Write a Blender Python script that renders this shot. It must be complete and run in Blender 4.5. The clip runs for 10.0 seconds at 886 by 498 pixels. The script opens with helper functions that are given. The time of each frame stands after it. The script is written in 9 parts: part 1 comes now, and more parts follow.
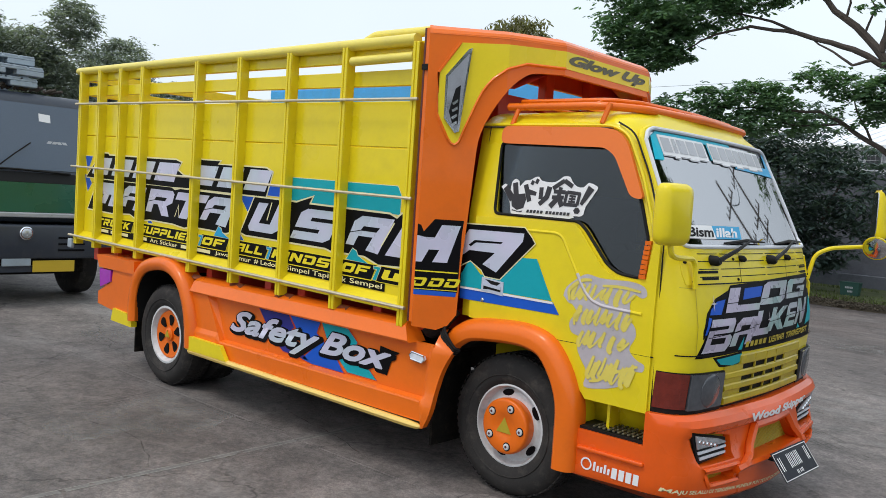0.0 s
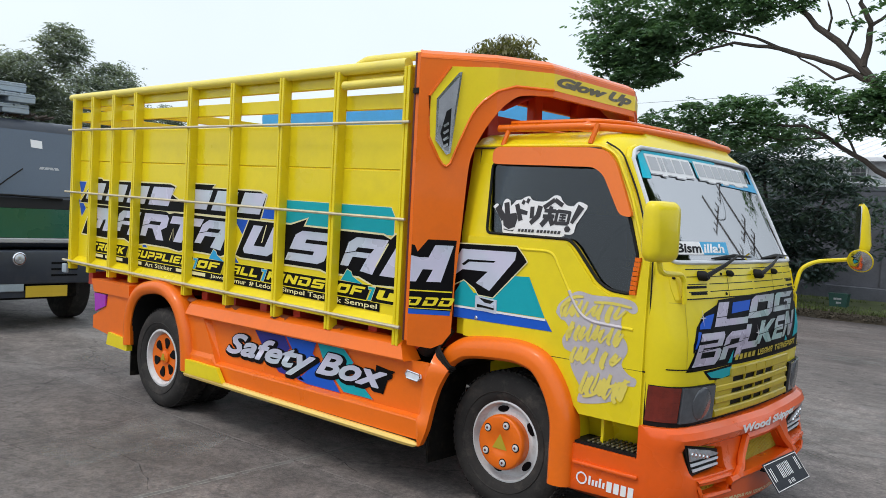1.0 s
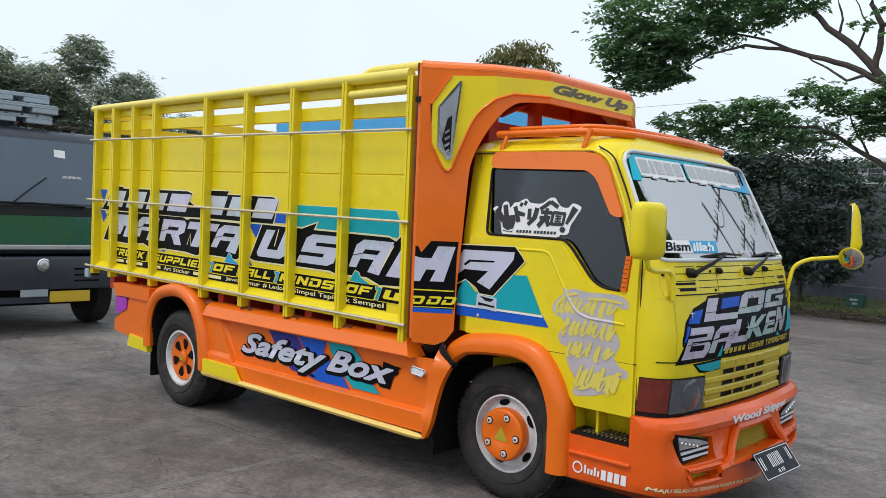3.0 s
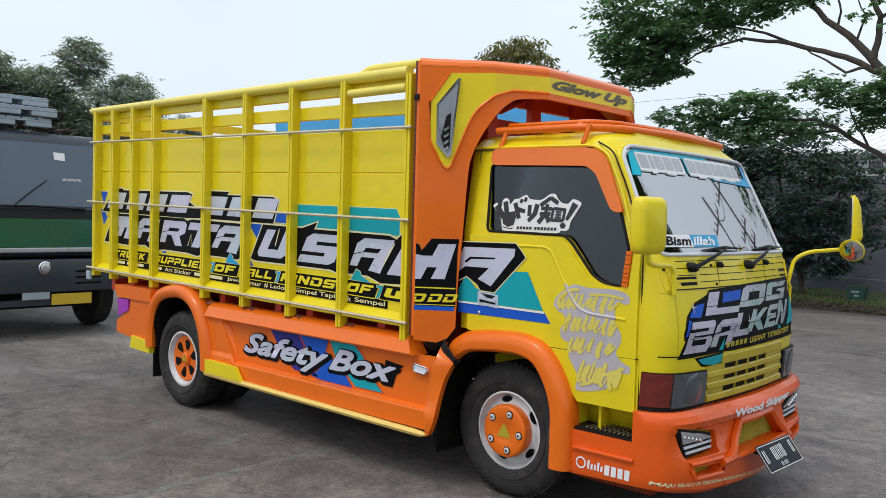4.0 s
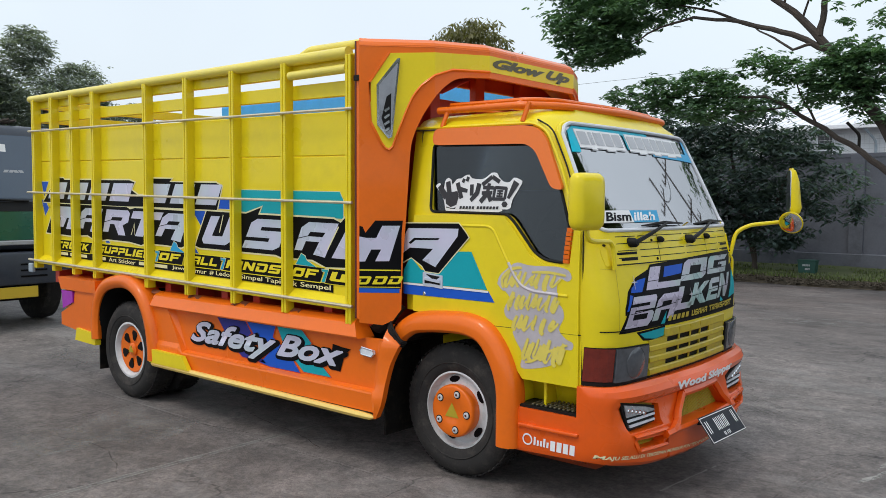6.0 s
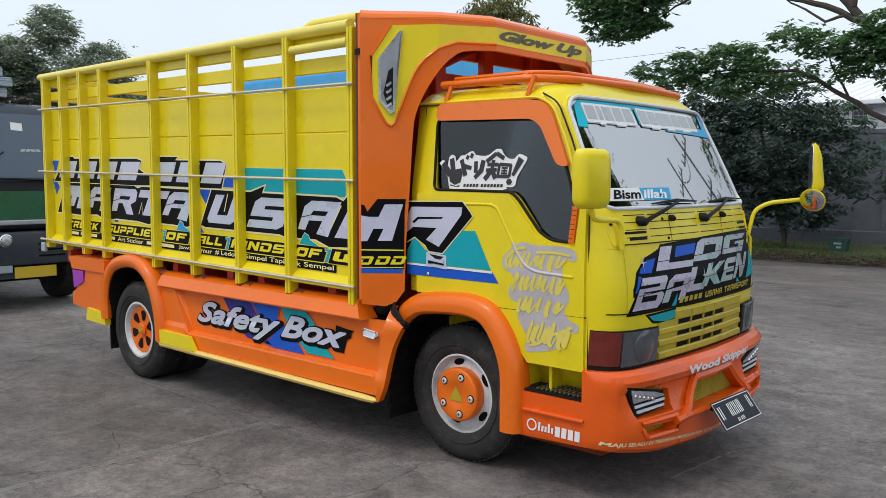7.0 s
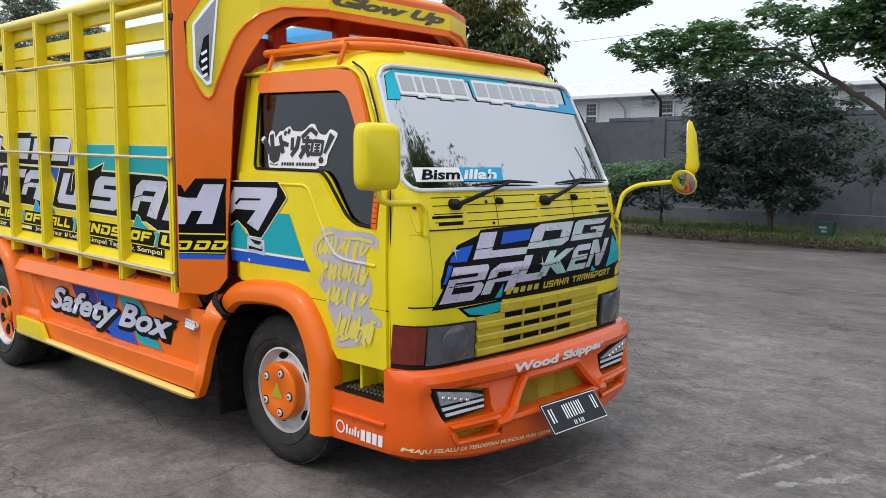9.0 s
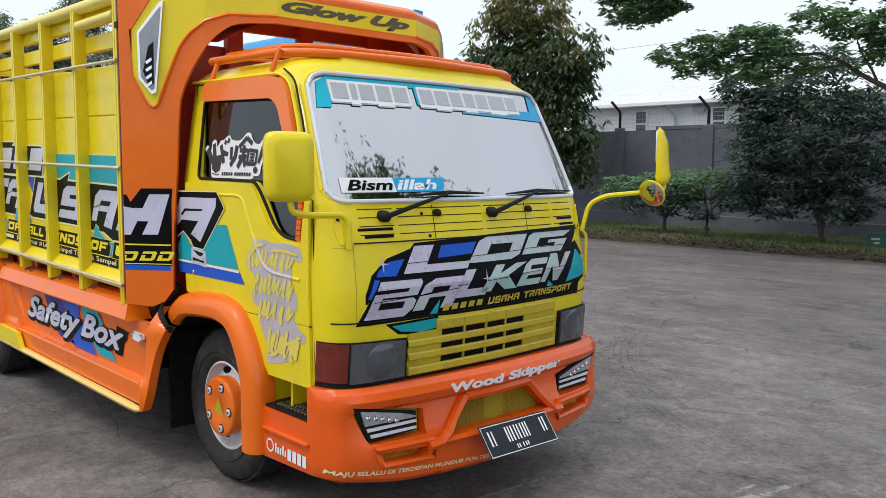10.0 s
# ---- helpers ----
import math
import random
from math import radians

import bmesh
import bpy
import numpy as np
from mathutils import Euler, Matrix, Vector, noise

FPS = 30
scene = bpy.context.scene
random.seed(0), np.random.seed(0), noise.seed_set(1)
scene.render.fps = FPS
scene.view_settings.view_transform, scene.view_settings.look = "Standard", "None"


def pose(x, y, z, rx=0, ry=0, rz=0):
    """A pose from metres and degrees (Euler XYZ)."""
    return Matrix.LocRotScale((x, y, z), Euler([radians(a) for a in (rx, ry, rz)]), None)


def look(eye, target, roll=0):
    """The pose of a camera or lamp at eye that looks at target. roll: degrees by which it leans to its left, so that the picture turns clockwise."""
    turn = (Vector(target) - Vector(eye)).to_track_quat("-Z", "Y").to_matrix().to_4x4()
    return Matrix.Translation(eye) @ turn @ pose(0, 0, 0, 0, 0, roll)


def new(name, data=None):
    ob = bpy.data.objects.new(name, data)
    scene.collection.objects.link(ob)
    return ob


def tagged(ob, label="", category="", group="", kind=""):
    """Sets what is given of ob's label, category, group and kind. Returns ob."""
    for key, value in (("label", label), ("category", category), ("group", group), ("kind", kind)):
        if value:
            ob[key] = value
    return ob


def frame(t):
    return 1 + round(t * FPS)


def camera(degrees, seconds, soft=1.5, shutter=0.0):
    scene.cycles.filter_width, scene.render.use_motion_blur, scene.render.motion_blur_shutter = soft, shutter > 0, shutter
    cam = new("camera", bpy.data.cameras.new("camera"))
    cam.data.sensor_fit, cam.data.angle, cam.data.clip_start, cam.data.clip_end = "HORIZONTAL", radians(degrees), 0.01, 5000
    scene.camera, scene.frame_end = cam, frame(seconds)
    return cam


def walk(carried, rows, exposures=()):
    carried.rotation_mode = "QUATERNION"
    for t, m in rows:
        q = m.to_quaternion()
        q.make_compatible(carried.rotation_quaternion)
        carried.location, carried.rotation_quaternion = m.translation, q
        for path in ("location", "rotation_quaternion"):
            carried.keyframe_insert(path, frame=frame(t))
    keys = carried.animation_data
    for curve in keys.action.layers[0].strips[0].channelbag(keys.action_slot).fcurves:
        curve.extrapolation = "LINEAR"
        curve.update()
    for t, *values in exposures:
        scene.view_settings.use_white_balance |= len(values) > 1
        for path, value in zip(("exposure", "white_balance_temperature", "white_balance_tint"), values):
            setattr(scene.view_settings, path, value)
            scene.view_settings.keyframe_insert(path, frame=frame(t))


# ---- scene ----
cam = camera(56.0, 10.0, 0.8)
PATH = [
    (0, (2.585, -3.413, 1.559), (1.252, -1.927, 1.432), 3.8),
    (0.5, (2.589, -3.424, 1.56), (1.278, -1.918, 1.45), 3.5),
    (1, (2.622, -3.48, 1.572), (1.303, -1.979, 1.489), 2.9),
    (1.5, (2.703, -3.5, 1.564), (1.38, -2.003, 1.471), 3.0),
    (2, (2.79, -3.559, 1.567), (1.466, -2.063, 1.472), 3.2),
    (2.5, (2.823, -3.577, 1.562), (1.484, -2.094, 1.486), 2.9),
    (4, (2.832, -3.578, 1.562), (1.478, -2.108, 1.483), 1.6),
    (4.5, (2.822, -3.556, 1.559), (1.487, -2.069, 1.475), 1.3),
    (5, (2.849, -3.572, 1.555), (1.531, -2.07, 1.471), 0.9),
    (5.5, (2.876, -3.569, 1.551), (1.581, -2.048, 1.455), 0.5),
    (5.7, (2.887, -3.544, 1.545), (1.604, -2.013, 1.441), 0.4),
    (7, (2.906, -3.306, 1.542), (1.573, -1.824, 1.375), 0.1),
    (7.5, (2.957, -3.127, 1.529), (1.573, -1.699, 1.313), -0.1),
    (8, (3.138, -2.919, 1.536), (1.698, -1.549, 1.305), -0.8),
    (8.5, (3.28, -2.692, 1.523), (1.872, -1.288, 1.305), -0.1),
    (9, (3.355, -2.392, 1.535), (2.003, -0.933, 1.322), 0.4),
    (9.5, (3.475, -2.17, 1.525), (2.083, -0.746, 1.335), 0.4),
    (10, (3.624, -1.902, 1.545), (2.173, -0.539, 1.351), 0.4),
]
walk(cam, [(t, look(eye, target, roll)) for t, eye, target, roll in PATH], [(0, 0.36, 6550, 12), (1.0, 0.4, 6550, 12), (2.5, 0.38, 6550, 12), (4.0, 0.3, 6550, 12), (5.5, 0.28, 6550, 12), (7.0, 0.29, 6550, 12), (7.7, 0.46, 6600, 14), (8.5, 0.5, 6600, 14), (9.5, 0.44, 6600, 14), (10, 0.45, 6600, 14)])

# ---- light ----
SUN_EL, SUN_AZ = radians(60), radians(192)
world = bpy.data.worlds.new("sky")
scene.world = world
world.use_nodes = True
wn, wl = world.node_tree.nodes, world.node_tree.links
wn.clear()
sky = wn.new("ShaderNodeTexSky")
sky.sky_type = 'NISHITA'
sky.sun_disc = False
sky.sun_elevation, sky.sun_rotation = SUN_EL, SUN_AZ
sky.dust_density, sky.air_density, sky.ozone_density = 6.0, 1.0, 1.5
veil = wn.new("ShaderNodeMix")          # thin white cloud over the whole sky
veil.data_type = 'RGBA'
veil.inputs["Factor"].default_value = 0.8
veil.inputs["B"].default_value = (7.3, 8.3, 9.0, 1)
cloud = wn.new("ShaderNodeTexNoise")
cloud.inputs["Scale"].default_value = 1.3
cloud.inputs["Detail"].default_value = 5
cl_map = wn.new("ShaderNodeMapRange")
cl_map.inputs["From Min"].default_value, cl_map.inputs["From Max"].default_value = 0.3, 0.7
cl_map.inputs["To Min"].default_value, cl_map.inputs["To Max"].default_value = 0.9, 1.06
cl_mul = wn.new("ShaderNodeVectorMath")
cl_mul.operation = 'SCALE'
bg = wn.new("ShaderNodeBackground")
bg.inputs["Strength"].default_value = 0.1
wo = wn.new("ShaderNodeOutputWorld")
wl.new(sky.outputs["Color"], veil.inputs["A"])
wl.new(cloud.outputs["Fac"], cl_map.inputs["Value"])
wl.new(veil.outputs["Result"], cl_mul.inputs[0])
wt = wn.new("ShaderNodeTexCoord")      # an overcast sky is brighter overhead than at the horizon
ws = wn.new("ShaderNodeSeparateXYZ")
wz = wn.new("ShaderNodeMapRange")
wz.inputs["To Min"].default_value, wz.inputs["To Max"].default_value = 1.0, 1.38
wm = wn.new("ShaderNodeMath")
wm.operation = 'MULTIPLY'
wl.new(wt.outputs["Generated"], ws.inputs[0])
wl.new(ws.outputs["Z"], wz.inputs["Value"])
wl.new(wz.outputs[0], wm.inputs[0])
wl.new(cl_map.outputs["Result"], wm.inputs[1])
wl.new(wm.outputs[0], cl_mul.inputs["Scale"])
wl.new(cl_mul.outputs["Vector"], bg.inputs["Color"])
wl.new(bg.outputs["Background"], wo.inputs["Surface"])

sun_data = bpy.data.lights.new("sun", 'SUN')
sun_data.energy, sun_data.angle, sun_data.color = 0.7, radians(12), (1.0, 0.96, 0.9)
sun = new("sun", sun_data)
sun_dir = Vector((math.sin(SUN_AZ) * math.cos(SUN_EL), math.cos(SUN_AZ) * math.cos(SUN_EL), math.sin(SUN_EL)))
sun.matrix_world = look(sun_dir * 60, (0, 0, 0))


# ---- materials ----
def material(name, color, rough=0.5, metal=0.0, vary=0.06, scale=3.0, fine=60.0, bump=0.02, coat=0.0, dirt=None, dirt_amount=0.0, spec=0.5, rough_vary=0.1, island=0.0):
    m = bpy.data.materials.new(name)
    m.use_nodes = True
    n, l = m.node_tree.nodes, m.node_tree.links
    p = n["Principled BSDF"]
    p.inputs["Metallic"].default_value = metal
    p.inputs["Coat Weight"].default_value = coat
    p.inputs["Coat Roughness"].default_value = 0.06
    p.inputs["Specular IOR Level"].default_value = spec
    tc = n.new("ShaderNodeTexCoord")
    big, small = n.new("ShaderNodeTexNoise"), n.new("ShaderNodeTexNoise")
    big.inputs["Scale"].default_value, big.inputs["Detail"].default_value = scale, 4
    small.inputs["Scale"].default_value, small.inputs["Detail"].default_value = fine, 3
    geo = n.new("ShaderNodeNewGeometry")
    for t in (big, small):
        l.new(geo.outputs["Position"], t.inputs["Vector"])
    add = n.new("ShaderNodeMath")
    add.operation = 'MULTIPLY_ADD'
    l.new(small.outputs["Fac"], add.inputs[0])
    add.inputs[1].default_value = 0.4
    l.new(big.outputs["Fac"], add.inputs[2])
    rng = n.new("ShaderNodeMapRange")
    rng.inputs["From Min"].default_value, rng.inputs["From Max"].default_value = 0.4, 1.0
    rng.inputs["To Min"].default_value, rng.inputs["To Max"].default_value = 1 - vary, 1 + vary
    l.new(add.outputs[0], rng.inputs["Value"])
    mul = n.new("ShaderNodeVectorMath")
    mul.operation = 'SCALE'
    mul.inputs[0].default_value = color[:3]
    l.new(rng.outputs[0], mul.inputs["Scale"])
    out = mul.outputs["Vector"]
    if island:
        im = n.new("ShaderNodeMapRange")
        im.inputs["To Min"].default_value, im.inputs["To Max"].default_value = 1 - island, 1 + island
        l.new(geo.outputs["Random Per Island"], im.inputs["Value"])
        m2 = n.new("ShaderNodeVectorMath")
        m2.operation = 'SCALE'
        l.new(out, m2.inputs[0])
        l.new(im.outputs[0], m2.inputs["Scale"])
        out = m2.outputs["Vector"]
    if dirt:
        dn = n.new("ShaderNodeTexNoise")
        dn.inputs["Scale"].default_value, dn.inputs["Detail"].default_value, dn.inputs["Roughness"].default_value = scale * 1.7, 8, 0.7
        l.new(geo.outputs["Position"], dn.inputs["Vector"])
        dr = n.new("ShaderNodeMapRange")
        dr.inputs["From Min"].default_value, dr.inputs["From Max"].default_value = 0.5, 0.75
        dr.inputs["To Max"].default_value = dirt_amount
        l.new(dn.outputs["Fac"], dr.inputs["Value"])
        mx = n.new("ShaderNodeMix")
        mx.data_type = 'RGBA'
        l.new(dr.outputs[0], mx.inputs["Factor"])
        l.new(out, mx.inputs["A"])
        mx.inputs["B"].default_value = (*dirt, 1)
        out = mx.outputs["Result"]
    l.new(out, p.inputs["Base Color"])
    rr = n.new("ShaderNodeMapRange")
    rr.inputs["From Min"].default_value, rr.inputs["From Max"].default_value = 0.3, 0.7
    rr.inputs["To Min"].default_value, rr.inputs["To Max"].default_value = max(0.02, rough - rough_vary), min(1, rough + rough_vary)
    l.new(big.outputs["Fac"], rr.inputs["Value"])
    l.new(rr.outputs[0], p.inputs["Roughness"])
    if bump:
        b = n.new("ShaderNodeBump")
        b.inputs["Strength"].default_value, b.inputs["Distance"].default_value = bump, 0.02
        l.new(add.outputs[0], b.inputs["Height"])
        l.new(b.outputs["Normal"], p.inputs["Normal"])
    return m


YELLOW = material("yellow_paint", (0.80, 0.636, 0.012), 0.34, coat=0.22, spec=0.3, vary=0.05, scale=2.2, bump=0.012, dirt=(0.42, 0.32, 0.03), dirt_amount=0.25)
RAIL = material("pale_yellow_paint", (0.80, 0.66, 0.10), 0.4, coat=0.2, vary=0.06, scale=4, bump=0.02, dirt=(0.5, 0.42, 0.2), dirt_amount=0.3)
# trim yellow with the orange it reflects mixed into the colour
TRIMPAINT = material("orange_lit_trim_yellow", (0.84, 0.58, 0.13), 0.4, coat=0.25, vary=0.06, scale=4, bump=0.02, dirt=(0.5, 0.38, 0.18), dirt_amount=0.3)
BUMPERPAINT = material("red_orange_paint", (0.80, 0.104, 0.005), 0.30, coat=0.35, spec=0.3, vary=0.06, scale=3.0, bump=0.012, dirt=(0.42, 0.08, 0.02), dirt_amount=0.2)
ORANGE = material("orange_paint", (0.82, 0.156, 0.007), 0.34, coat=0.30, spec=0.25, vary=0.05, scale=2.5, bump=0.012, dirt=(0.45, 0.10, 0.02), dirt_amount=0.2)
RED = material("dark_red_oxide_paint", (0.56, 0.045, 0.02), 0.5, vary=0.12, scale=5, bump=0.03)
DARKRED = material("brown_red_trim_paint", (0.09, 0.014, 0.009), 0.5, vary=0.15, scale=6, bump=0.03)
ACRYLIC = material("orange_acrylic", (0.80, 0.175, 0.022), 0.3, coat=0.22, vary=0.05, scale=3, bump=0.008, spec=0.3)
RUST = material("rust_brown", (0.22, 0.06, 0.025), 0.85, vary=0.35, scale=20, bump=0.1)
BLACK = material("black_vinyl", (0.005, 0.005, 0.006), 0.4, vary=0.1, bump=0, spec=0.08)
RUBBER = material("tyre_rubber", (0.030, 0.028, 0.027), 0.8, spec=0.25, vary=0.25, scale=8, fine=120, bump=0.08, dirt=(0.13, 0.11, 0.095), dirt_amount=0.45)
PLASTIC = material("black_plastic", (0.012, 0.012, 0.012), 0.5, spec=0.12, vary=0.15, scale=10, bump=0.03)
CHASSIS = material("dark_chassis_metal", (0.012, 0.011, 0.01), 0.75, spec=0.1, vary=0.3, scale=9, bump=0.1, dirt=(0.06, 0.045, 0.03), dirt_amount=0.5)
SILVERGREEN = material("pale_green_silver_vinyl", (0.46, 0.53, 0.53), 0.3, metal=0.3, vary=0.15, scale=4.0, bump=0)
SILVER = material("silver_vinyl", (0.56, 0.61, 0.71), 0.32, metal=0.15, vary=0.05, scale=3.5, bump=0)

def holographic(m, tints, scale):
    """Lets a vinyl's colour drift softly between pale tints."""
    n, l = m.node_tree.nodes, m.node_tree.links
    p = n["Principled BSDF"]
    old = p.inputs["Base Color"].links[0].from_socket
    geo, t, r, mx = n.new("ShaderNodeNewGeometry"), n.new("ShaderNodeTexNoise"), n.new("ShaderNodeValToRGB"), n.new("ShaderNodeMix")
    t.inputs["Scale"].default_value, t.inputs["Detail"].default_value = scale, 2
    l.new(geo.outputs["Position"], t.inputs["Vector"])
    e = r.color_ramp.elements
    e[0].position, e[0].color = 0.36, (*tints[0], 1)
    e[1].position, e[1].color = 0.64, (*tints[2], 1)
    mid = e.new(0.5)
    mid.color = (*tints[1], 1)
    l.new(t.outputs["Fac"], r.inputs["Fac"])
    mx.data_type, mx.blend_type = 'RGBA', 'MULTIPLY'
    mx.inputs["Factor"].default_value = 1.0
    l.new(old, mx.inputs["A"])
    l.new(r.outputs["Color"], mx.inputs["B"])
    l.new(mx.outputs["Result"], p.inputs["Base Color"])


holographic(SILVER, [(1.0, 1.06, 1.0), (1.0, 0.98, 1.0), (1.12, 1.0, 1.08)], 2.6)
holographic(SILVERGREEN, [(0.74, 1.10, 1.06), (1.0, 1.02, 1.0), (1.20, 0.94, 1.18)], 3.4)
GREYVINYL = material("grey_vinyl", (0.42, 0.43, 0.45), 0.35, metal=0.2, vary=0.1, scale=5, bump=0)
PALE = material("pale_lilac_silver_vinyl", (0.54, 0.50, 0.53), 0.35, metal=0.2, vary=0.10, scale=12, bump=0)
WHITE = material("white_vinyl", (0.80, 0.80, 0.80), 0.4, vary=0.04, bump=0)
CYAN = material("turquoise_vinyl", (0.006, 0.36, 0.42), 0.38, vary=0.06, bump=0, spec=0.2)
SKYBLUE = material("light_blue_vinyl", (0.02, 0.34, 0.62), 0.38, vary=0.06, bump=0, spec=0.2)
BLUE = material("blue_vinyl", (0.012, 0.10, 0.55), 0.38, vary=0.06, bump=0, spec=0.2)
SCREENCYAN = material("bright_cyan_vinyl", (0.004, 0.46, 0.60), 0.38, vary=0.06, bump=0, spec=0.2)
BRUSH = material("yellow_brush_vinyl", (0.72, 0.60, 0.11), 0.4, vary=0.06, bump=0)
NAVY = material("dark_blue_vinyl", (0.03, 0.035, 0.25), 0.38, vary=0.06, bump=0, spec=0.2)
LEMON = material("lemon_vinyl", (0.82, 0.68, 0.03), 0.4, vary=0.04, bump=0, spec=0.2)
CREAM = material("cream_line_vinyl", (0.78, 0.72, 0.42), 0.4, vary=0.04, bump=0, spec=0.2)
BRUSHED = material("brushed_steel", (0.30, 0.31, 0.33), 0.34, metal=0.75, vary=0.25, scale=9, fine=160, bump=0.05)
CHROME = material("chrome", (0.75, 0.76, 0.78), 0.12, metal=1.0, vary=0.05, bump=0.01, rough_vary=0.05)
STEEL = material("galvanised_rod", (0.66, 0.58, 0.40), 0.4, metal=0.5, vary=0.15, scale=20, bump=0.03)
RIMWHITE = material("white_rim_paint", (0.62, 0.63, 0.64), 0.45, vary=0.08, scale=14, bump=0.03, dirt=(0.3, 0.26, 0.22), dirt_amount=0.5)
LENS = material("clear_lamp_glass", (0.075, 0.08, 0.09), 0.06, vary=0.2, scale=20, bump=0.03, spec=0.8)
LENSWHITE = material("white_led_lens", (0.7, 0.74, 0.8), 0.15, vary=0.1, scale=30, bump=0.03)
AMBER = material("dark_red_amber_lens", (0.15, 0.015, 0.007), 0.06, vary=0.3, scale=14, bump=0.02, coat=0.5)
AMBERLIT = material("orange_lens", (0.75, 0.16, 0.02), 0.15, vary=0.1, scale=14, bump=0.02, coat=0.5)
PURPLE = material("purple_lens", (0.36, 0.02, 0.42), 0.15, vary=0.1, scale=14, bump=0.02, coat=0.5)
OLIVE = material("dull_yellow_paint", (0.45, 0.34, 0.02), 0.45, vary=0.08, scale=6, bump=0.02)
# cab yellow darkened to carry the shade on the tilted grille slats
GRILLESHADED = material("shaded_grille_yellow", (0.50, 0.375, 0.012), 0.38, coat=0.15, vary=0.10, scale=7, bump=0.02, dirt=(0.22, 0.16, 0.03), dirt_amount=0.5)
FOGLENS = material("grey_fog_lens", (0.46, 0.48, 0.51), 0.2, metal=0.4, vary=0.35, scale=26, fine=90, bump=0.05)
SMOKE = material("smoke_grey_vinyl", (0.10, 0.088, 0.05), 0.35, metal=0.2, vary=0.12, scale=8, bump=0)
PLATE = material("number_plate_black", (0.028, 0.031, 0.038), 0.55, vary=0.2, scale=14, bump=0.03, spec=0.12)
SEATCLOTH = material("dark_seat_cloth", (0.04, 0.04, 0.045), 0.9, vary=0.2, scale=20, bump=0.2)
GREEN = material("dark_green_paint", (0.006, 0.10, 0.06), 0.3, coat=0.4, vary=0.08, scale=3, bump=0.015)
DARKTRUCK = material("charcoal_paint", (0.033, 0.041, 0.058), 0.4, vary=0.15, scale=4, bump=0.03, dirt=(0.08, 0.08, 0.082), dirt_amount=0.4)
YPLATE = material("yellow_plate", (0.62, 0.42, 0.03), 0.45, vary=0.08, bump=0.02)
GREYPLASTIC = material("grey_pallet_plastic", (0.33, 0.39, 0.44), 0.6, vary=0.12, scale=8, bump=0.05)
WALLPAINT = material("dark_grey_wall_paint", (0.118, 0.126, 0.152), 0.85, vary=0.22, scale=0.9, fine=18, bump=0.12, dirt=(0.035, 0.037, 0.042), dirt_amount=0.6)
WHITEWALL = material("white_sheet_cladding", (0.74, 0.76, 0.78), 0.6, vary=0.08, scale=0.8, bump=0.03, dirt=(0.4, 0.4, 0.4), dirt_amount=0.4)
ROOFGREY = material("pale_roof_sheet", (0.80, 0.82, 0.85), 0.5, vary=0.08, scale=1, bump=0.03)
BARK = material("grey_brown_bark", (0.075, 0.06, 0.05), 0.9, vary=0.35, scale=7, fine=40, bump=0.5)
DIRT = material("dry_leaf_litter", (0.095, 0.074, 0.050), 0.95, vary=0.45, scale=7, fine=28, bump=0.7, dirt=(0.19, 0.155, 0.11), dirt_amount=0.5, island=0.35)
TURF = material("short_turf_soil", (0.062, 0.078, 0.024), 0.95, vary=0.35, scale=3, fine=50, bump=0.5, dirt=(0.13, 0.11, 0.06), dirt_amount=0.6)
GRASS = material("grass_blades", (0.085, 0.115, 0.026), 0.8, vary=0.3, scale=2, bump=0, island=0.4)
BINGREEN = material("teal_plastic_bin", (0.012, 0.065, 0.05), 0.5, vary=0.1, bump=0.02)
WIRE = material("grey_wire", (0.42, 0.43, 0.45), 0.5, metal=0.6, vary=0.1, bump=0)
KERBMAT = material("kerb_concrete", (0.26, 0.25, 0.23), 0.9, vary=0.2, scale=4, fine=50, bump=0.3)
WINDOWDARK = material("building_window", (0.05, 0.055, 0.06), 0.2, vary=0.2, bump=0)


def leaf_material(name, color, island=0.45):
    m = material(name, color, 0.55, vary=0.3, scale=1.2, fine=9, bump=0, island=island)
    n, l = m.node_tree.nodes, m.node_tree.links
    p = n["Principled BSDF"]
    tr = n.new("ShaderNodeBsdfTranslucent")
    tr.inputs["Color"].default_value = (color[0] * 1.6, color[1] * 1.7, color[2] * 0.9, 1)
    mix = n.new("ShaderNodeMixShader")
    mix.inputs[0].default_value = 0.4
    o = n["Material Output"]
    l.new(p.outputs[0], mix.inputs[1])
    l.new(tr.outputs[0], mix.inputs[2])
    l.new(mix.outputs[0], o.inputs["Surface"])
    return m


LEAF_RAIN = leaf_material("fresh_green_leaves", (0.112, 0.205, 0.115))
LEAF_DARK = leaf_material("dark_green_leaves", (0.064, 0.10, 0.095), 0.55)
LEAF_MANGO = leaf_material("mango_leaves", (0.058, 0.088, 0.042), 0.6)
LEAF_YOUNG = leaf_material("brownish_young_leaves", (0.13, 0.125, 0.05), 0.4)
# paled towards grey so that distance haze sits in the leaf colour
LEAF_FAR = leaf_material("haze_paled_leaves", (0.19, 0.222, 0.205), 0.55)


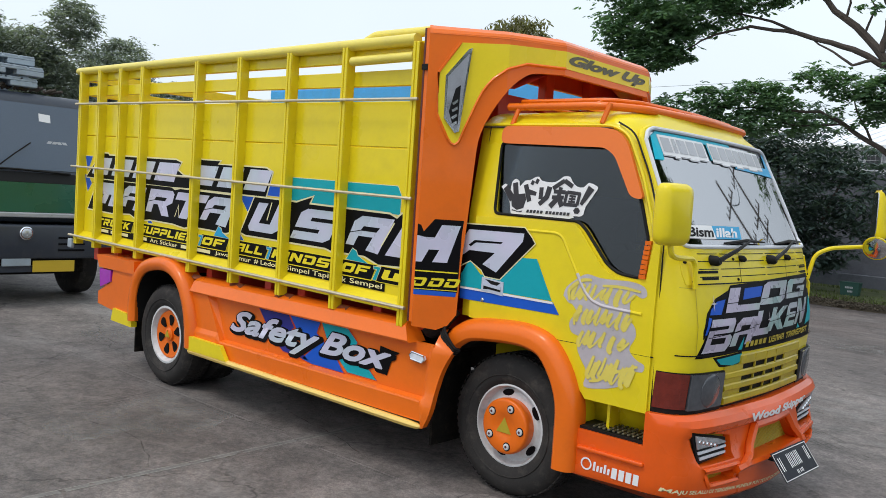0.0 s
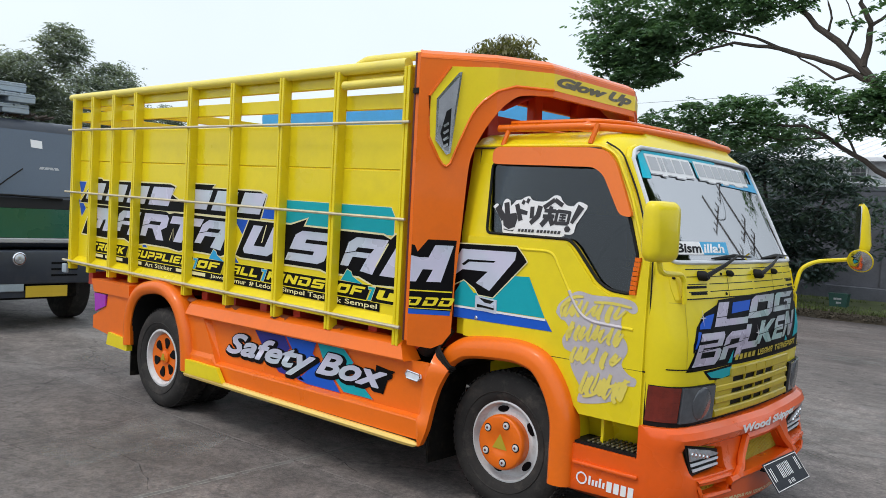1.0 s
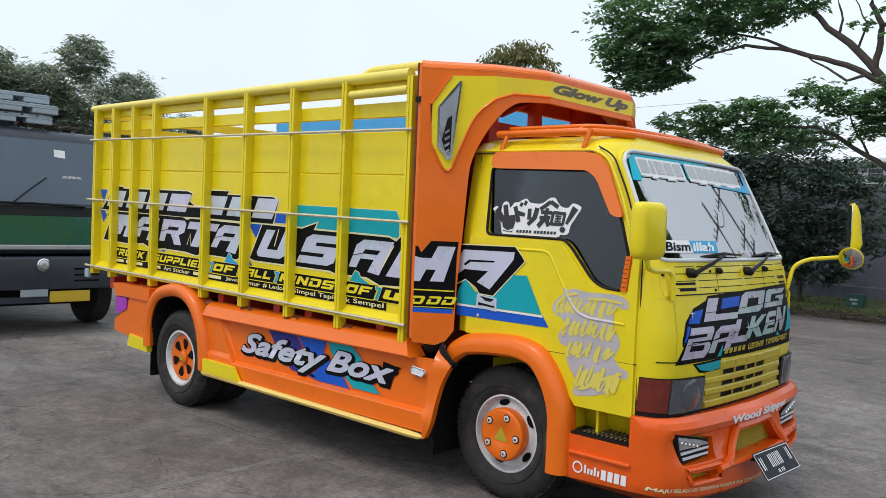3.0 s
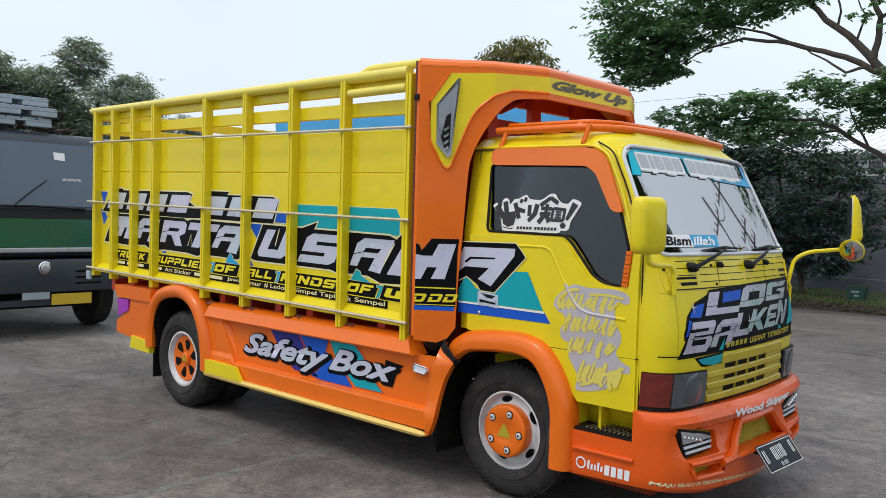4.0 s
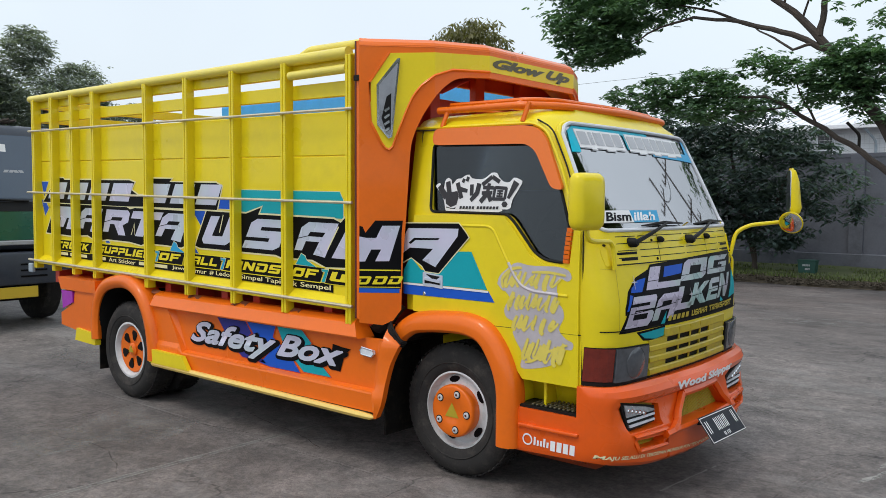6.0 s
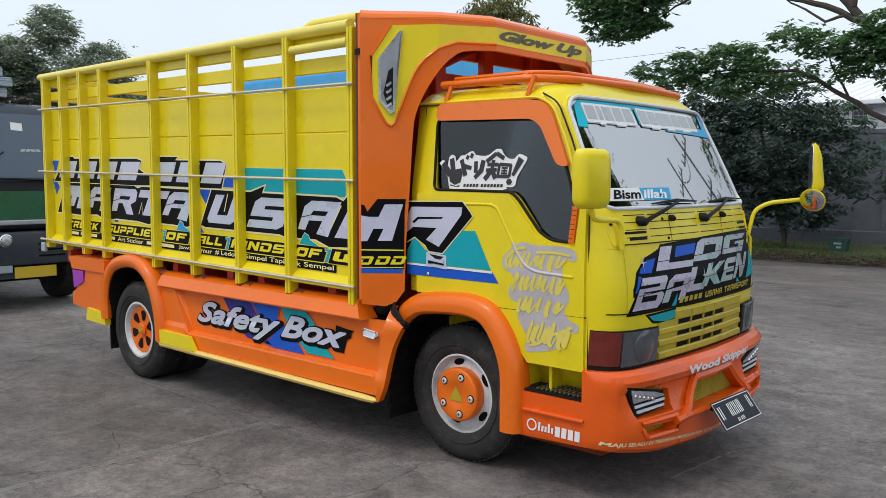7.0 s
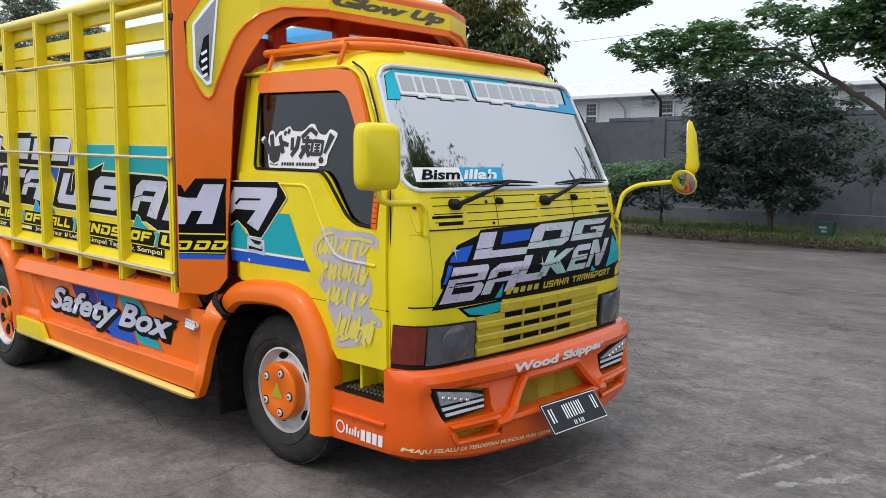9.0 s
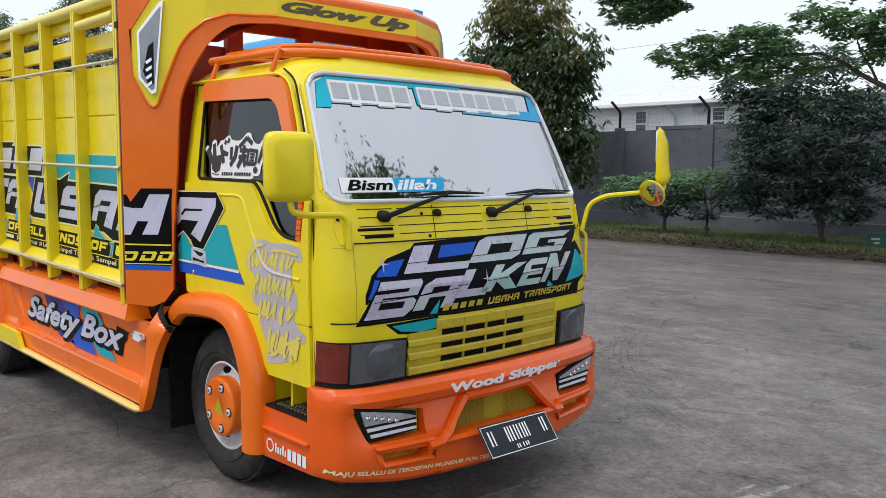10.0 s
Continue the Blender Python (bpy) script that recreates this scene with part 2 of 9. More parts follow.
def concrete():
    m = bpy.data.materials.new("worn_grey_concrete")
    m.use_nodes = True
    n, l = m.node_tree.nodes, m.node_tree.links
    p = n["Principled BSDF"]
    geo = n.new("ShaderNodeNewGeometry")

    def noise_at(scale, detail, rough=0.6, vec=None, stretch=None):
        t = n.new("ShaderNodeTexNoise")
        t.inputs["Scale"].default_value, t.inputs["Detail"].default_value, t.inputs["Roughness"].default_value = scale, detail, rough
        src = geo.outputs["Position"]
        if stretch:
            mp = n.new("ShaderNodeMapping")
            mp.inputs["Scale"].default_value = stretch
            mp.inputs["Rotation"].default_value = (0, 0, radians(vec or 0))
            l.new(src, mp.inputs["Vector"])
            src = mp.outputs["Vector"]
        l.new(src, t.inputs["Vector"])
        return t

    def ramp(node, stops):
        r = n.new("ShaderNodeValToRGB")
        r.color_ramp.elements[0].position, r.color_ramp.elements[0].color = stops[0][0], (*stops[0][1], 1)
        r.color_ramp.elements[1].position, r.color_ramp.elements[1].color = stops[-1][0], (*stops[-1][1], 1)
        for pos, c in stops[1:-1]:
            e = r.color_ramp.elements.new(pos)
            e.color = (*c, 1)
        l.new(node.outputs["Fac"], r.inputs["Fac"])
        return r

    def mix(kind, a, b, fac):
        x = n.new("ShaderNodeMix")
        x.data_type, x.blend_type = 'RGBA', kind
        if isinstance(fac, float):
            x.inputs["Factor"].default_value = fac
        else:
            l.new(fac, x.inputs["Factor"])
        l.new(a, x.inputs["A"])
        l.new(b, x.inputs["B"])
        return x.outputs["Result"]

    base = ramp(noise_at(0.33, 7, 0.62), [(0.36, (0.113, 0.100, 0.0955)), (0.64, (0.200, 0.178, 0.170))])
    streak = ramp(noise_at(1.1, 8, 0.75, 35, (0.7, 1.5, 1)), [(0.36, (0.62, 0.62, 0.62)), (0.64, (1.24, 1.23, 1.22))])
    mid = ramp(noise_at(4.5, 9, 0.8), [(0.42, (0.45, 0.45, 0.45)), (0.58, (1.42, 1.41, 1.39))])
    grain = ramp(noise_at(30, 6, 0.8), [(0.42, (0.42, 0.42, 0.42)), (0.58, (1.6, 1.58, 1.55))])
    speck = ramp(noise_at(110, 3, 0.8), [(0.38, (0.5, 0.5, 0.5)), (0.62, (1.5, 1.48, 1.45))])
    col = mix('MULTIPLY', base.outputs["Color"], streak.outputs["Color"], 0.72)
    col = mix('MULTIPLY', col, mid.outputs["Color"], 0.42)
    col = mix('MULTIPLY', col, grain.outputs["Color"], 0.40)
    col = mix('MULTIPLY', col, speck.outputs["Color"], 0.32)
    # fine wandering cracks, in patches
    warp = noise_at(2.2, 4, 0.6)
    wadd = n.new("ShaderNodeVectorMath")
    wadd.operation = 'MULTIPLY_ADD'
    l.new(warp.outputs["Color"], wadd.inputs[0])
    wadd.inputs[1].default_value = (0.7, 0.7, 0)
    l.new(geo.outputs["Position"], wadd.inputs[2])
    vo = n.new("ShaderNodeTexVoronoi")
    vo.feature = 'DISTANCE_TO_EDGE'
    vo.inputs["Scale"].default_value = 0.75
    l.new(wadd.outputs["Vector"], vo.inputs["Vector"])
    cr = n.new("ShaderNodeValToRGB")
    cr.color_ramp.elements[0].position, cr.color_ramp.elements[0].color = 0.002, (0.35, 0.35, 0.35, 1)
    cr.color_ramp.elements[1].position, cr.color_ramp.elements[1].color = 0.010, (1, 1, 1, 1)
    l.new(vo.outputs["Distance"], cr.inputs["Fac"])
    patch = ramp(noise_at(0.5, 4), [(0.42, (0, 0, 0)), (0.54, (1, 1, 1))])
    col2 = mix('MULTIPLY', col, cr.outputs["Color"], 1.0)
    col = mix('MIX', col, col2, patch.outputs["Color"])
    # dark tyre smears, long and broken
    smear = ramp(noise_at(1.5, 6, 0.7, -52, (0.28, 2.4, 1)), [(0.60, (1, 1, 1)), (0.70, (0.66, 0.66, 0.66))])
    col = mix('MULTIPLY', col, smear.outputs["Color"], 0.8)
    oil = ramp(noise_at(0.8, 6, 0.6), [(0.56, (1, 1, 1)), (0.70, (0.6, 0.6, 0.6))])
    col = mix('MULTIPLY', col, oil.outputs["Color"], 1.0)
    pale = ramp(noise_at(0.6, 9, 0.75, -18, (0.7, 1.5, 1)), [(0.52, (0, 0, 0)), (0.72, (0.62, 0.62, 0.62))])
    white = n.new("ShaderNodeRGB")
    white.outputs[0].default_value = (0.27, 0.265, 0.255, 1)
    col = mix('MIX', col, white.outputs[0], pale.outputs["Color"])
    # brown dust washed down from the verge
    sep = n.new("ShaderNodeSeparateXYZ")
    l.new(geo.outputs["Position"], sep.inputs[0])
    dm = n.new("ShaderNodeMapRange")
    dm.inputs["From Min"].default_value, dm.inputs["From Max"].default_value = 2.5, 13.0
    dm.inputs["To Max"].default_value = 0.85
    l.new(sep.outputs["Y"], dm.inputs["Value"])
    dust = ramp(noise_at(0.45, 7, 0.65), [(0.30, (0.35, 0.35, 0.35)), (0.62, (1, 1, 1))])
    dmul = n.new("ShaderNodeVectorMath")
    dmul.operation = 'SCALE'
    l.new(dust.outputs["Color"], dmul.inputs[0])
    l.new(dm.outputs[0], dmul.inputs["Scale"])
    soil = n.new("ShaderNodeRGB")
    soil.outputs[0].default_value = (0.62, 0.525, 0.495, 1)
    brown = mix('MULTIPLY', col, soil.outputs[0], 1.0)
    col = mix('MIX', col, brown, dmul.outputs["Vector"])
    oi = n.new("ShaderNodeObjectInfo")
    om = n.new("ShaderNodeMapRange")
    om.inputs["To Min"].default_value, om.inputs["To Max"].default_value = 0.92, 1.08
    l.new(oi.outputs["Random"], om.inputs["Value"])
    sc = n.new("ShaderNodeVectorMath")
    sc.operation = 'SCALE'
    l.new(col, sc.inputs[0])
    l.new(om.outputs[0], sc.inputs["Scale"])
    l.new(sc.outputs["Vector"], p.inputs["Base Color"])
    p.inputs["Roughness"].default_value = 0.72
    b = n.new("ShaderNodeBump")
    b.inputs["Strength"].default_value, b.inputs["Distance"].default_value = 0.35, 0.01
    l.new(grain.outputs["Color"], b.inputs["Height"])
    l.new(b.outputs["Normal"], p.inputs["Normal"])
    return m


CONCRETE = concrete()


def scuff_film(name, color, scale, lo, hi, most):
    """A thin broken film: opaque where worn on, clear between."""
    m = material(name, color, 0.88, vary=0.2, scale=6, bump=0)
    n, l = m.node_tree.nodes, m.node_tree.links
    geo, t, r, mix = n.new("ShaderNodeNewGeometry"), n.new("ShaderNodeTexNoise"), n.new("ShaderNodeMapRange"), n.new("ShaderNodeMixShader")
    tr = n.new("ShaderNodeBsdfTransparent")
    t.inputs["Scale"].default_value, t.inputs["Detail"].default_value, t.inputs["Roughness"].default_value = scale, 7, 0.75
    l.new(geo.outputs["Position"], t.inputs["Vector"])
    r.inputs["From Min"].default_value, r.inputs["From Max"].default_value, r.inputs["To Max"].default_value = lo, hi, most
    l.new(t.outputs["Fac"], r.inputs["Value"])
    l.new(r.outputs[0], mix.inputs[0])
    l.new(tr.outputs[0], mix.inputs[1])
    l.new(n["Principled BSDF"].outputs[0], mix.inputs[2])
    l.new(mix.outputs[0], n["Material Output"].inputs["Surface"])
    return m


SCUFF = scuff_film("tyre_rubber_marks", (0.035, 0.034, 0.034), 7.0, 0.44, 0.68, 0.32)
CEMENT = scuff_film("dried_cement", (0.34, 0.33, 0.31), 16.0, 0.40, 0.56, 0.75)


def windscreen_glass():
    m = bpy.data.materials.new("tinted_windscreen_glass")
    m.use_nodes = True
    n, l = m.node_tree.nodes, m.node_tree.links
    n.remove(n["Principled BSDF"])
    tr, gl, mx = n.new("ShaderNodeBsdfTransparent"), n.new("ShaderNodeBsdfGlossy"), n.new("ShaderNodeMixShader")
    tr.inputs["Color"].default_value = (0.22, 0.24, 0.25, 1)
    gl.inputs["Color"].default_value = (0.95, 0.95, 0.97, 1)
    gl.inputs["Roughness"].default_value = 0.03
    fr = n.new("ShaderNodeFresnel")
    fr.inputs["IOR"].default_value = 6.2
    l.new(fr.outputs[0], mx.inputs[0])
    l.new(tr.outputs[0], mx.inputs[1])
    l.new(gl.outputs[0], mx.inputs[2])
    l.new(mx.outputs[0], n["Material Output"].inputs["Surface"])
    return m


def side_glass():
    m = bpy.data.materials.new("dark_film_side_glass")
    m.use_nodes = True
    n, l = m.node_tree.nodes, m.node_tree.links
    n.remove(n["Principled BSDF"])
    tr, gl, mx = n.new("ShaderNodeBsdfTransparent"), n.new("ShaderNodeBsdfGlossy"), n.new("ShaderNodeMixShader")
    tr.inputs["Color"].default_value = (0.34, 0.36, 0.37, 1)
    gl.inputs["Color"].default_value = (0.85, 0.9, 0.95, 1)
    gl.inputs["Roughness"].default_value = 0.04
    fr = n.new("ShaderNodeFresnel")
    fr.inputs["IOR"].default_value = 1.62
    l.new(fr.outputs[0], mx.inputs[0])
    l.new(tr.outputs[0], mx.inputs[1])
    l.new(gl.outputs[0], mx.inputs[2])
    l.new(mx.outputs[0], n["Material Output"].inputs["Surface"])
    return m


SCREEN, SIDEGLASS = windscreen_glass(), side_glass()


# ---- mesh helpers ----
def part(name, bm, mat, parent=None, label="", smooth=False, kind=""):
    bmesh.ops.recalc_face_normals(bm, faces=bm.faces)
    me = bpy.data.meshes.new(name)
    bm.to_mesh(me)
    bm.free()
    if smooth:
        me.shade_smooth()
        me.set_sharp_from_angle(angle=radians(38))
    me.materials.append(mat)
    ob = new(name, me)
    ob.parent = parent
    return tagged(ob, label, kind=kind)


def thing(name, label, category, group="", loc=(0, 0, 0)):
    ob = new(name)
    ob.location = loc
    ob.empty_display_size = 0.2
    return tagged(ob, label, category, group)


def box(bm, x0, x1, y0, y1, z0, z1, bevel=0.0, seg=2):
    r = bmesh.ops.create_cube(bm, size=1)
    for v in r["verts"]:
        v.co = Vector(((x0 + x1) / 2 + v.co.x * (x1 - x0), (y0 + y1) / 2 + v.co.y * (y1 - y0), (z0 + z1) / 2 + v.co.z * (z1 - z0)))
    if bevel:
        es = {e for v in r["verts"] for e in v.link_edges}
        bmesh.ops.bevel(bm, geom=list(es), offset=bevel, segments=seg, profile=0.5, affect='EDGES')
    return bm


def boxes(*specs, bevel=0.0):
    bm = bmesh.new()
    for s in specs:
        box(bm, *s, bevel=bevel)
    return bm


def prism(bm, pts, place, depth, bevel=0.0, seg=2):
    """Polygon pts (a, b) carried into space by place(a, b, c) at c = 0 and c = depth."""
    lo = [bm.verts.new(place(a, b, 0)) for a, b in pts]
    hi = [bm.verts.new(place(a, b, depth)) for a, b in pts]
    fs = [bm.faces.new(lo), bm.faces.new(hi)]
    k = len(pts)
    for i in range(k):
        fs.append(bm.faces.new((lo[i], lo[(i + 1) % k], hi[(i + 1) % k], hi[i])))
    if bevel:
        es = list({e for f in fs[1:2] for e in f.edges})
        bmesh.ops.bevel(bm, geom=es, offset=bevel, segments=seg, profile=0.5, affect='EDGES')
    return bm


def tube(bm, pts, r, seg=8, closed=False):
    pts = [Vector(p) for p in pts]
    rings, k = [], len(pts)
    up = Vector((0, 0, 1))
    for i, p in enumerate(pts):
        a, b = (pts[i - 1], pts[(i + 1) % k]) if closed else (pts[max(i - 1, 0)], pts[min(i + 1, k - 1)])
        d = (b - a).normalized()
        side = d.cross(up)
        if side.length < 0.05:
            side = d.cross(Vector((1, 0.2, 0)))
        side.normalize()
        nrm = side.cross(d).normalized()
        rr = r[i] if isinstance(r, (list, tuple)) else r
        rings.append([bm.verts.new(p + (side * math.cos(q) + nrm * math.sin(q)) * rr) for q in (2 * math.pi * j / seg for j in range(seg))])
    for i in range(k if closed else k - 1):
        a, b = rings[i], rings[(i + 1) % k]
        for j in range(seg):
            bm.faces.new((a[j], a[(j + 1) % seg], b[(j + 1) % seg], b[j]))
    if not closed:
        bm.faces.new(rings[0][::-1])
        bm.faces.new(rings[-1])
    return bm


def rounded(pts, r, seg=4):
    """Rounds the inner corners of a 3D polyline."""
    pts = [Vector(p) for p in pts]
    out = [pts[0]]
    for a, b, c in zip(pts, pts[1:], pts[2:]):
        ra = min(r, (a - b).length * 0.45, (c - b).length * 0.45)
        p, q = b + (a - b).normalized() * ra, b + (c - b).normalized() * ra
        for i in range(seg + 1):
            t = i / seg
            out.append(p * (1 - t) ** 2 + b * 2 * t * (1 - t) + q * t * t)
    return out + [pts[-1]]


def lathe(bm, profile, place, seg=40, closed=False, caps=True):
    """Profile of (radius, along), spun; place(u, v, along) gives the point."""
    rings = []
    for r, y in profile:
        rings.append([bm.verts.new(place(r * math.cos(q), r * math.sin(q), y)) for q in (2 * math.pi * j / seg for j in range(seg))])
    for a, b in zip(rings, rings[1:] + (rings[:1] if closed else [])):
        for j in range(seg):
            bm.faces.new((a[j], a[(j + 1) % seg], b[(j + 1) % seg], b[j]))
    if not closed and caps:
        if profile[0][0] > 1e-4:
            bm.faces.new(rings[0][::-1])
        if profile[-1][0] > 1e-4:
            bm.faces.new(rings[-1])
    return bm


def polygon(pts):
    bm = bmesh.new()
    bm.faces.new([bm.verts.new((a, b, 0)) for a, b in pts])
    return bm


def slanted(x0, x1, z0, z1, lean):
    return [(x0, z0), (x1, z0), (x1 + lean, z1), (x0 + lean, z1)]


def merge(bms):
    out = bmesh.new()
    for b in bms:
        me = bpy.data.meshes.new("tmp")
        b.to_mesh(me)
        b.free()
        out.from_mesh(me)
        bpy.data.meshes.remove(me)
    return out


def lettering(s, x0, x1, z0, z1, lean=0.0, bold=0.0, grow=0.0, shift=(0, 0), gap=1.0):
    """Flat letters fitted into a rectangle of the sticker's plane; grow swells them in place for an outline."""
    if grow:
        base = letters_mesh(s, lean, bold, gap)
        fit_to, bm = [tuple(v.co) for v in base.verts], letters_mesh(s, lean, bold + grow, gap)
        base.free()
    else:
        bm = letters_mesh(s, lean, bold, gap)
        fit_to = [tuple(v.co) for v in bm.verts]
    xs, ys = [v[0] for v in fit_to], [v[1] for v in fit_to]
    ax, bx, ay, by = min(xs), max(xs), min(ys), max(ys)
    for v in bm.verts:
        v.co = Vector((x0 + shift[0] + (v.co.x - ax) / (bx - ax) * (x1 - x0), z0 + shift[1] + (v.co.y - ay) / (by - ay) * (z1 - z0), 0))
    return bm


def letters_mesh(s, lean, bold, gap=1.0):
    cu = bpy.data.curves.new("letters", 'FONT')
    cu.body, cu.shear, cu.offset, cu.resolution_u = s, lean, bold, 3
    cu.space_character = gap
    ob = new("letters", cu)
    dg = bpy.context.evaluated_depsgraph_get()
    me = ob.evaluated_get(dg).to_mesh()
    bm = bmesh.new()
    bm.from_mesh(me)
    ob.evaluated_get(dg).to_mesh_clear()
    bpy.data.objects.remove(ob)
    bpy.data.curves.remove(cu)
    return bm


def cut_along(bm, axis, at):
    for c in at:
        co, no = [0, 0, 0], [0, 0, 0]
        co[axis], no[axis] = c, 1
        bmesh.ops.bisect_plane(bm, geom=bm.verts[:] + bm.edges[:] + bm.faces[:], plane_co=co, plane_no=no, dist=1e-5)


def sticker(name, bm, place, lift, mat, parent, label="", cuts=(), thick=0.0):
    """A flat sheet of (a, b) carried onto a surface by place(a, b, lift)."""
    if cuts:
        cut_along(bm, 0, cuts)
    if thick:
        r = bmesh.ops.extrude_face_region(bm, geom=bm.faces[:])
        for v in r["geom"]:
            if isinstance(v, bmesh.types.BMVert):
                v.co.z += thick
    for v in bm.verts:
        v.co = Vector(place(v.co.x, v.co.y, lift + v.co.z))
    return part(name, bm, mat, parent, label)


def span(a, b, step):
    k = max(1, int((b - a) / step))
    return [a + (b - a) * i / k for i in range(1, k)]


def solid_cut(bm, cutters):
    """bm minus each of the cutters, as a new bmesh."""
    me = bpy.data.meshes.new("tmp")
    bmesh.ops.recalc_face_normals(bm, faces=bm.faces)
    bm.to_mesh(me)
    bm.free()
    ob, tools = new("tmp", me), []
    for c in cutters:
        bmesh.ops.recalc_face_normals(c, faces=c.faces)
        cm = bpy.data.meshes.new("tmp_cut")
        c.to_mesh(cm)
        c.free()
        t = new("tmp_cut", cm)
        md = ob.modifiers.new("cut", 'BOOLEAN')
        md.operation, md.object, md.solver = 'DIFFERENCE', t, 'EXACT'
        tools.append(t)
    dg = bpy.context.evaluated_depsgraph_get()
    out = bmesh.new()
    out.from_mesh(ob.evaluated_get(dg).to_mesh())
    for o in [ob] + tools:
        data = o.data
        bpy.data.objects.remove(o)
        bpy.data.meshes.remove(data)
    return out


def smooth_path(pts, k=4):
    out = []
    for i in range(len(pts) - 1):
        p0, p1, p2, p3 = pts[max(i - 1, 0)], pts[i], pts[i + 1], pts[min(i + 2, len(pts) - 1)]
        for j in range(k):
            t = j / k
            out.append(tuple(0.5 * (2 * p1[c] + (p2[c] - p0[c]) * t + (2 * p0[c] - 5 * p1[c] + 4 * p2[c] - p3[c]) * t * t + (3 * p1[c] - p0[c] - 3 * p2[c] + p3[c]) * t ** 3) for c in range(len(p1))))
    return out + [pts[-1]]


def interp(v, xs, ys):
    return float(np.interp(v, xs, ys))


# ---- ground, kerb, wall ----
GROUND = 0.02
BEND, FALL, BACK = 5.05, 0.042, 1.26      # beyond the first slab the yard falls towards the verge


def ground_z(y):
    return GROUND - FALL * max(0.0, y - BEND)


def spread(x, y, z):
    """Where a point of the plan for the yard's far side comes to stand."""
    return (2.75 + (x - 3.1) * BACK, -3.0 + (y + 3.0) * BACK, 1.53 + (z - 1.53) * BACK - 0.157)


def set_back(bm, up=0.0):
    for v in bm.verts:
        v.co = Vector(spread(*v.co)) + Vector((0, 0, up))
    return bm


WALL_UP = 0.21                           # the wall and the hall stand on a low bank


bm = bmesh.new()
rows = [[bm.verts.new((x, y, ground_z(y) - 0.005)) for x in (-900, 900)] for y in (-900, BEND, 900)]
for p, q in zip(rows, rows[1:]):
    bm.faces.new((p[0], p[1], q[1], q[0]))
ground = tagged(part("ground", bm, CONCRETE), "worn grey concrete yard with tyre scuffs and stains", "ground", kind="structure")

bm = bmesh.new()
rnd = random.Random(5)
NX, NY = 90, 26
gx = [-40 + 75 * i / NX for i in range(NX + 1)]
grid = []
for j in range(NY + 1):
    row = []
    for x in gx:
        y = 14.25 + 3.8 * j / NY
        edge = 0.16 * noise.noise(Vector((x * 0.9, 0, 3))) + 0.08 * noise.noise(Vector((x * 3.1, 2, 0)))
        z = GROUND + (0.0 if j == 0 else min(0.14, 0.05 * j) + 0.045 * noise.noise(Vector((x * 1.6, y * 1.6, 0))) + 0.02 * noise.noise(Vector((x * 6, y * 6, 1))))
        row.append(bm.verts.new((x, y + (edge if j < 4 else 0), z)))
    grid.append(row)
for j in range(NY):
    for i in range(NX):
        bm.faces.new((grid[j][i], grid[j][i + 1], grid[j + 1][i + 1], grid[j + 1][i]))
tagged(part("verge", set_back(bm), TURF, smooth=True), "narrow strip of rough turf along the wall", "verge", kind="structure")

# bare dirt along the strip's front, its edge wandering
def dirt_edge(x):
    return 13.86 + 0.16 * noise.noise(Vector((x * 0.9, 0, 5))) + 0.09 * noise.noise(Vector((x * 3.3, 2, 2)))


bm = bmesh.new()
grid = []
for j in range(9):
    row = []
    for i in range(521):
        x = -30 + 0.1 * i
        y = dirt_edge(x) + 0.085 * j
        rough = 0.022 * noise.noise(Vector((x * 6, y * 6, 4))) + 0.04 * noise.noise(Vector((x * 1.6, y * 1.6, 0)))
        row.append(bm.verts.new((x, y, GROUND + (0.002 if j == 0 else 0.14 * (j / 8) ** 0.7 + rough * min(1, j / 3)))))
    grid.append(row)
for j in range(8):
    for i in range(520):
        bm.faces.new((grid[j][i], grid[j][i + 1], grid[j + 1][i + 1], grid[j + 1][i]))
tagged(part("verge_edge", set_back(bm), DIRT, smooth=True), "bare brown dirt along the verge's front edge", "verge", kind="structure")

# dry litter and broken edge along the strip's front
bm = bmesh.new()
for _ in range(16000):
    x = rnd.uniform(-16, 7)
    off = abs(rnd.gauss(0.12, 0.26))
    y = dirt_edge(x) + off
    s = rnd.uniform(0.010, 0.040)
    z = GROUND + 0.02 + 0.14 * min(1, off / 0.68) ** 0.7 + 0.04 * noise.noise(Vector((x * 1.6, y * 1.6, 0)))
    q = rnd.uniform(0, 6.28)
    c, d = math.cos(q) * s, math.sin(q) * s
    t = rnd.uniform(0, s)
    a = [bm.verts.new(p) for p in ((x - c, y - d, z), (x + d * 0.6, y - c * 0.6, z + t), (x + c, y + d, z + t * 0.4), (x - d * 0.5, y + c * 0.5, z + t * 0.8))]
    bm.faces.new(a)
tagged(part("leaf_litter", set_back(bm), DIRT), "dry leaves and crumbs along the verge", "leaf litter", kind="stuff")

bm = bmesh.new()
for _ in range(22000):
    x = rnd.uniform(-20, 9)
    y = dirt_edge(x) + 0.28 + 3.4 * rnd.random() ** 1.5
    if noise.noise(Vector((x * 0.7, y * 0.7, 7))) < -0.15:
        continue
    h = rnd.uniform(0.03, 0.085)
    q = rnd.uniform(0, 6.28)
    c, d = math.cos(q), math.sin(q)
    z = GROUND + 0.13
    a = [bm.verts.new(p) for p in ((x - c * 0.012, y - d * 0.012, z), (x + c * 0.012, y + d * 0.012, z), (x + d * h * 0.5, y - c * h * 0.5, z + h))]
    bm.faces.new(a)
tagged(part("grass", set_back(bm), GRASS), "short green grass growing on the verge", "grass", kind="stuff")

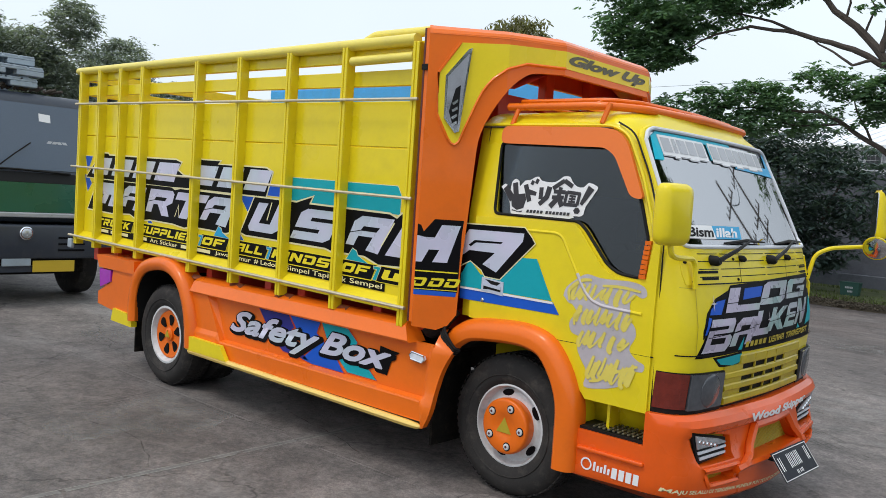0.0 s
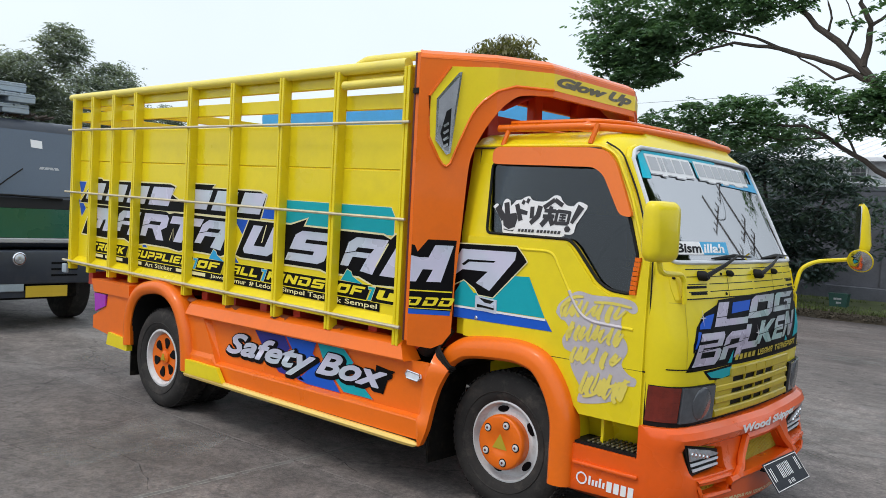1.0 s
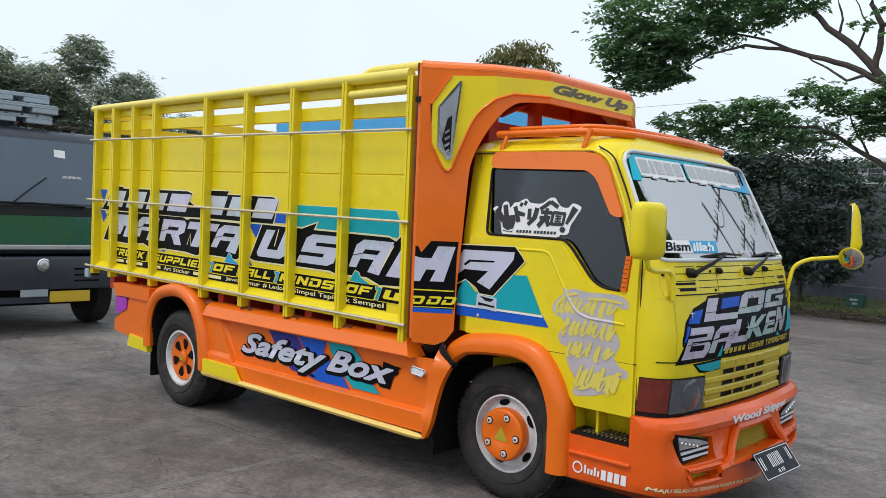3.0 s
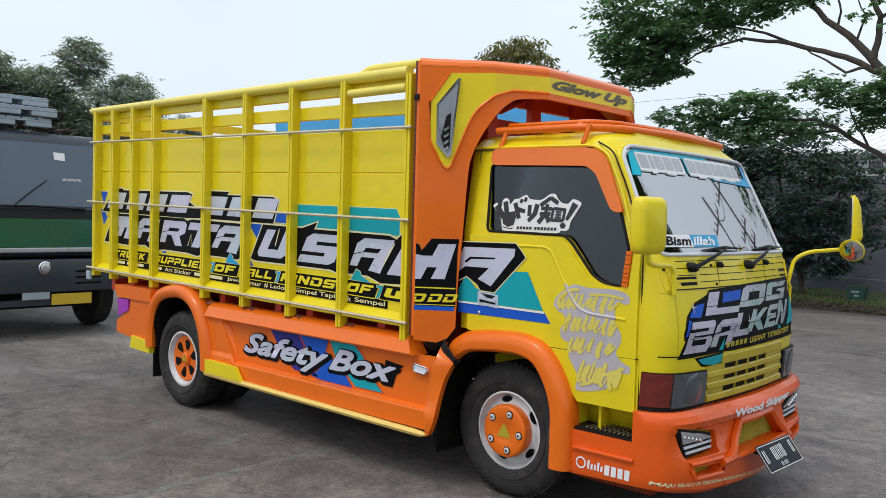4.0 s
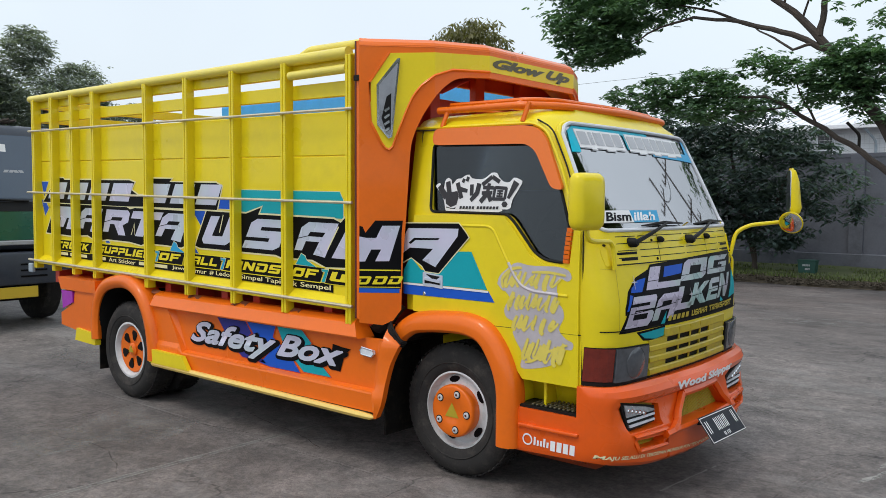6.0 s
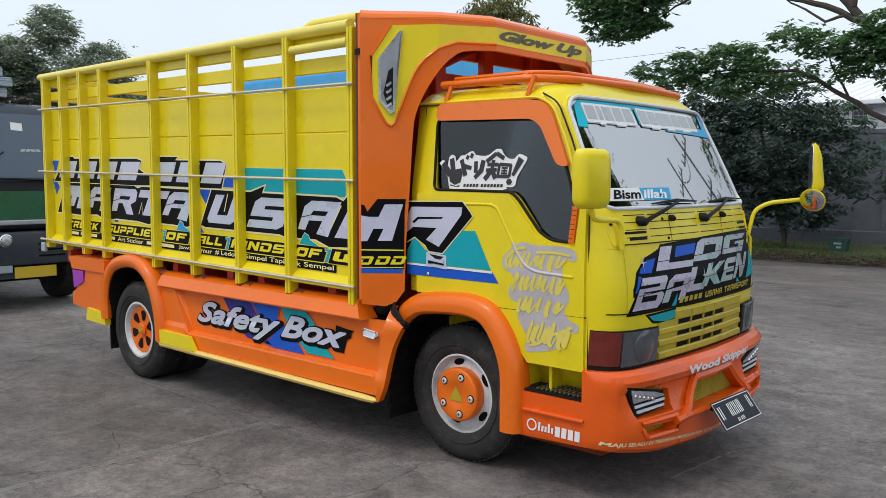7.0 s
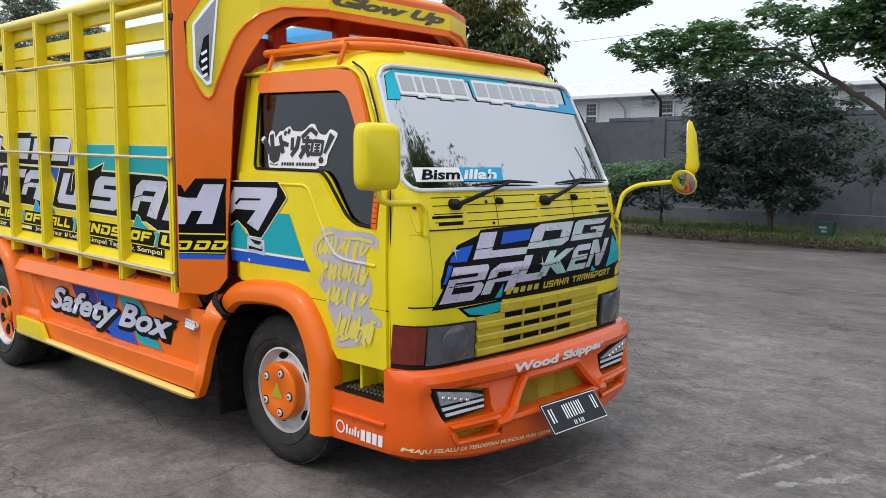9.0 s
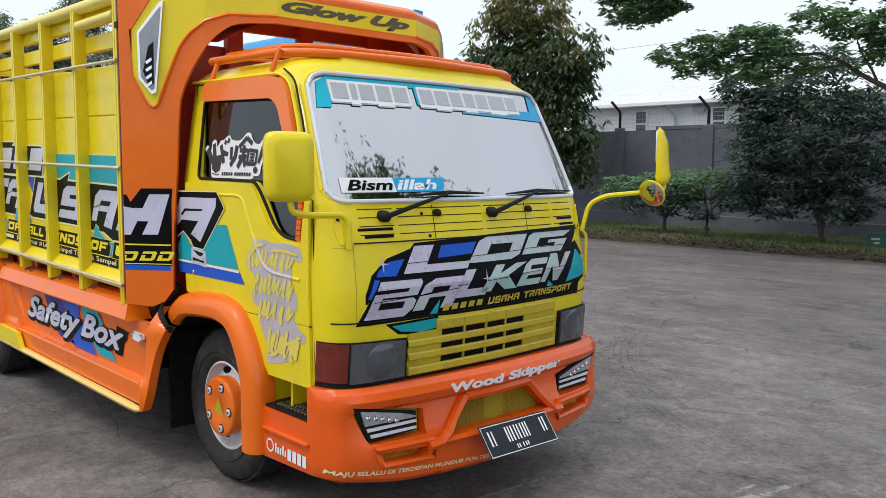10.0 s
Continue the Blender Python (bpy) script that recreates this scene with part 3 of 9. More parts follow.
WALL_Y = 18.0
wall = tagged(part("wall_back", set_back(boxes((-60, 45, WALL_Y, WALL_Y + 0.15, -0.4, 2.58)), WALL_UP), WALLPAINT), "dark grey painted boundary wall with stains", "wall", kind="structure")
bm = bmesh.new()
box(bm, -9.1, 45, WALL_Y - 0.012, WALL_Y + 0.162, 2.575, 2.68, 0.01)
part("coping", set_back(bm, WALL_UP), WALLPAINT, wall)
for x in [-21.3 + 2.76 * k for k in range(12)]:
    bm = bmesh.new()
    box(bm, x - 0.16, x + 0.16, WALL_Y - 0.07, WALL_Y + 0.01, -0.35, 2.66, 0.012)
    part("pilaster", set_back(bm, WALL_UP), WALLPAINT, wall)
bm = bmesh.new()
box(bm, -60, 45, WALL_Y - 0.16, WALL_Y + 0.01, -0.35, 0.30, 0.015)
part("wall_footing", set_back(bm, WALL_UP), WALLPAINT, wall)

# wire fence above the wall
fence = thing("wire_fence", "wire mesh fence on bent posts above the wall", "fence")
for x in [-21.46 + 2.78 * k for k in range(12)]:
    bm = bmesh.new()
    tube(bm, rounded([(x, WALL_Y + 0.08, 2.55), (x, WALL_Y + 0.08, 3.12), (x - 0.27, WALL_Y + 0.03, 3.42)], 0.08), 0.04, 6)
    part("post", set_back(bm, WALL_UP), CHASSIS, fence)
bm = bmesh.new()
for k in range(5):
    tube(bm, [(-24, WALL_Y + 0.08, 2.68 + k * 0.11), (12, WALL_Y + 0.08, 2.68 + k * 0.11)], 0.0035, 4)
for k in range(330):
    x = -24 + k * 0.11
    tube(bm, [(x, WALL_Y + 0.08, 2.6), (x, WALL_Y + 0.08, 3.13)], 0.0022, 3)
part("mesh_wire", set_back(bm, WALL_UP), WIRE, fence)


# ---- decorated truck ----
YC = 0.835                      # centre line of the truck
truck = thing("truck", "bright yellow and orange decorated timber truck with graphics, parked on concrete", "truck", loc=(-1.7, YC, GROUND))


def tpart(name, bm, mat, parent=None, label="", smooth=False):
    """A part in world coordinates under the truck or one of its parts."""
    ob = part(name, bm, mat, None, label, smooth)
    if parent is None:
        parent = truck
    ob.parent = parent
    base = Matrix.Translation(truck.location)
    ob.matrix_parent_inverse = base.inverted() if parent is truck else Matrix.Identity(4)
    return ob


BUMP_W, BUMP_X = [0, 0.3, 0.5, 0.65, 0.77, 0.82, 0.85, 0.87, 0.90], [1.115, 1.098, 1.078, 1.058, 1.025, 0.995, 0.96, 0.90, 0.80]


FARW = 1.05                     # the bumper reaches further out on its far side


def bump_w(y):
    return (y - YC) / FARW if y > YC else YC - y


def bump_lift(w, z):
    """The bumper's lower edge rises towards its corners."""
    return interp(w, [0.2, 0.54, 0.78, 0.87], [0, 0.020, 0.060, 0.078]) * min(1.0, max(0.0, (0.42 - z) / 0.185))


def bump_x(y, z):
    w = bump_w(y)
    p = sum(interp(w + d * min(1, w / 0.3) * 0.02, BUMP_W, BUMP_X) for d in (-1.5, -0.75, 0, 0.75, 1.5)) / 5
    form = interp(z, [0.2, 0.235, 0.3, 0.42, 0.45, 0.55, 0.57, 0.605, 0.635, 0.66], [-0.05, -0.012, 0, 0, -0.02, -0.042, -0.012, 0.004, -0.012, -0.05])
    return p + form * (interp(w, [0.70, 0.82], [1.0, 0.12]) if 0.29 < z < 0.62 else 1.0)


def on_bumper(y, z, lift):
    return (bump_x(y, z) + lift, y, z)


def tsticker(name, bm, place, lift, mat, parent=None, label="", cuts=(), thick=0.0):
    if place is on_front:
        cut_along(bm, 1, (0.80, 0.93, 1.05, 1.30, 1.385))
    if place is on_bumper:
        cut_along(bm, 1, (0.235, 0.3, 0.42, 0.45, 0.55, 0.57, 0.605, 0.635))
        cut_along(bm, 0, [YC + s * w for s in (-1, 1) for w in (0.3, 0.5, 0.65, 0.77, 0.82, 0.85)])
    ob = sticker(name, bm, place, lift, mat, None, label, cuts, thick)
    ob.parent = parent or truck
    ob.matrix_parent_inverse = Matrix.Translation(truck.location).inverted() if parent is None else Matrix.Identity(4)
    return ob


def cab_xf(z):
    return interp(z, [0.62, 0.93, 1.05, 1.30, 1.385, 1.40, 1.96, 2.02], [1.02, 1.04, 1.035, 0.985, 0.965, 0.96, 0.665, 0.60])


def cab_hw(z):
    return interp(z, [0.62, 0.93, 1.05, 1.30, 1.40, 1.483, 1.96, 2.005, 2.04], [0.83, 0.838, 0.842, 0.84, 0.836, 0.833, 0.76, 0.70, 0.60])


BOW_W, BOW_X = [0, 0.25, 0.5, 0.69, 0.76, 0.798, 0.825, 0.835, 0.9], [0, -0.006, -0.02, -0.042, -0.066, -0.095, -0.14, -0.185, -0.3]


def cab_x(y, z):
    return cab_xf(z) + interp(abs(y - YC), BOW_W, BOW_X)


def on_front(y, z, lift):
    return (cab_x(y, z) + lift, y, z)


def cab_side(z):
    return YC - cab_hw(z)


def on_side(x, z, lift):
    return (x, cab_side(z) - lift, z)


def on_pane(x, z, lift):
    """The flat plane of a side window's glass."""
    return (x, 0.004 + 0.098 * (z - 1.245) - lift, z)


def ring(z, inset=0.0, xr=-0.33):
    xf, hw = cab_xf(z) - inset, cab_hw(z) - inset
    s = hw / 0.835
    half = [(xf, 0), (xf - 0.006, 0.25), (xf - 0.02, 0.5), (xf - 0.042, 0.69 * s), (xf - 0.066, 0.76 * s), (xf - 0.095, 0.798 * s), (xf - 0.14, 0.825 * s), (xf - 0.185, hw)]
    xa = xf - 0.185
    xr += inset
    half += [(xa + (xr - xa) * t, hw) for t in (0.3, 0.6, 0.9)] + [(xr + 0.01, hw - 0.02), (xr, hw - 0.06), (xr, 0.3), (xr, 0)]
    pts = [(x, YC - w, z) for x, w in half] + [(x, YC + w, z) for x, w in half[-2:0:-1]]
    return pts


def loft(levels):
    b = bmesh.new()
    rings = [[b.verts.new(p) for p in lv] for lv in levels]
    k = len(rings[0])
    for a, c in zip(rings, rings[1:]):
        for j in range(k):
            b.faces.new((a[j], a[(j + 1) % k], c[(j + 1) % k], c[j]))
    b.faces.new(rings[0][::-1])
    b.faces.new(rings[-1])
    return b


def xz(y):
    return lambda a, b, c: (a, y + c, b)


def yz(x):
    return lambda a, b, c: (x + c, a, b)


SIDE_WINDOW = [(-0.135, 1.487), (-0.16, 1.86), (0.49, 1.845), (0.555, 1.80), (0.70, 1.60), (0.765, 1.42), (0.745, 1.245), (0.63, 1.255), (0.565, 1.29), (0.43, 1.445), (0.385, 1.48)]


def rounded_outline(pts, r, seg=4):
    """A closed outline of (a, b) with its corners rounded."""
    out = []
    k = len(pts)
    for i in range(k):
        a, b, c = Vector(pts[i - 1]), Vector(pts[i]), Vector(pts[(i + 1) % k])
        ra = min(r, (a - b).length * 0.42, (c - b).length * 0.42)
        p, q = b + (a - b).normalized() * ra, b + (c - b).normalized() * ra
        out += [tuple(p * (1 - t) ** 2 + b * 2 * t * (1 - t) + q * t * t) for t in (j / seg for j in range(seg + 1))]
    return out


SIDE_WINDOW = rounded_outline(SIDE_WINDOW, 0.03)
SCREEN_HALF = [(0.115, 1.405), (0.078, 1.415), (0.058, 1.445), (0.058, 1.48), (0.100, 1.85), (0.112, 1.892), (0.140, 1.928), (0.19, 1.945)]
SCREEN_HALF = smooth_path(SCREEN_HALF, 3)
SCREEN_EDGE = SCREEN_HALF + [(2 * YC - a, b) for a, b in SCREEN_HALF[::-1]]
ARCH = [(-0.5, 0.3), (-0.5, 0.92), (-0.15, 0.93), (0.24, 0.905), (0.42, 0.735), (0.5, 0.64), (0.845, 0.64), (0.845, 0.3)]

body = loft([ring(z) for z in (0.62, 0.80, 0.93, 1.05, 1.30, 1.385, 1.40, 1.483, 1.96, 2.005, 2.03)])
cavity = loft([ring(z, 0.05) for z in (0.97, 1.05, 1.30, 1.40, 1.483, 1.95)])
cab = tpart("cab", solid_cut(body, [cavity, prism(bmesh.new(), SIDE_WINDOW, xz(-0.4), 2.6), prism(bmesh.new(), SCREEN_EDGE, yz(0.42), 1.0),
                                    prism(bmesh.new(), ARCH, xz(-0.4), 0.75), prism(bmesh.new(), ARCH, xz(1.32), 0.75)]), YELLOW, None, "bright yellow cab with raked windscreen", True)

# side glass, seals, window visors and doors on both sides
for far in (False, True):
    def flip(p, far=far):
        return (p[0], 2 * YC - p[1], p[2]) if far else p
    place = lambda a, b, c: flip(on_side(a, b, c))
    tsticker("side_window", polygon([(0.2 + (a - 0.2) * 1.035, 1.55 + (b - 1.55) * 1.03) for a, b in SIDE_WINDOW]), lambda a, b, c: flip(on_pane(a, b, c)), -0.004, SIDEGLASS, None, "dark tinted side window", thick=0.004)
    tpart("window_seal", tube(bmesh.new(), [place(a, b, 0.0) for a, b in SIDE_WINDOW], 0.008, 6, True), PLASTIC, cab, smooth=True)
    visor = [(-0.15, 1.855), (0.48, 1.838), (0.54, 1.80), (0.655, 1.61), (0.725, 1.60), (0.60, 1.86), (0.54, 1.918), (0.46, 1.934), (-0.15, 1.945)]
    tsticker("window_visor", polygon(rounded_outline(visor, 0.045)), place, 0.005, ACRYLIC, None, "orange rain visor over the door window", thick=0.022)
    DOOR = [(-0.245, 0.925), (0.24, 0.905), (0.42, 0.735), (0.5, 0.64), (0.825, 0.64), (0.832, 1.40), (0.80, 1.42), (0.775, 1.23), (0.745, 1.222), (0.625, 1.235), (0.55, 1.272), (0.415, 1.43), (0.38, 1.465), (-0.245, 1.465)]
    bm = polygon(DOOR)
    cut_along(bm, 1, (1.05, 1.3, 1.4))
    door = tsticker("door", bm, place, 0.002, YELLOW, None, "yellow cab door", thick=0.012)
    # raised crease over the door skin
    crease = [(-0.2, 1.415), (0.27, 1.415), (0.31, 1.40), (0.455, 1.16), (0.50, 1.115), (0.56, 1.095), (0.77, 1.085)]
    tpart("door_crease", tube(bmesh.new(), rounded([place(a, b, 0.0115) for a, b in crease], 0.05), 0.0085, 8), YELLOW, door, smooth=True)
    for seam in ([(-0.252, 0.93), (-0.252, 1.94)], [(0.84, 0.65), (0.84, 1.41), (0.80, 1.43)], [(0.24, 0.895), (0.84, 0.90)]):
        tpart("door_seam", tube(bmesh.new(), [place(a, b, 0.012 if seam[0][1] == 0.895 else 0.001) for a, b in seam], 0.0035, 4), PLASTIC, door)
    slats = bmesh.new()
    for k in range(8):
        z = 1.245 + k * 0.022
        prism(slats, [(0.738 + 0.0025 * k, z), (0.77 + 0.002 * k, z), (0.77 + 0.002 * k, z + 0.019), (0.738 + 0.0025 * k, z + 0.019)], lambda a, b, c: place(a, b, c), 0.014)
    tpart("slatted_corner_vent", slats, ORANGE, None, "orange slatted vent at the door window's corner")
    # drip rail along the roof
    tpart("drip_rail", tube(bmesh.new(), rounded([place(a, b, 0.004) for a, b in ((-0.3, 1.955), (0.5, 1.945), (0.59, 1.90), (0.70, 1.70), (0.77, 1.52), (0.80, 1.42))], 0.06), 0.009, 6), YELLOW, cab, smooth=True)
    tpart("pillar_seam", tube(bmesh.new(), rounded([place(a, b, 0.003) for a, b in ((0.52, 1.962), (0.615, 1.915), (0.725, 1.715), (0.795, 1.535), (0.825, 1.42))], 0.06), 0.0045, 5), PLASTIC, cab, smooth=True)
    tpart("roof_seam", tube(bmesh.new(), [place(a, b, 0.006) for a, b in ((-0.3, 1.943), (0.5, 1.934))], 0.004, 4), BARK, cab, "dirty roof seam")
    # handle with a chrome surround
    bm = bmesh.new()
    frame_o, frame_i = [(-0.165, 1.078), (-0.022, 1.065), (-0.022, 1.137), (-0.165, 1.15)], [(-0.15, 1.09), (-0.036, 1.079), (-0.036, 1.125), (-0.15, 1.136)]
    handle = tsticker("door_handle", polygon(frame_o), place, 0.013, SILVER, door, "bright silver door handle", thick=0.008)
    bm.free()
    tsticker("handle_recess", polygon([(-0.142, 1.141), (-0.038, 1.131), (-0.062, 1.114), (-0.085, 1.110)]), place, 0.0225, PLASTIC, door)
    tsticker("handle_recess", polygon([(-0.150, 1.106), (-0.036, 1.094), (-0.036, 1.084), (-0.110, 1.090), (-0.150, 1.088)]), place, 0.0225, PLASTIC, door)
    tsticker("handle_lever", polygon([(-0.15, 1.108), (-0.036, 1.096), (-0.036, 1.112), (-0.15, 1.122)]), place, 0.022, SILVER, door, thick=0.007)
    bm = bmesh.new()
    lathe(bm, [(0.011, 0), (0.011, 0.006), (0.006, 0.009)], lambda u, v, a: place(-0.155 + u, 1.03 + v, 0.014 + a), 12)
    tpart("keyhole", bm, CHROME, door)

# windscreen
cuts = span(0.05, 1.62, 0.1)
windscreen = tsticker("windscreen", polygon(SCREEN_EDGE), on_front, -0.012, SCREEN, None, "raked windscreen reflecting the sky", cuts, 0.005)
for poly in windscreen.data.polygons:
    poly.use_smooth = True
windscreen.data.set_sharp_from_angle(angle=radians(30))
seal = []
for (a, b), (c, d) in zip(SCREEN_EDGE, SCREEN_EDGE[1:] + SCREEN_EDGE[:1]):
    k = max(1, int(abs(c - a) / 0.1))
    seal += [on_front(a + (c - a) * i / k, b + (d - b) * i / k, 0.002) for i in range(k)]
under_seal = [on_front(a + (c - a) * i / 6 + (-0.008 if a < YC else 0.008), b + (d - b) * i / 6, -0.016) for (a, b), (c, d) in zip(SCREEN_EDGE, SCREEN_EDGE[1:]) if abs(c - a) < 0.3 for i in range(6)]
half = len(under_seal) // 2
for run in (under_seal[:half], under_seal[half:]):
    tpart("screen_frame", tube(bmesh.new(), run, 0.016, 8), YELLOW, windscreen, "yellow frame under the windscreen seal", True)
tpart("windscreen_seal", tube(bmesh.new(), seal, 0.0105, 8, True), material("silver_grey_seal", (0.66, 0.68, 0.72), 0.4, metal=0.1), windscreen, "silver windscreen seal", True)
for col, pts in ((SCREENCYAN, [(0.118, 1.795), (0.185, 1.795), (0.212, 1.90), (0.95, 1.914), (0.97, 1.932), (0.2, 1.932), (0.145, 1.905)]), (SCREENCYAN, [(0.655, 1.83), (0.70, 1.83), (0.71, 1.915), (0.66, 1.915)]),
                 (SKYBLUE, [(0.93, 1.805), (1.575, 1.79), (1.562, 1.84), (1.53, 1.915), (1.49, 1.925), (1.47, 1.84), (0.95, 1.838)])):
    tsticker("sun_strip", polygon(pts), on_front, -0.002, col, windscreen, "bright blue sun strip", cuts=cuts)
# two names as plain bars, on white backings with a stepped lower edge
x = 0.205
for gap, widths in ((0.0, (0.085, 0.04, 0.085, 0.085, 0.09)), (0.06, (0.088, 0.09, 0.088, 0.08, 0.09, 0.125, 0.09))):
    x += gap
    ends, lower = [x], []
    for k, w in enumerate(widths):
        low = 1.822 - 0.008 * (k % 2)
        lower += [(x - 0.012, low), (x + w + 0.004, low)]
        tsticker("banner_bar", polygon(slanted(x, x + w - 0.008, 1.838, 1.906, 0.006)), on_front, 0.002, GREYVINYL, windscreen, cuts=cuts)
        x += w + 0.006
    tsticker("banner_block", polygon(lower + [(x + 0.004, 1.916), (ends[0] - 0.004, 1.918)]), on_front, 0.0, WHITE, windscreen, "white banner backing", cuts=cuts)
    tsticker("banner_shadow", polygon([(p, q - 0.006) for p, q in lower] + [(x + 0.010, 1.914), (ends[0] - 0.010, 1.916)]), on_front, -0.001, GREYVINYL, windscreen, cuts=cuts)
tsticker("screen_sticker", polygon([(0.11, 1.442), (0.37, 1.442), (0.37, 1.502), (0.115, 1.502)]), on_front, -0.002, WHITE, windscreen, cuts=cuts)
tsticker("screen_sticker", polygon([(0.37, 1.442), (0.63, 1.442), (0.655, 1.502), (0.37, 1.502)]), on_front, -0.002, SKYBLUE, windscreen, cuts=cuts)
tsticker("screen_sticker_lettering", lettering("Bism", 0.135, 0.36, 1.450, 1.494, 0.3, 0.03), on_front, -0.0005, BLACK, windscreen, cuts=cuts)
tsticker("screen_sticker_lettering", lettering("illah", 0.375, 0.60, 1.450, 1.494, 0.3, 0.03), on_front, -0.0005, WHITE, windscreen, cuts=cuts)

# front grooves, vents and lower lips
for z in (1.372, 1.338, 1.303, 1.268):
    tsticker("bonnet_groove", polygon([(0.07, z), (1.60, z), (1.60, z + 0.004), (0.07, z + 0.004)]), on_front, 0.001, PLASTIC, cab, cuts=cuts)
for z in (1.236, 0.918):
    tsticker("gap_or_crease_line", polygon([(0.10 if z > 1 else 0.02, z), (1.57 if z > 1 else 1.65, z), (1.57 if z > 1 else 1.65, z + 0.006), (0.10 if z > 1 else 0.02, z + 0.006)]), on_front, 0.008, PLASTIC, cab, cuts=span(0.01, 1.66, 0.012))
for y0, y1, z in ((0.14, 0.31, 1.286), (0.17, 0.31, 1.256), (1.38, 1.52, 1.29), (1.40, 1.53, 1.262)):
    tsticker("vent_slot", polygon([(y0, z), (y1, z), (y1, z + 0.012), (y0, z + 0.012)]), on_front, 0.0015, BLACK, cab, cuts=cuts)
for y in (0.53, 1.13):
    tsticker("gap_or_crease_line", polygon([(y, 1.24), (y + 0.004, 1.24), (y + 0.004, 1.385), (y, 1.385)]), on_front, 0.001, PLASTIC, cab)
for y, z in ((0.47, 1.35), (0.5, 1.255), (1.17, 1.355)):
    bm = bmesh.new()
    lathe(bm, [(0.007, 0), (0.007, 0.005), (0.003, 0.008)], lambda u, v, a: on_front(y + u, z + v, a), 8)
    tpart("screw", bm, PLASTIC, cab)
# wipers and washer nozzles
for y0, y1, ye in ((0.265, 0.62, 0.86), (0.88, 1.23, 1.56)):
    bm = bmesh.new()
    lathe(bm, [(0.024, 0), (0.024, 0.03), (0.014, 0.045)], lambda u, v, a: on_front(y0 + u, 1.345 + v, a), 14)
    wiper = tpart("wiper", bm, PLASTIC, None, "black windscreen wiper", True)
    tpart("wiper_arm", tube(bmesh.new(), [on_front(y0, 1.345, 0.035), on_front((y0 + y1) / 2, 1.395, 0.045), on_front(y1, 1.435, 0.04)], [0.012, 0.009, 0.006], 6), PLASTIC, wiper)
    tpart("wiper_blade", tube(bmesh.new(), [on_front(y1 - 0.22, 1.424, 0.012), on_front(y1 + 0.02, 1.438, 0.022), on_front(ye, 1.43, 0.012)], [0.004, 0.010, 0.004], 6), PLASTIC, wiper)
for y in (0.55, 1.15):
    bm = bmesh.new()
    lathe(bm, [(0.016, 0), (0.016, 0.02), (0.006, 0.03)], lambda u, v, a: on_front(y + u, 1.352 + v, a), 10)
    tpart("washer_nozzle", bm, PLASTIC, cab)

# bonnet graphics
fine = sorted(span(0.1, 1.64, 0.07) + [YC - 0.69, YC - 0.76, YC - 0.798, YC + 0.69, YC + 0.76])
tsticker("bonnet_graphic_shadow", polygon([(0.10, 0.906), (0.212, 1.092), (0.302, 1.092), (0.378, 1.20), (0.408, 1.228), (0.84, 1.244), (1.15, 1.252), (1.565, 1.258), (1.49, 1.17), (1.525, 1.18), (1.632, 1.06), (1.622, 0.998), (1.52, 0.965), (1.51, 0.91), (0.60, 0.908), (0.48, 0.912)]), on_front, 0.002, BLACK, cab, "black backing of the bonnet graphic", fine)
tsticker("bonnet_graphic_shadow", polygon([(0.092, 1.008), (0.15, 0.992), (0.22, 1.08), (0.303, 1.091), (0.384, 1.206), (0.262, 1.172), (0.18, 1.108), (0.137, 1.02)]), on_front, 0.0012, BLACK, cab, cuts=fine)
for col, pts in ((BLUE, [(0.152, 1.012), (0.168, 1.012), (0.215, 1.085), (0.19, 1.09)]), (BLUE, [(0.20, 1.10), (0.296, 1.098), (0.346, 1.166), (0.268, 1.158), (0.212, 1.122)]), (BLUE, [(0.553, 1.211), (0.764, 1.216), (0.728, 1.166), (0.524, 1.158)]),
                 (CYAN, [(1.512, 1.138), (1.618, 1.058), (1.608, 1.004), (1.40, 0.978)]), (CYAN, [(0.50, 0.918), (0.455, 0.92), (0.52, 0.985)]), (CYAN, [(1.235, 0.972), (1.29, 0.972), (1.25, 1.0)])):
    tsticker("bonnet_graphic_fill", polygon(pts), on_front, 0.0035, col, cab, cuts=fine)
for col, lift, pts in ((BLACK, 0.0012, [(0.235, 0.903), (0.51, 0.912), (0.51, 0.852), (0.42, 0.842), (0.30, 0.855)]), (CYAN, 0.0025, [(0.265, 0.893), (0.51, 0.903), (0.51, 0.862), (0.42, 0.852), (0.31, 0.866)])):
    tsticker("bonnet_graphic_fill", polygon(pts), on_front, lift, col, cab, cuts=fine)
GLYPHS = {}
GLYPHS["L"] = [(0, 0), (1, 0), (1, 0.28), (0.3, 0.28), (0.3, 1), (0, 1)]
GLYPHS["O"] = [(0.12, 0), (0.85, 0), (1, 0.18), (1, 1), (0.12, 1), (0, 0.85), (0, 0.02), (0.28, 0.3), (0.28, 0.68), (0.74, 0.68), (0.74, 0.3), (0.28, 0.29), (0, 0.01)]
GLYPHS["G"] = [(0, 0), (1, 0), (1, 0.58), (0.52, 0.58), (0.52, 0.44), (0.72, 0.44), (0.72, 0.3), (0.28, 0.3), (0.28, 0.7), (0.86, 0.7), (1, 0.96), (0.1, 1), (0, 0.85)]
GLYPHS["B"] = [(0, 0), (0.86, 0), (1, 0.2), (1, 0.42), (0.9, 0.5), (0.22, 0.5), (0.22, 0.42), (0.74, 0.42), (0.74, 0.24), (0.2, 0.24), (0.2, 0.55), (0.98, 0.56), (1, 0.9), (0.94, 1), (0, 1), (0, 0.76), (0.72, 0.78), (0.72, 0.68), (0, 0.66)]
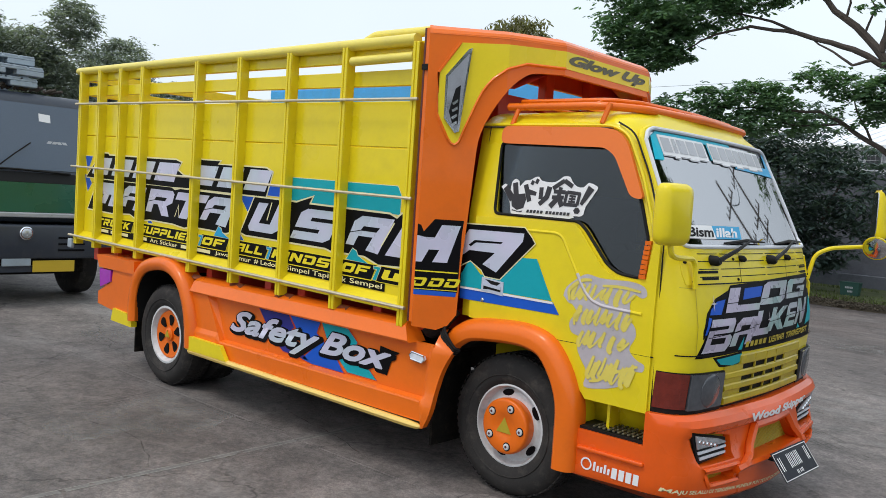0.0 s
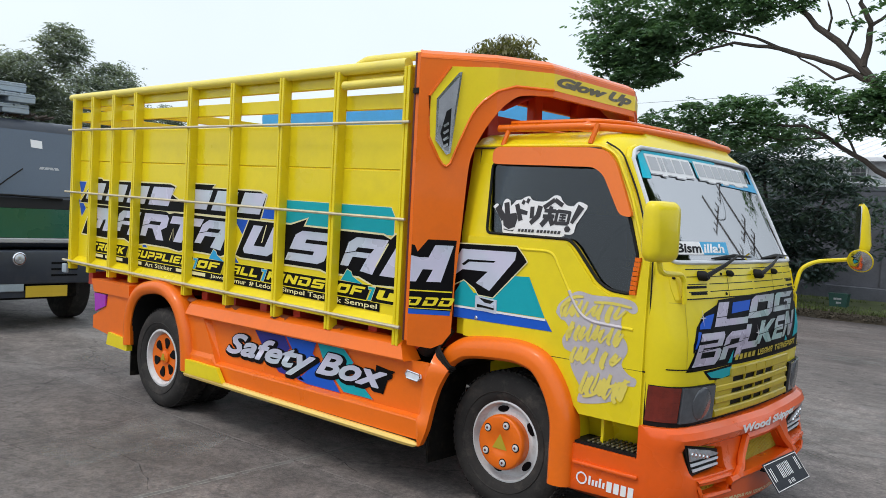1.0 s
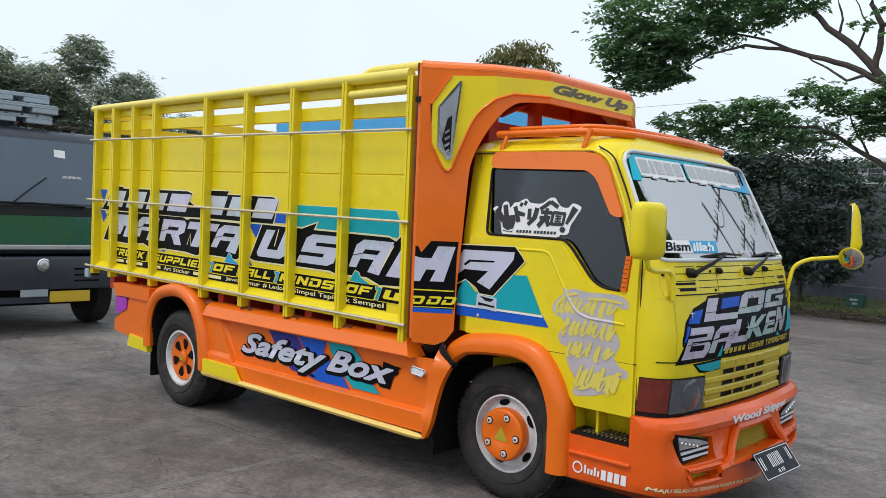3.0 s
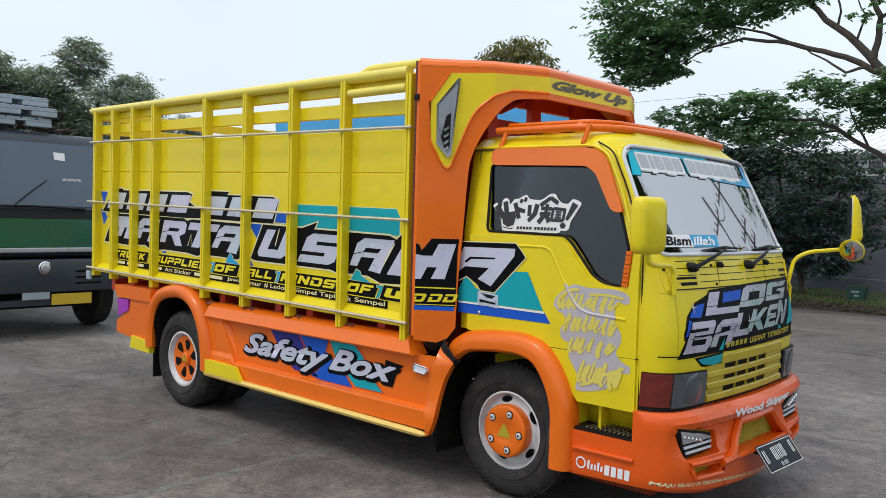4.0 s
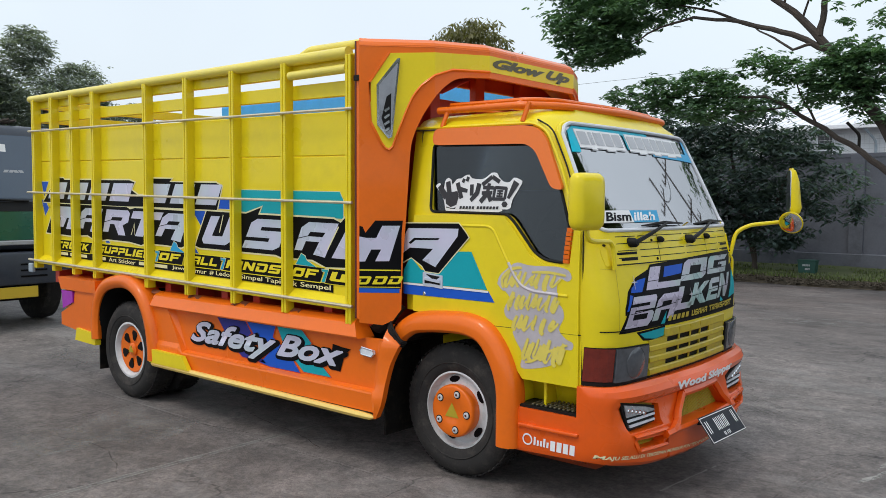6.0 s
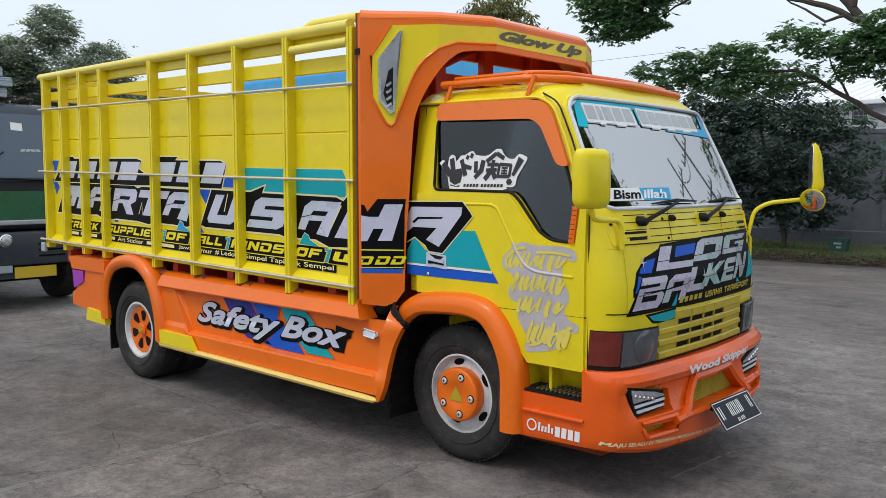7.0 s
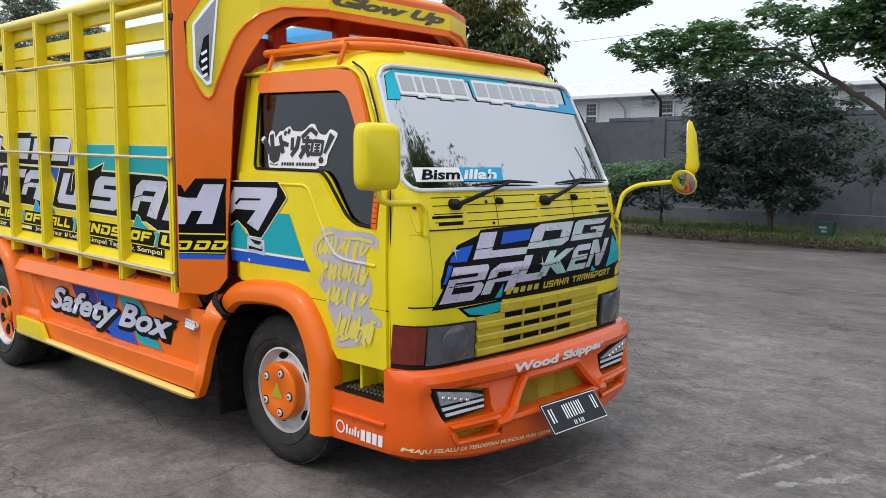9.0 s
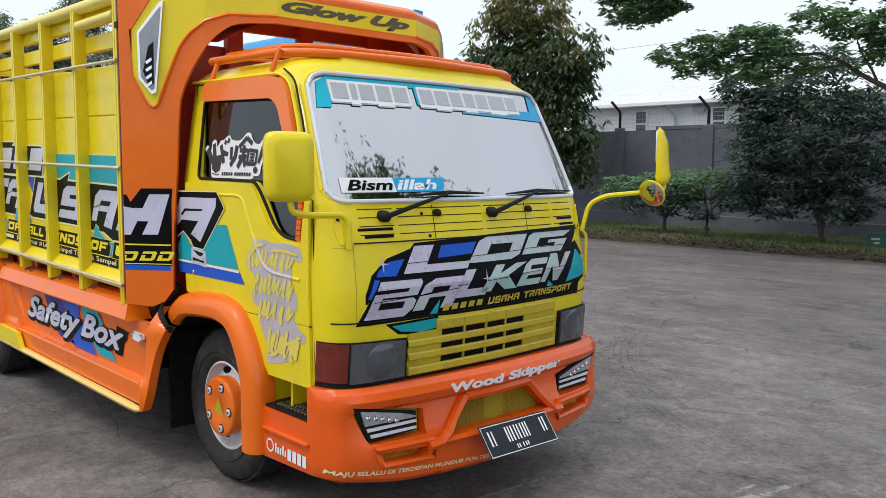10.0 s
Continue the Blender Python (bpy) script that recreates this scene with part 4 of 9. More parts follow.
GLYPHS["A"] = [(0, 0), (0.28, 0), (0.28, 0.38), (0.7, 0.38), (0.7, 0), (1, 0), (1, 1), (0.22, 1), (0, 0.8), (0, 0.5), (0.26, 0.56), (0.26, 0.72), (0.7, 0.72), (0.7, 0.54), (0, 0.46)]
GLYPHS["K"] = [(0, 0), (0.28, 0), (0.28, 0.36), (0.66, 0), (1, 0), (0.56, 0.55), (1, 1), (0.66, 1), (0.28, 0.66), (0.28, 1), (0, 1)]
GLYPHS["E"] = [(0, 0), (1, 0), (1, 0.24), (0.3, 0.24), (0.3, 0.38), (0.92, 0.38), (0.92, 0.6), (0.3, 0.6), (0.3, 0.76), (1, 0.76), (1, 1), (0.18, 1), (0, 0.82)]
GLYPHS["T"] = [(0.34, 0), (0.64, 0), (0.64, 0.72), (1, 0.72), (1, 1), (0, 1), (0, 0.72), (0.34, 0.72)]
GLYPHS["R"] = [(0, 0), (0.28, 0), (0.28, 0.34), (0.42, 0.34), (0.7, 0), (1, 0), (0.76, 0.36), (1, 0.5), (1, 1), (0, 1), (0, 0.74), (0.72, 0.74), (0.72, 0.57), (0, 0.57)]
GLYPHS["U"] = [(0, 0.12), (0.1, 0), (0.9, 0), (1, 0.12), (1, 1), (0.72, 1), (0.72, 0.28), (0.28, 0.28), (0.28, 1), (0, 1)]
GLYPHS["C"] = [(0.1, 0), (1, 0), (1, 0.28), (0.28, 0.28), (0.28, 0.72), (1, 0.72), (1, 1), (0.1, 1), (0, 0.88), (0, 0.12)]
GLYPHS["S"] = [(0, 0), (0.9, 0), (1, 0.1), (1, 0.6), (0.28, 0.6), (0.28, 0.75), (1, 0.75), (1, 1), (0.1, 1), (0, 0.9), (0, 0.4), (0.72, 0.4), (0.72, 0.25), (0, 0.25)]
GLYPHS["P"] = [(0, 0), (0.28, 0), (0.28, 0.3), (0.9, 0.3), (1, 0.4), (1, 0.9), (0.9, 1), (0, 1), (0, 0.75), (0.72, 0.75), (0.72, 0.56), (0, 0.56)]
GLYPHS["I"] = [(0, 0), (1, 0), (1, 1), (0, 1)]
GLYPHS["F"] = [(0, 0), (0.28, 0), (0.28, 0.36), (0.85, 0.36), (0.85, 0.6), (0.28, 0.6), (0.28, 0.75), (1, 0.75), (1, 1), (0, 1)]
GLYPHS["D"] = [(0, 0), (0.85, 0), (1, 0.15), (1, 0.85), (0.85, 1), (0, 1), (0, 0.74), (0.72, 0.74), (0.72, 0.26), (0.28, 0.26), (0.28, 0.6), (0, 0.6)]
GLYPHS["W"] = [(0, 0.15), (0.08, 0), (0.92, 0), (1, 0.15), (1, 1), (0.78, 1), (0.78, 0.26), (0.61, 0.26), (0.61, 0.85), (0.39, 0.85), (0.39, 0.26), (0.22, 0.26), (0.22, 1), (0, 1)]
GLYPHS["H"] = [(0, 0), (0.28, 0), (0.28, 0.36), (0.72, 0.36), (0.72, 0), (1, 0), (1, 1), (0.72, 1), (0.72, 0.62), (0.28, 0.62), (0.28, 1), (0, 1)]
GLYPHS["N"] = [(0, 0), (0.28, 0), (0.28, 0.58), (0.72, 0), (1, 0), (1, 1), (0.72, 1), (0.72, 0.46), (0.3, 1), (0, 1)]
for ch, b0, b1, t0, t1, z0, z1 in (("L", 0.332, 0.69, 0.404, 0.765, 1.104, 1.216), ("O", 0.70, 1.03, 0.795, 1.12, 1.124, 1.234), ("G", 1.062, 1.375, 1.145, 1.50, 1.138, 1.238), ("B", 0.13, 0.352, 0.217, 0.436, 0.93, 1.079), ("A", 0.366, 0.58, 0.455, 0.671, 0.946, 1.074),
                                   ("L", 0.59, 0.785, 0.682, 0.885, 0.978, 1.096), ("K", 0.755, 1.0, 0.873, 1.09, 0.989, 1.104), ("E", 1.0, 1.168, 1.10, 1.262, 0.993, 1.113), ("N", 1.18, 1.32, 1.285, 1.465, 0.996, 1.128)):
    g = polygon([((b0 + (b1 - b0) * u) * (1 - v) + (t0 + (t1 - t0) * u) * v, z0 + (z1 - z0) * v) for u, v in GLYPHS[ch]])
    tsticker("bonnet_lettering", g, on_front, 0.005, SILVERGREEN, cab, "silver slanted block letter", fine)


def block_words(line, x0, x1, z0, z1, lean):
    """Each word of a line in slanted block letters, as one flat mesh a word, fitted from x0 to x1."""
    wide = lambda c: {"I": 0.34, " ": 0.55, "W": 1.35}.get(c, 1.0)
    gap = 0.17
    unit = (x1 - x0 - lean) / (sum(wide(c) + gap for c in line) - gap)
    out, x = [], x0
    for word in line.split(" "):
        bms = []
        for c in word:
            w = wide(c) * unit
            bms.append(polygon([(x + w * u + lean * v, z0 + (z1 - z0) * v) for u, v in GLYPHS[c]]))
            x += w + gap * unit
        x += (wide(" ") + gap) * unit
        out.append(merge(bms))
    return out


# thin dark cut lines across the letters
for a, b, c, d in ((0.36, 1.145, 0.62, 1.148), (0.66, 1.15, 1.06, 1.16), (1.09, 1.164, 1.42, 1.165), (0.18, 0.995, 0.62, 1.02), (0.62, 1.03, 1.05, 1.045), (1.05, 1.05, 1.40, 1.06)):
    tsticker("bonnet_cut_line", polygon([(a, b), (c, d), (c, d + 0.003), (a, b + 0.003)]), on_front, 0.0062, BLACK, cab, cuts=fine)
# a name as bars, then the rest of the line in block letters
for k in range(5):
    x = 0.528 + 0.05 * k
    tsticker("bonnet_small_bar", polygon(slanted(x, x + 0.034, 0.931 + 0.0006 * k, 0.957 + 0.0006 * k, 0.012)), on_front, 0.0055, OLIVE, cab, cuts=fine)
for b1 in block_words("USAHA TRANSPORT", 0.80, 1.45, 0.930, 0.961, 0.012):
    for v in b1.verts:
        v.co.y += 0.012 * (v.co.x - 0.75)
    tsticker("bonnet_small_lettering", b1, on_front, 0.0055, OLIVE, cab, "small yellow block word", cuts=fine)
for y, z in ((0.235, 1.15), (0.80, 1.05)):
    star = polygon([(y, z + 0.04), (y - 0.004, z + 0.004), (y - 0.03, z), (y - 0.004, z - 0.004), (y, z - 0.04), (y + 0.004, z - 0.004), (y + 0.03, z), (y + 0.004, z + 0.004)])
    tsticker("bonnet_star", star, on_front, 0.0085, PALE, cab)

# grille and headlamps
tsticker("grille_back", polygon([(0.50, 0.672), (1.10, 0.672), (1.10, 0.89), (0.50, 0.89)]), on_front, 0.002, BLACK, cab, cuts=fine)
for z0, z1, d, ya in ((0.848, 0.897, 0.016, 0.50), (0.790, 0.823, 0.017, 0.345), (0.734, 0.767, 0.018, 0.345), (0.672, 0.708, 0.019, 0.345)):
    bm = bmesh.new()
    rows = []
    for i in range(15):
        y = ya + (1.30 - ya) * i / 14
        x = cab_x(y, 0.8)
        rows.append([bm.verts.new(p) for p in ((x, y, z0), (x + d - 0.004, y, z0 + 0.002), (x + d, y, z0 + 0.007), (x + d - 0.002, y, z1 - 0.006), (x + d - 0.008, y, z1), (x, y, z1))])
    for a, b in zip(rows, rows[1:]):
        for j in range(6):
            bm.faces.new((a[j], a[(j + 1) % 6], b[(j + 1) % 6], b[j]))
    bm.faces.new(rows[0])
    bm.faces.new(rows[-1][::-1])
    tpart("grille_slat", bm, GRILLESHADED, None, "yellow grille slat")
tsticker("grille_panel", polygon([(0.345, 0.675), (0.528, 0.675), (0.528, 0.855), (0.345, 0.85)]), on_front, 0.0, GRILLESHADED, cab, thick=0.009, cuts=fine)
tsticker("grille_panel", polygon([(1.06, 0.675), (1.30, 0.675), (1.30, 0.89), (1.06, 0.89)]), on_front, 0.0, GRILLESHADED, cab, thick=0.009, cuts=fine)
for k in (0.655, 0.79, 0.92):
    tsticker("grille_rib", polygon([(k, 0.69), (k + 0.010, 0.69), (k + 0.010, 0.89), (k, 0.89)]), on_front, 0.004, OLIVE, cab, thick=0.008)
# soft corner crease's shade painted as a strip, corner seam, mirror's foot plate
tsticker("gap_or_crease_line", polygon([(0.099, 0.925), (0.1015, 0.925), (0.1155, 1.236), (0.113, 1.236)]), on_front, 0.0045, OLIVE, cab)
tsticker("gap_or_crease_line", polygon([(0.015, 1.222), (0.112, 1.219), (0.112, 1.2215), (0.015, 1.2245)]), on_front, 0.0045, OLIVE, cab, cuts=span(0.015, 0.112, 0.012))
for far in (False, True):
    foot = lambda a, b, c, far=far: on_front(2 * YC - a if far else a, b, c)
    tsticker("mirror_foot", polygon([(0.062, 1.235), (0.115, 1.235), (0.108, 1.27), (0.09, 1.35), (0.05, 1.36), (0.05, 1.29)]), foot, 0.001, YELLOW, cab, "yellow mirror foot plate", span(0.05, 0.115, 0.011), 0.008)
    for a, b in ((0.098, 1.25), (0.065, 1.335)):
        bm = bmesh.new()
        lathe(bm, [(0.006, 0), (0.006, 0.004), (0.0001, 0.006)], lambda u, v, c: foot(a + u, b + v, 0.009 + c), 8)
        tpart("foot_screw", bm, PLASTIC, cab)
for far in (False, True):
    def lamp_place(y, z, c, far=far):
        x = cab_x(y, z) + c
        return (x, 2 * YC - y if far else y, z - 0.012)
    fine2 = span(-0.005, 0.34, 0.02)
    hl = tsticker("headlamp", polygon([(0.0, 0.655), (0.337, 0.655), (0.337, 0.85), (0.0, 0.856)]), lamp_place, 0.002, PLASTIC, None, "rectangular headlamp with side indicator", fine2, 0.01)
    tsticker("indicator_lens", polygon([(-0.002, 0.69), (0.066, 0.69), (0.07, 0.85), (-0.002, 0.852)]), lamp_place, 0.008, AMBERLIT if far else AMBER, hl, "dark amber indicator lens", span(-0.002, 0.07, 0.01), 0.012)
    for k in range(6):
        z = 0.70 + k * 0.026
        tsticker("lens_rib", polygon([(-0.002, z), (0.066, z), (0.066, z + 0.004), (-0.002, z + 0.004)]), lamp_place, 0.0195, AMBERLIT if far else AMBER, hl, cuts=span(-0.002, 0.07, 0.01), thick=0.003)
    tsticker("headlamp_lens", polygon([(0.076, 0.685), (0.322, 0.688), (0.322, 0.845), (0.078, 0.85)]), lamp_place, 0.010, LENS, hl, "grey clear headlamp glass", fine2, 0.014)
    bm = bmesh.new()
    lathe(bm, [(0.075, 0.0), (0.07, 0.003), (0.0001, 0.006)], lambda u, v, a: lamp_place(0.215 + u, 0.768 + v, 0.0245 + a), 24)
    tpart("reflector", bm, LENS, hl, smooth=True)
    tpart("reflector_rim", tube(bmesh.new(), [lamp_place(0.215 + 0.076 * math.cos(q), 0.768 + 0.076 * math.sin(q), 0.024) for q in (2 * math.pi * i / 28 for i in range(28))], 0.002, 4, True), LENS, hl)
tsticker("black_valance", polygon([(0.0, 0.60), (1.67, 0.60), (1.67, 0.672), (0.0, 0.672)]), on_front, 0.001, PLASTIC, cab, cuts=span(0, 1.67, 0.03), thick=0.004)

# bumper
BW = [0, 0.15, 0.3, 0.4, 0.5, 0.58, 0.65, 0.71, 0.77, 0.80, 0.82, 0.84, 0.855, 0.865, 0.87]
levels = []
for z in (0.215, 0.235, 0.3, 0.42, 0.45, 0.55, 0.572, 0.605, 0.635, 0.655):
    ys = [YC - w for w in BW[::-1]] + [YC + w * FARW for w in BW[1:]]
    outer = [(bump_x(y, z), y, z + bump_lift(bump_w(y), z)) for y in ys]
    zs = z + 0.75 * bump_lift(0.87, z)
    off = interp(z, [0.2, 0.235, 0.655], [0.02, 0, 0])
    levels.append([(0.468, YC - 0.87 + off, zs)] + outer + [(0.468, YC + 0.87 * FARW - off, zs), (0.468, YC + 0.72, z), (0.86, YC + 0.72, z), (0.9, YC, z), (0.86, YC - 0.72, z), (0.468, YC - 0.72, z)])
pocket_fog = [(0.06, 0.588), (0.405, 0.528), (0.405, 0.425), (0.13, 0.425)]
pocket_low = [(0.175, 0.385), (0.425, 0.372), (0.40, 0.333), (0.19, 0.345)]
pocket_mid = [(0.65, 0.525), (1.03, 0.525), (1.18, 0.395), (0.49, 0.395)]


def pocket(pts, far, x0=0.93, deep=0.4):
    q = [(YC + (YC - a) * FARW if far else a, b) for a, b in pts]
    return prism(bmesh.new(), q, yz(x0), deep)


step_cut = boxes((0.46, 0.835, -0.1, 0.22, 0.50, 0.75))
step_cut2 = boxes((0.46, 0.835, 1.45, 1.85, 0.50, 0.75))
bumper = tpart("bumper", solid_cut(loft(levels), [pocket(pocket_fog, False), pocket(pocket_fog, True), pocket(pocket_low, False, 1.015), pocket(pocket_low, True, 1.015), pocket(pocket_mid, False, 1.03), step_cut, step_cut2]),
               BUMPERPAINT, None, "glossy orange custom front bumper", True)
bumper.data.set_sharp_from_angle(angle=radians(26))
# sharp crease lines and frames on the bumper
frame_pts = [(0.40, 0.376), (0.47, 0.382), (0.63, 0.545), (1.05, 0.545), (1.205, 0.382), (1.27, 0.376)]
bm = bmesh.new()
for (a, b), (c, d) in zip(frame_pts, frame_pts[1:]):
    tube(bm, [on_bumper(a + (c - a) * i / 4, b + (d - b) * i / 4, 0.012) for i in range(5)], 0.022, 6)
tpart("bumper_frame", bm, BUMPERPAINT, bumper, smooth=True)
bm = bmesh.new()
tube(bm, [on_bumper(0.47 + 0.735 * i / 8, 0.382, 0.01) for i in range(9)], 0.02, 6)
tpart("bumper_frame", bm, BUMPERPAINT, bumper, smooth=True)
for far in (False, True):
    m = lambda y, far=far: YC + (YC - y) * FARW if far else y
    lip_pts = [(0.425, 0.40), (0.15, 0.404), (0.165, 0.365), (0.185, 0.33), (0.43, 0.322), (0.455, 0.375)]
    lipped = []
    for (a, b), (c, d) in zip(lip_pts, lip_pts[1:] + lip_pts[:1]):
        k = max(1, int(abs(c - a) / 0.06))
        lipped += [on_bumper(m(a + (c - a) * i / k), b + (d - b) * i / k, 0.002) for i in range(k)]
    tpart("vent_lip", tube(bmesh.new(), lipped, 0.013, 6, True), BUMPERPAINT, bumper, smooth=True)
    pl = lambda y, z, c, m=m: (interp(y, [0.0, 0.1, 0.4], [0.992, 1.006, 1.032]) + c, m(y), z)
    back = tsticker("lamp_pocket", polygon([(0.055, 0.592), (0.40, 0.53), (0.40, 0.42), (0.12, 0.42)]), pl, -0.015, OLIVE, bumper)
    rim = tsticker("fog_lamp", polygon([(0.068, 0.582), (0.372, 0.522), (0.376, 0.440), (0.138, 0.43)]), pl, 0.0, PLASTIC, bumper, "slanted fog lamp with white light bars", thick=0.012)
    tsticker("fog_lens", polygon([(0.093, 0.568), (0.29, 0.529), (0.365, 0.506), (0.365, 0.499), (0.115, 0.503)]), pl, 0.014, FOGLENS, bumper, thick=0.006)
    for k, (z, y0) in enumerate(((0.481, 0.128), (0.453, 0.145))):
        tsticker("light_bar", polygon([(y0, z - 0.005), (0.37, z - 0.004), (0.37, z + 0.007), (y0 - 0.005, z + 0.009)]), pl, 0.014, LENSWHITE, bumper, thick=0.006)
    for k in range(5):
        y = 0.13 + k * 0.035
        bm = bmesh.new()
        lathe(bm, [(0.012, 0), (0.009, 0.005), (0.0001, 0.007)], lambda u, v, a: pl(y + u, 0.535 - k * 0.0085 + v, 0.02 + a), 8)
        tpart("reflector_cell", bm, CHROME, bumper)


def wire_net(y0, y1, z0, z1, x, step=0.017):
    b = bmesh.new()
    k = int((y1 - y0 + z1 - z0) / step)
    for i in range(k):
        c = y0 + i * step
        for s in (1, -1):
            a, d = ((c, z0), (c - (z1 - z0), z1)) if s > 0 else ((c - (z1 - z0), z0), (c, z1))
            (ya, za), (yb, zb) = a, d
            lo, hi = min(ya, yb), max(ya, yb)
            if hi < y0 or lo > y1:
                continue
            def clip(yq, zq, yr, zr):
                if yq < y0:
                    t = (y0 - yq) / (yr - yq); return (y0, zq + (zr - zq) * t)
                if yq > y1:
                    t = (y1 - yq) / (yr - yq); return (y1, zq + (zr - zq) * t)
                return (yq, zq)
            p, q = clip(ya, za, yb, zb), clip(yb, zb, ya, za)
            tube(b, [(x, *p), (x, *q)], 0.0022, 3)
    return b


tpart("grille_mesh", wire_net(0.49, 1.18, 0.39, 0.535, 1.038), OLIVE, bumper, "yellowish wire mesh in the bumper opening")
tpart("mesh_backing", boxes((1.02, 1.03, 0.46, 1.21, 0.375, 0.55)), CHASSIS, bumper)
tpart("grille_block", boxes((1.03, 1.036, 0.80, 0.92, 0.40, 0.53)), OLIVE, bumper)
for far in (False, True):
    a, b = (0.18, 0.425) if not far else (2 * YC - 0.425, 2 * YC - 0.18)
    tpart("grille_mesh", wire_net(a, b, 0.335, 0.385, 1.025), OLIVE, bumper)
bcuts = span(0.0, 1.67, 0.05)
lip = lambda y, z, c: (bump_x(y, 0.605) + c, y, z)
for w, ya, yb in (("Wood", 0.515, 0.835), ("Skipper", 0.865, 1.27)):
    tsticker("bumper_lettering", lettering(w, ya, yb, 0.583 if w == "Wood" else 0.573, 0.625, 0.1, 0.05), lip, 0.004, WHITE, bumper, "white lettering", bcuts)
on_slogan = lambda y, z, c: (bump_x(y, z) + c, y, z + interp(bump_w(y), [0.1, 0.54, 0.86], [0.0, 0.036, 0.070]))
tsticker("bumper_lettering", lettering("MAJU SELALU DI TERDEPAN MUNDUR PUN TETAP DI DEPAN", -0.022, 0.98, 0.240, 0.264, 0.1, 0.03), on_slogan, 0.004, CREAM, bumper, "small pale slogan", span(-0.02, 0.98, 0.03))
# side step, its trim and its sticker shapes
tpart("step_tread", boxes((0.47, 0.83, -0.02, 0.20, 0.50, 0.512)), PLASTIC, bumper, "black anti-slip step")
bm = bmesh.new()
for i in range(11):
    for j in range(5):
        x, y = 0.55 + i * 0.026, 0.0 + j * 0.042
        box(bm, x, x + 0.014, y, y + 0.03, 0.512, 0.522, 0.003, 1)
tpart("step_studs", bm, SMOKE, bumper)
bm = bmesh.new()
box(bm, 0.50, 0.85, -0.052, -0.03, 0.405, 0.425, 0.008)
tpart("step_ridge", bm, BUMPERPAINT, bumper, smooth=True)
bm = bmesh.new()
rows = [[bm.verts.new((x, y, z)) for x in (0.44, 0.62, 0.86)] for y, z in ((0.15, 0.50), (0.14, 0.58), (0.10, 0.64), (0.02, 0.66), (0.01, 0.70))]
for a, b in zip(rows, rows[1:]):
    for k in range(2):
        bm.faces.new((a[k], a[k + 1], b[k + 1], b[k]))
riser = tpart("step_riser", bm, YELLOW, None, "yellow step well behind the wheel arch", True)
riser.modifiers.new("thickness", 'SOLIDIFY').thickness = 0.008
tpart("step_side", boxes((0.466, 0.476, 0.005, 0.16, 0.505, 0.64)), YELLOW, riser, "yellow side of the step well")
tpart("step_gusset", boxes((0.60, 0.615, 0.04, 0.145, 0.51, 0.645)), YELLOW, riser)
side = lambda a, b, c: (a, -0.037 - c, b)
ringlogo = bmesh.new()
lathe(ringlogo, [(0.03, 0), (0.022, 0.0001), (0.022, 0.0002), (0.03, 0.0003)], lambda u, v, a: (0.555 + u, 0.345 + v, a), 20, caps=False)
tsticker("side_sticker_ring", ringlogo, side, 0.002, WHITE, bumper)
for bb in ([polygon(slanted(0.592 + k * 0.019, 0.604 + k * 0.019, 0.322 + 0.0, 0.35 if k % 3 else 0.365, 0.003)) for k in range(5)] + [polygon(slanted(0.69 + k * 0.037, 0.718 + k * 0.037, 0.312, 0.362, 0.003)) for k in range(4)]):
    tsticker("side_sticker_bar", bb, side, 0.002, WHITE, bumper)
# number plate: a tilted dark plate with bars in place of its characters
def plate_at(a, b, c):
    return (1.168 + 0.745 * (0.426 - b) + c, 0.615 + a, b)
plate = tsticker("number_plate", polygon([(0, 0.307), (0.44, 0.30), (0.44, 0.419), (0, 0.426)]), plate_at, 0.0, PLATE, None, "tilted dark number plate with white bars", thick=0.004)
edge = [(0.006, 0.312), (0.434, 0.305), (0.434, 0.414), (0.006, 0.421)]
tpart("plate_rim", tube(bmesh.new(), [plate_at(a, b, 0.005) for a, b in edge], 0.0024, 5, True), WHITE, plate)
for bb in ([polygon([(a, 0.348), (a + w, 0.347), (a + w, 0.402), (a, 0.403)]) for a, w in ((0.034, 0.010), (0.056, 0.008), (0.142, 0.009), (0.160, 0.008), (0.178, 0.009), (0.200, 0.008), (0.218, 0.009), (0.240, 0.008), (0.258, 0.009), (0.276, 0.008), (0.375, 0.008), (0.394, 0.009))] + [polygon([(a, 0.318), (a + 0.007, 0.318), (a + 0.007, 0.334), (a, 0.334)]) for a in (0.176, 0.19, 0.214, 0.232, 0.246)]):
    tsticker("plate_bar", bb, plate_at, 0.0055, WHITE, plate)
for y in (0.7, 0.95):
    tpart("plate_bracket", boxes((1.07, 1.16, y, y + 0.03, 0.37, 0.385)), CHASSIS, plate)

# front wheel arches
ARC = [(-0.300, 0.792), (-0.265, 0.822), (-0.17, 0.866), (0.07, 0.888), (0.20, 0.880), (0.295, 0.84), (0.38, 0.725), (0.425, 0.59), (0.43, 0.44), (0.43, 0.285)]


def sweep(path, section, flip=False):
    """Section of (outward, y) carried along a path of (x, z)."""
    b = bmesh.new()
    rows = []
    for i, (x, z) in enumerate(path):
        a, c = path[max(i - 1, 0)], path[min(i + 1, len(path) - 1)]
        d = Vector((c[0] - a[0], c[1] - a[1])).normalized()
        n = Vector((-d.y, d.x))
        rows.append([b.verts.new((x + n.x * o, (2 * YC - y) if flip else y, z + n.y * o)) for o, y in section])
    for a, c in zip(rows, rows[1:]):
        for j in range(len(section)):
            k = (j + 1) % len(section)
            b.faces.new((a[j], a[k], c[k], c[j]))
    b.faces.new(rows[0])
    b.faces.new(rows[-1][::-1])
    return b


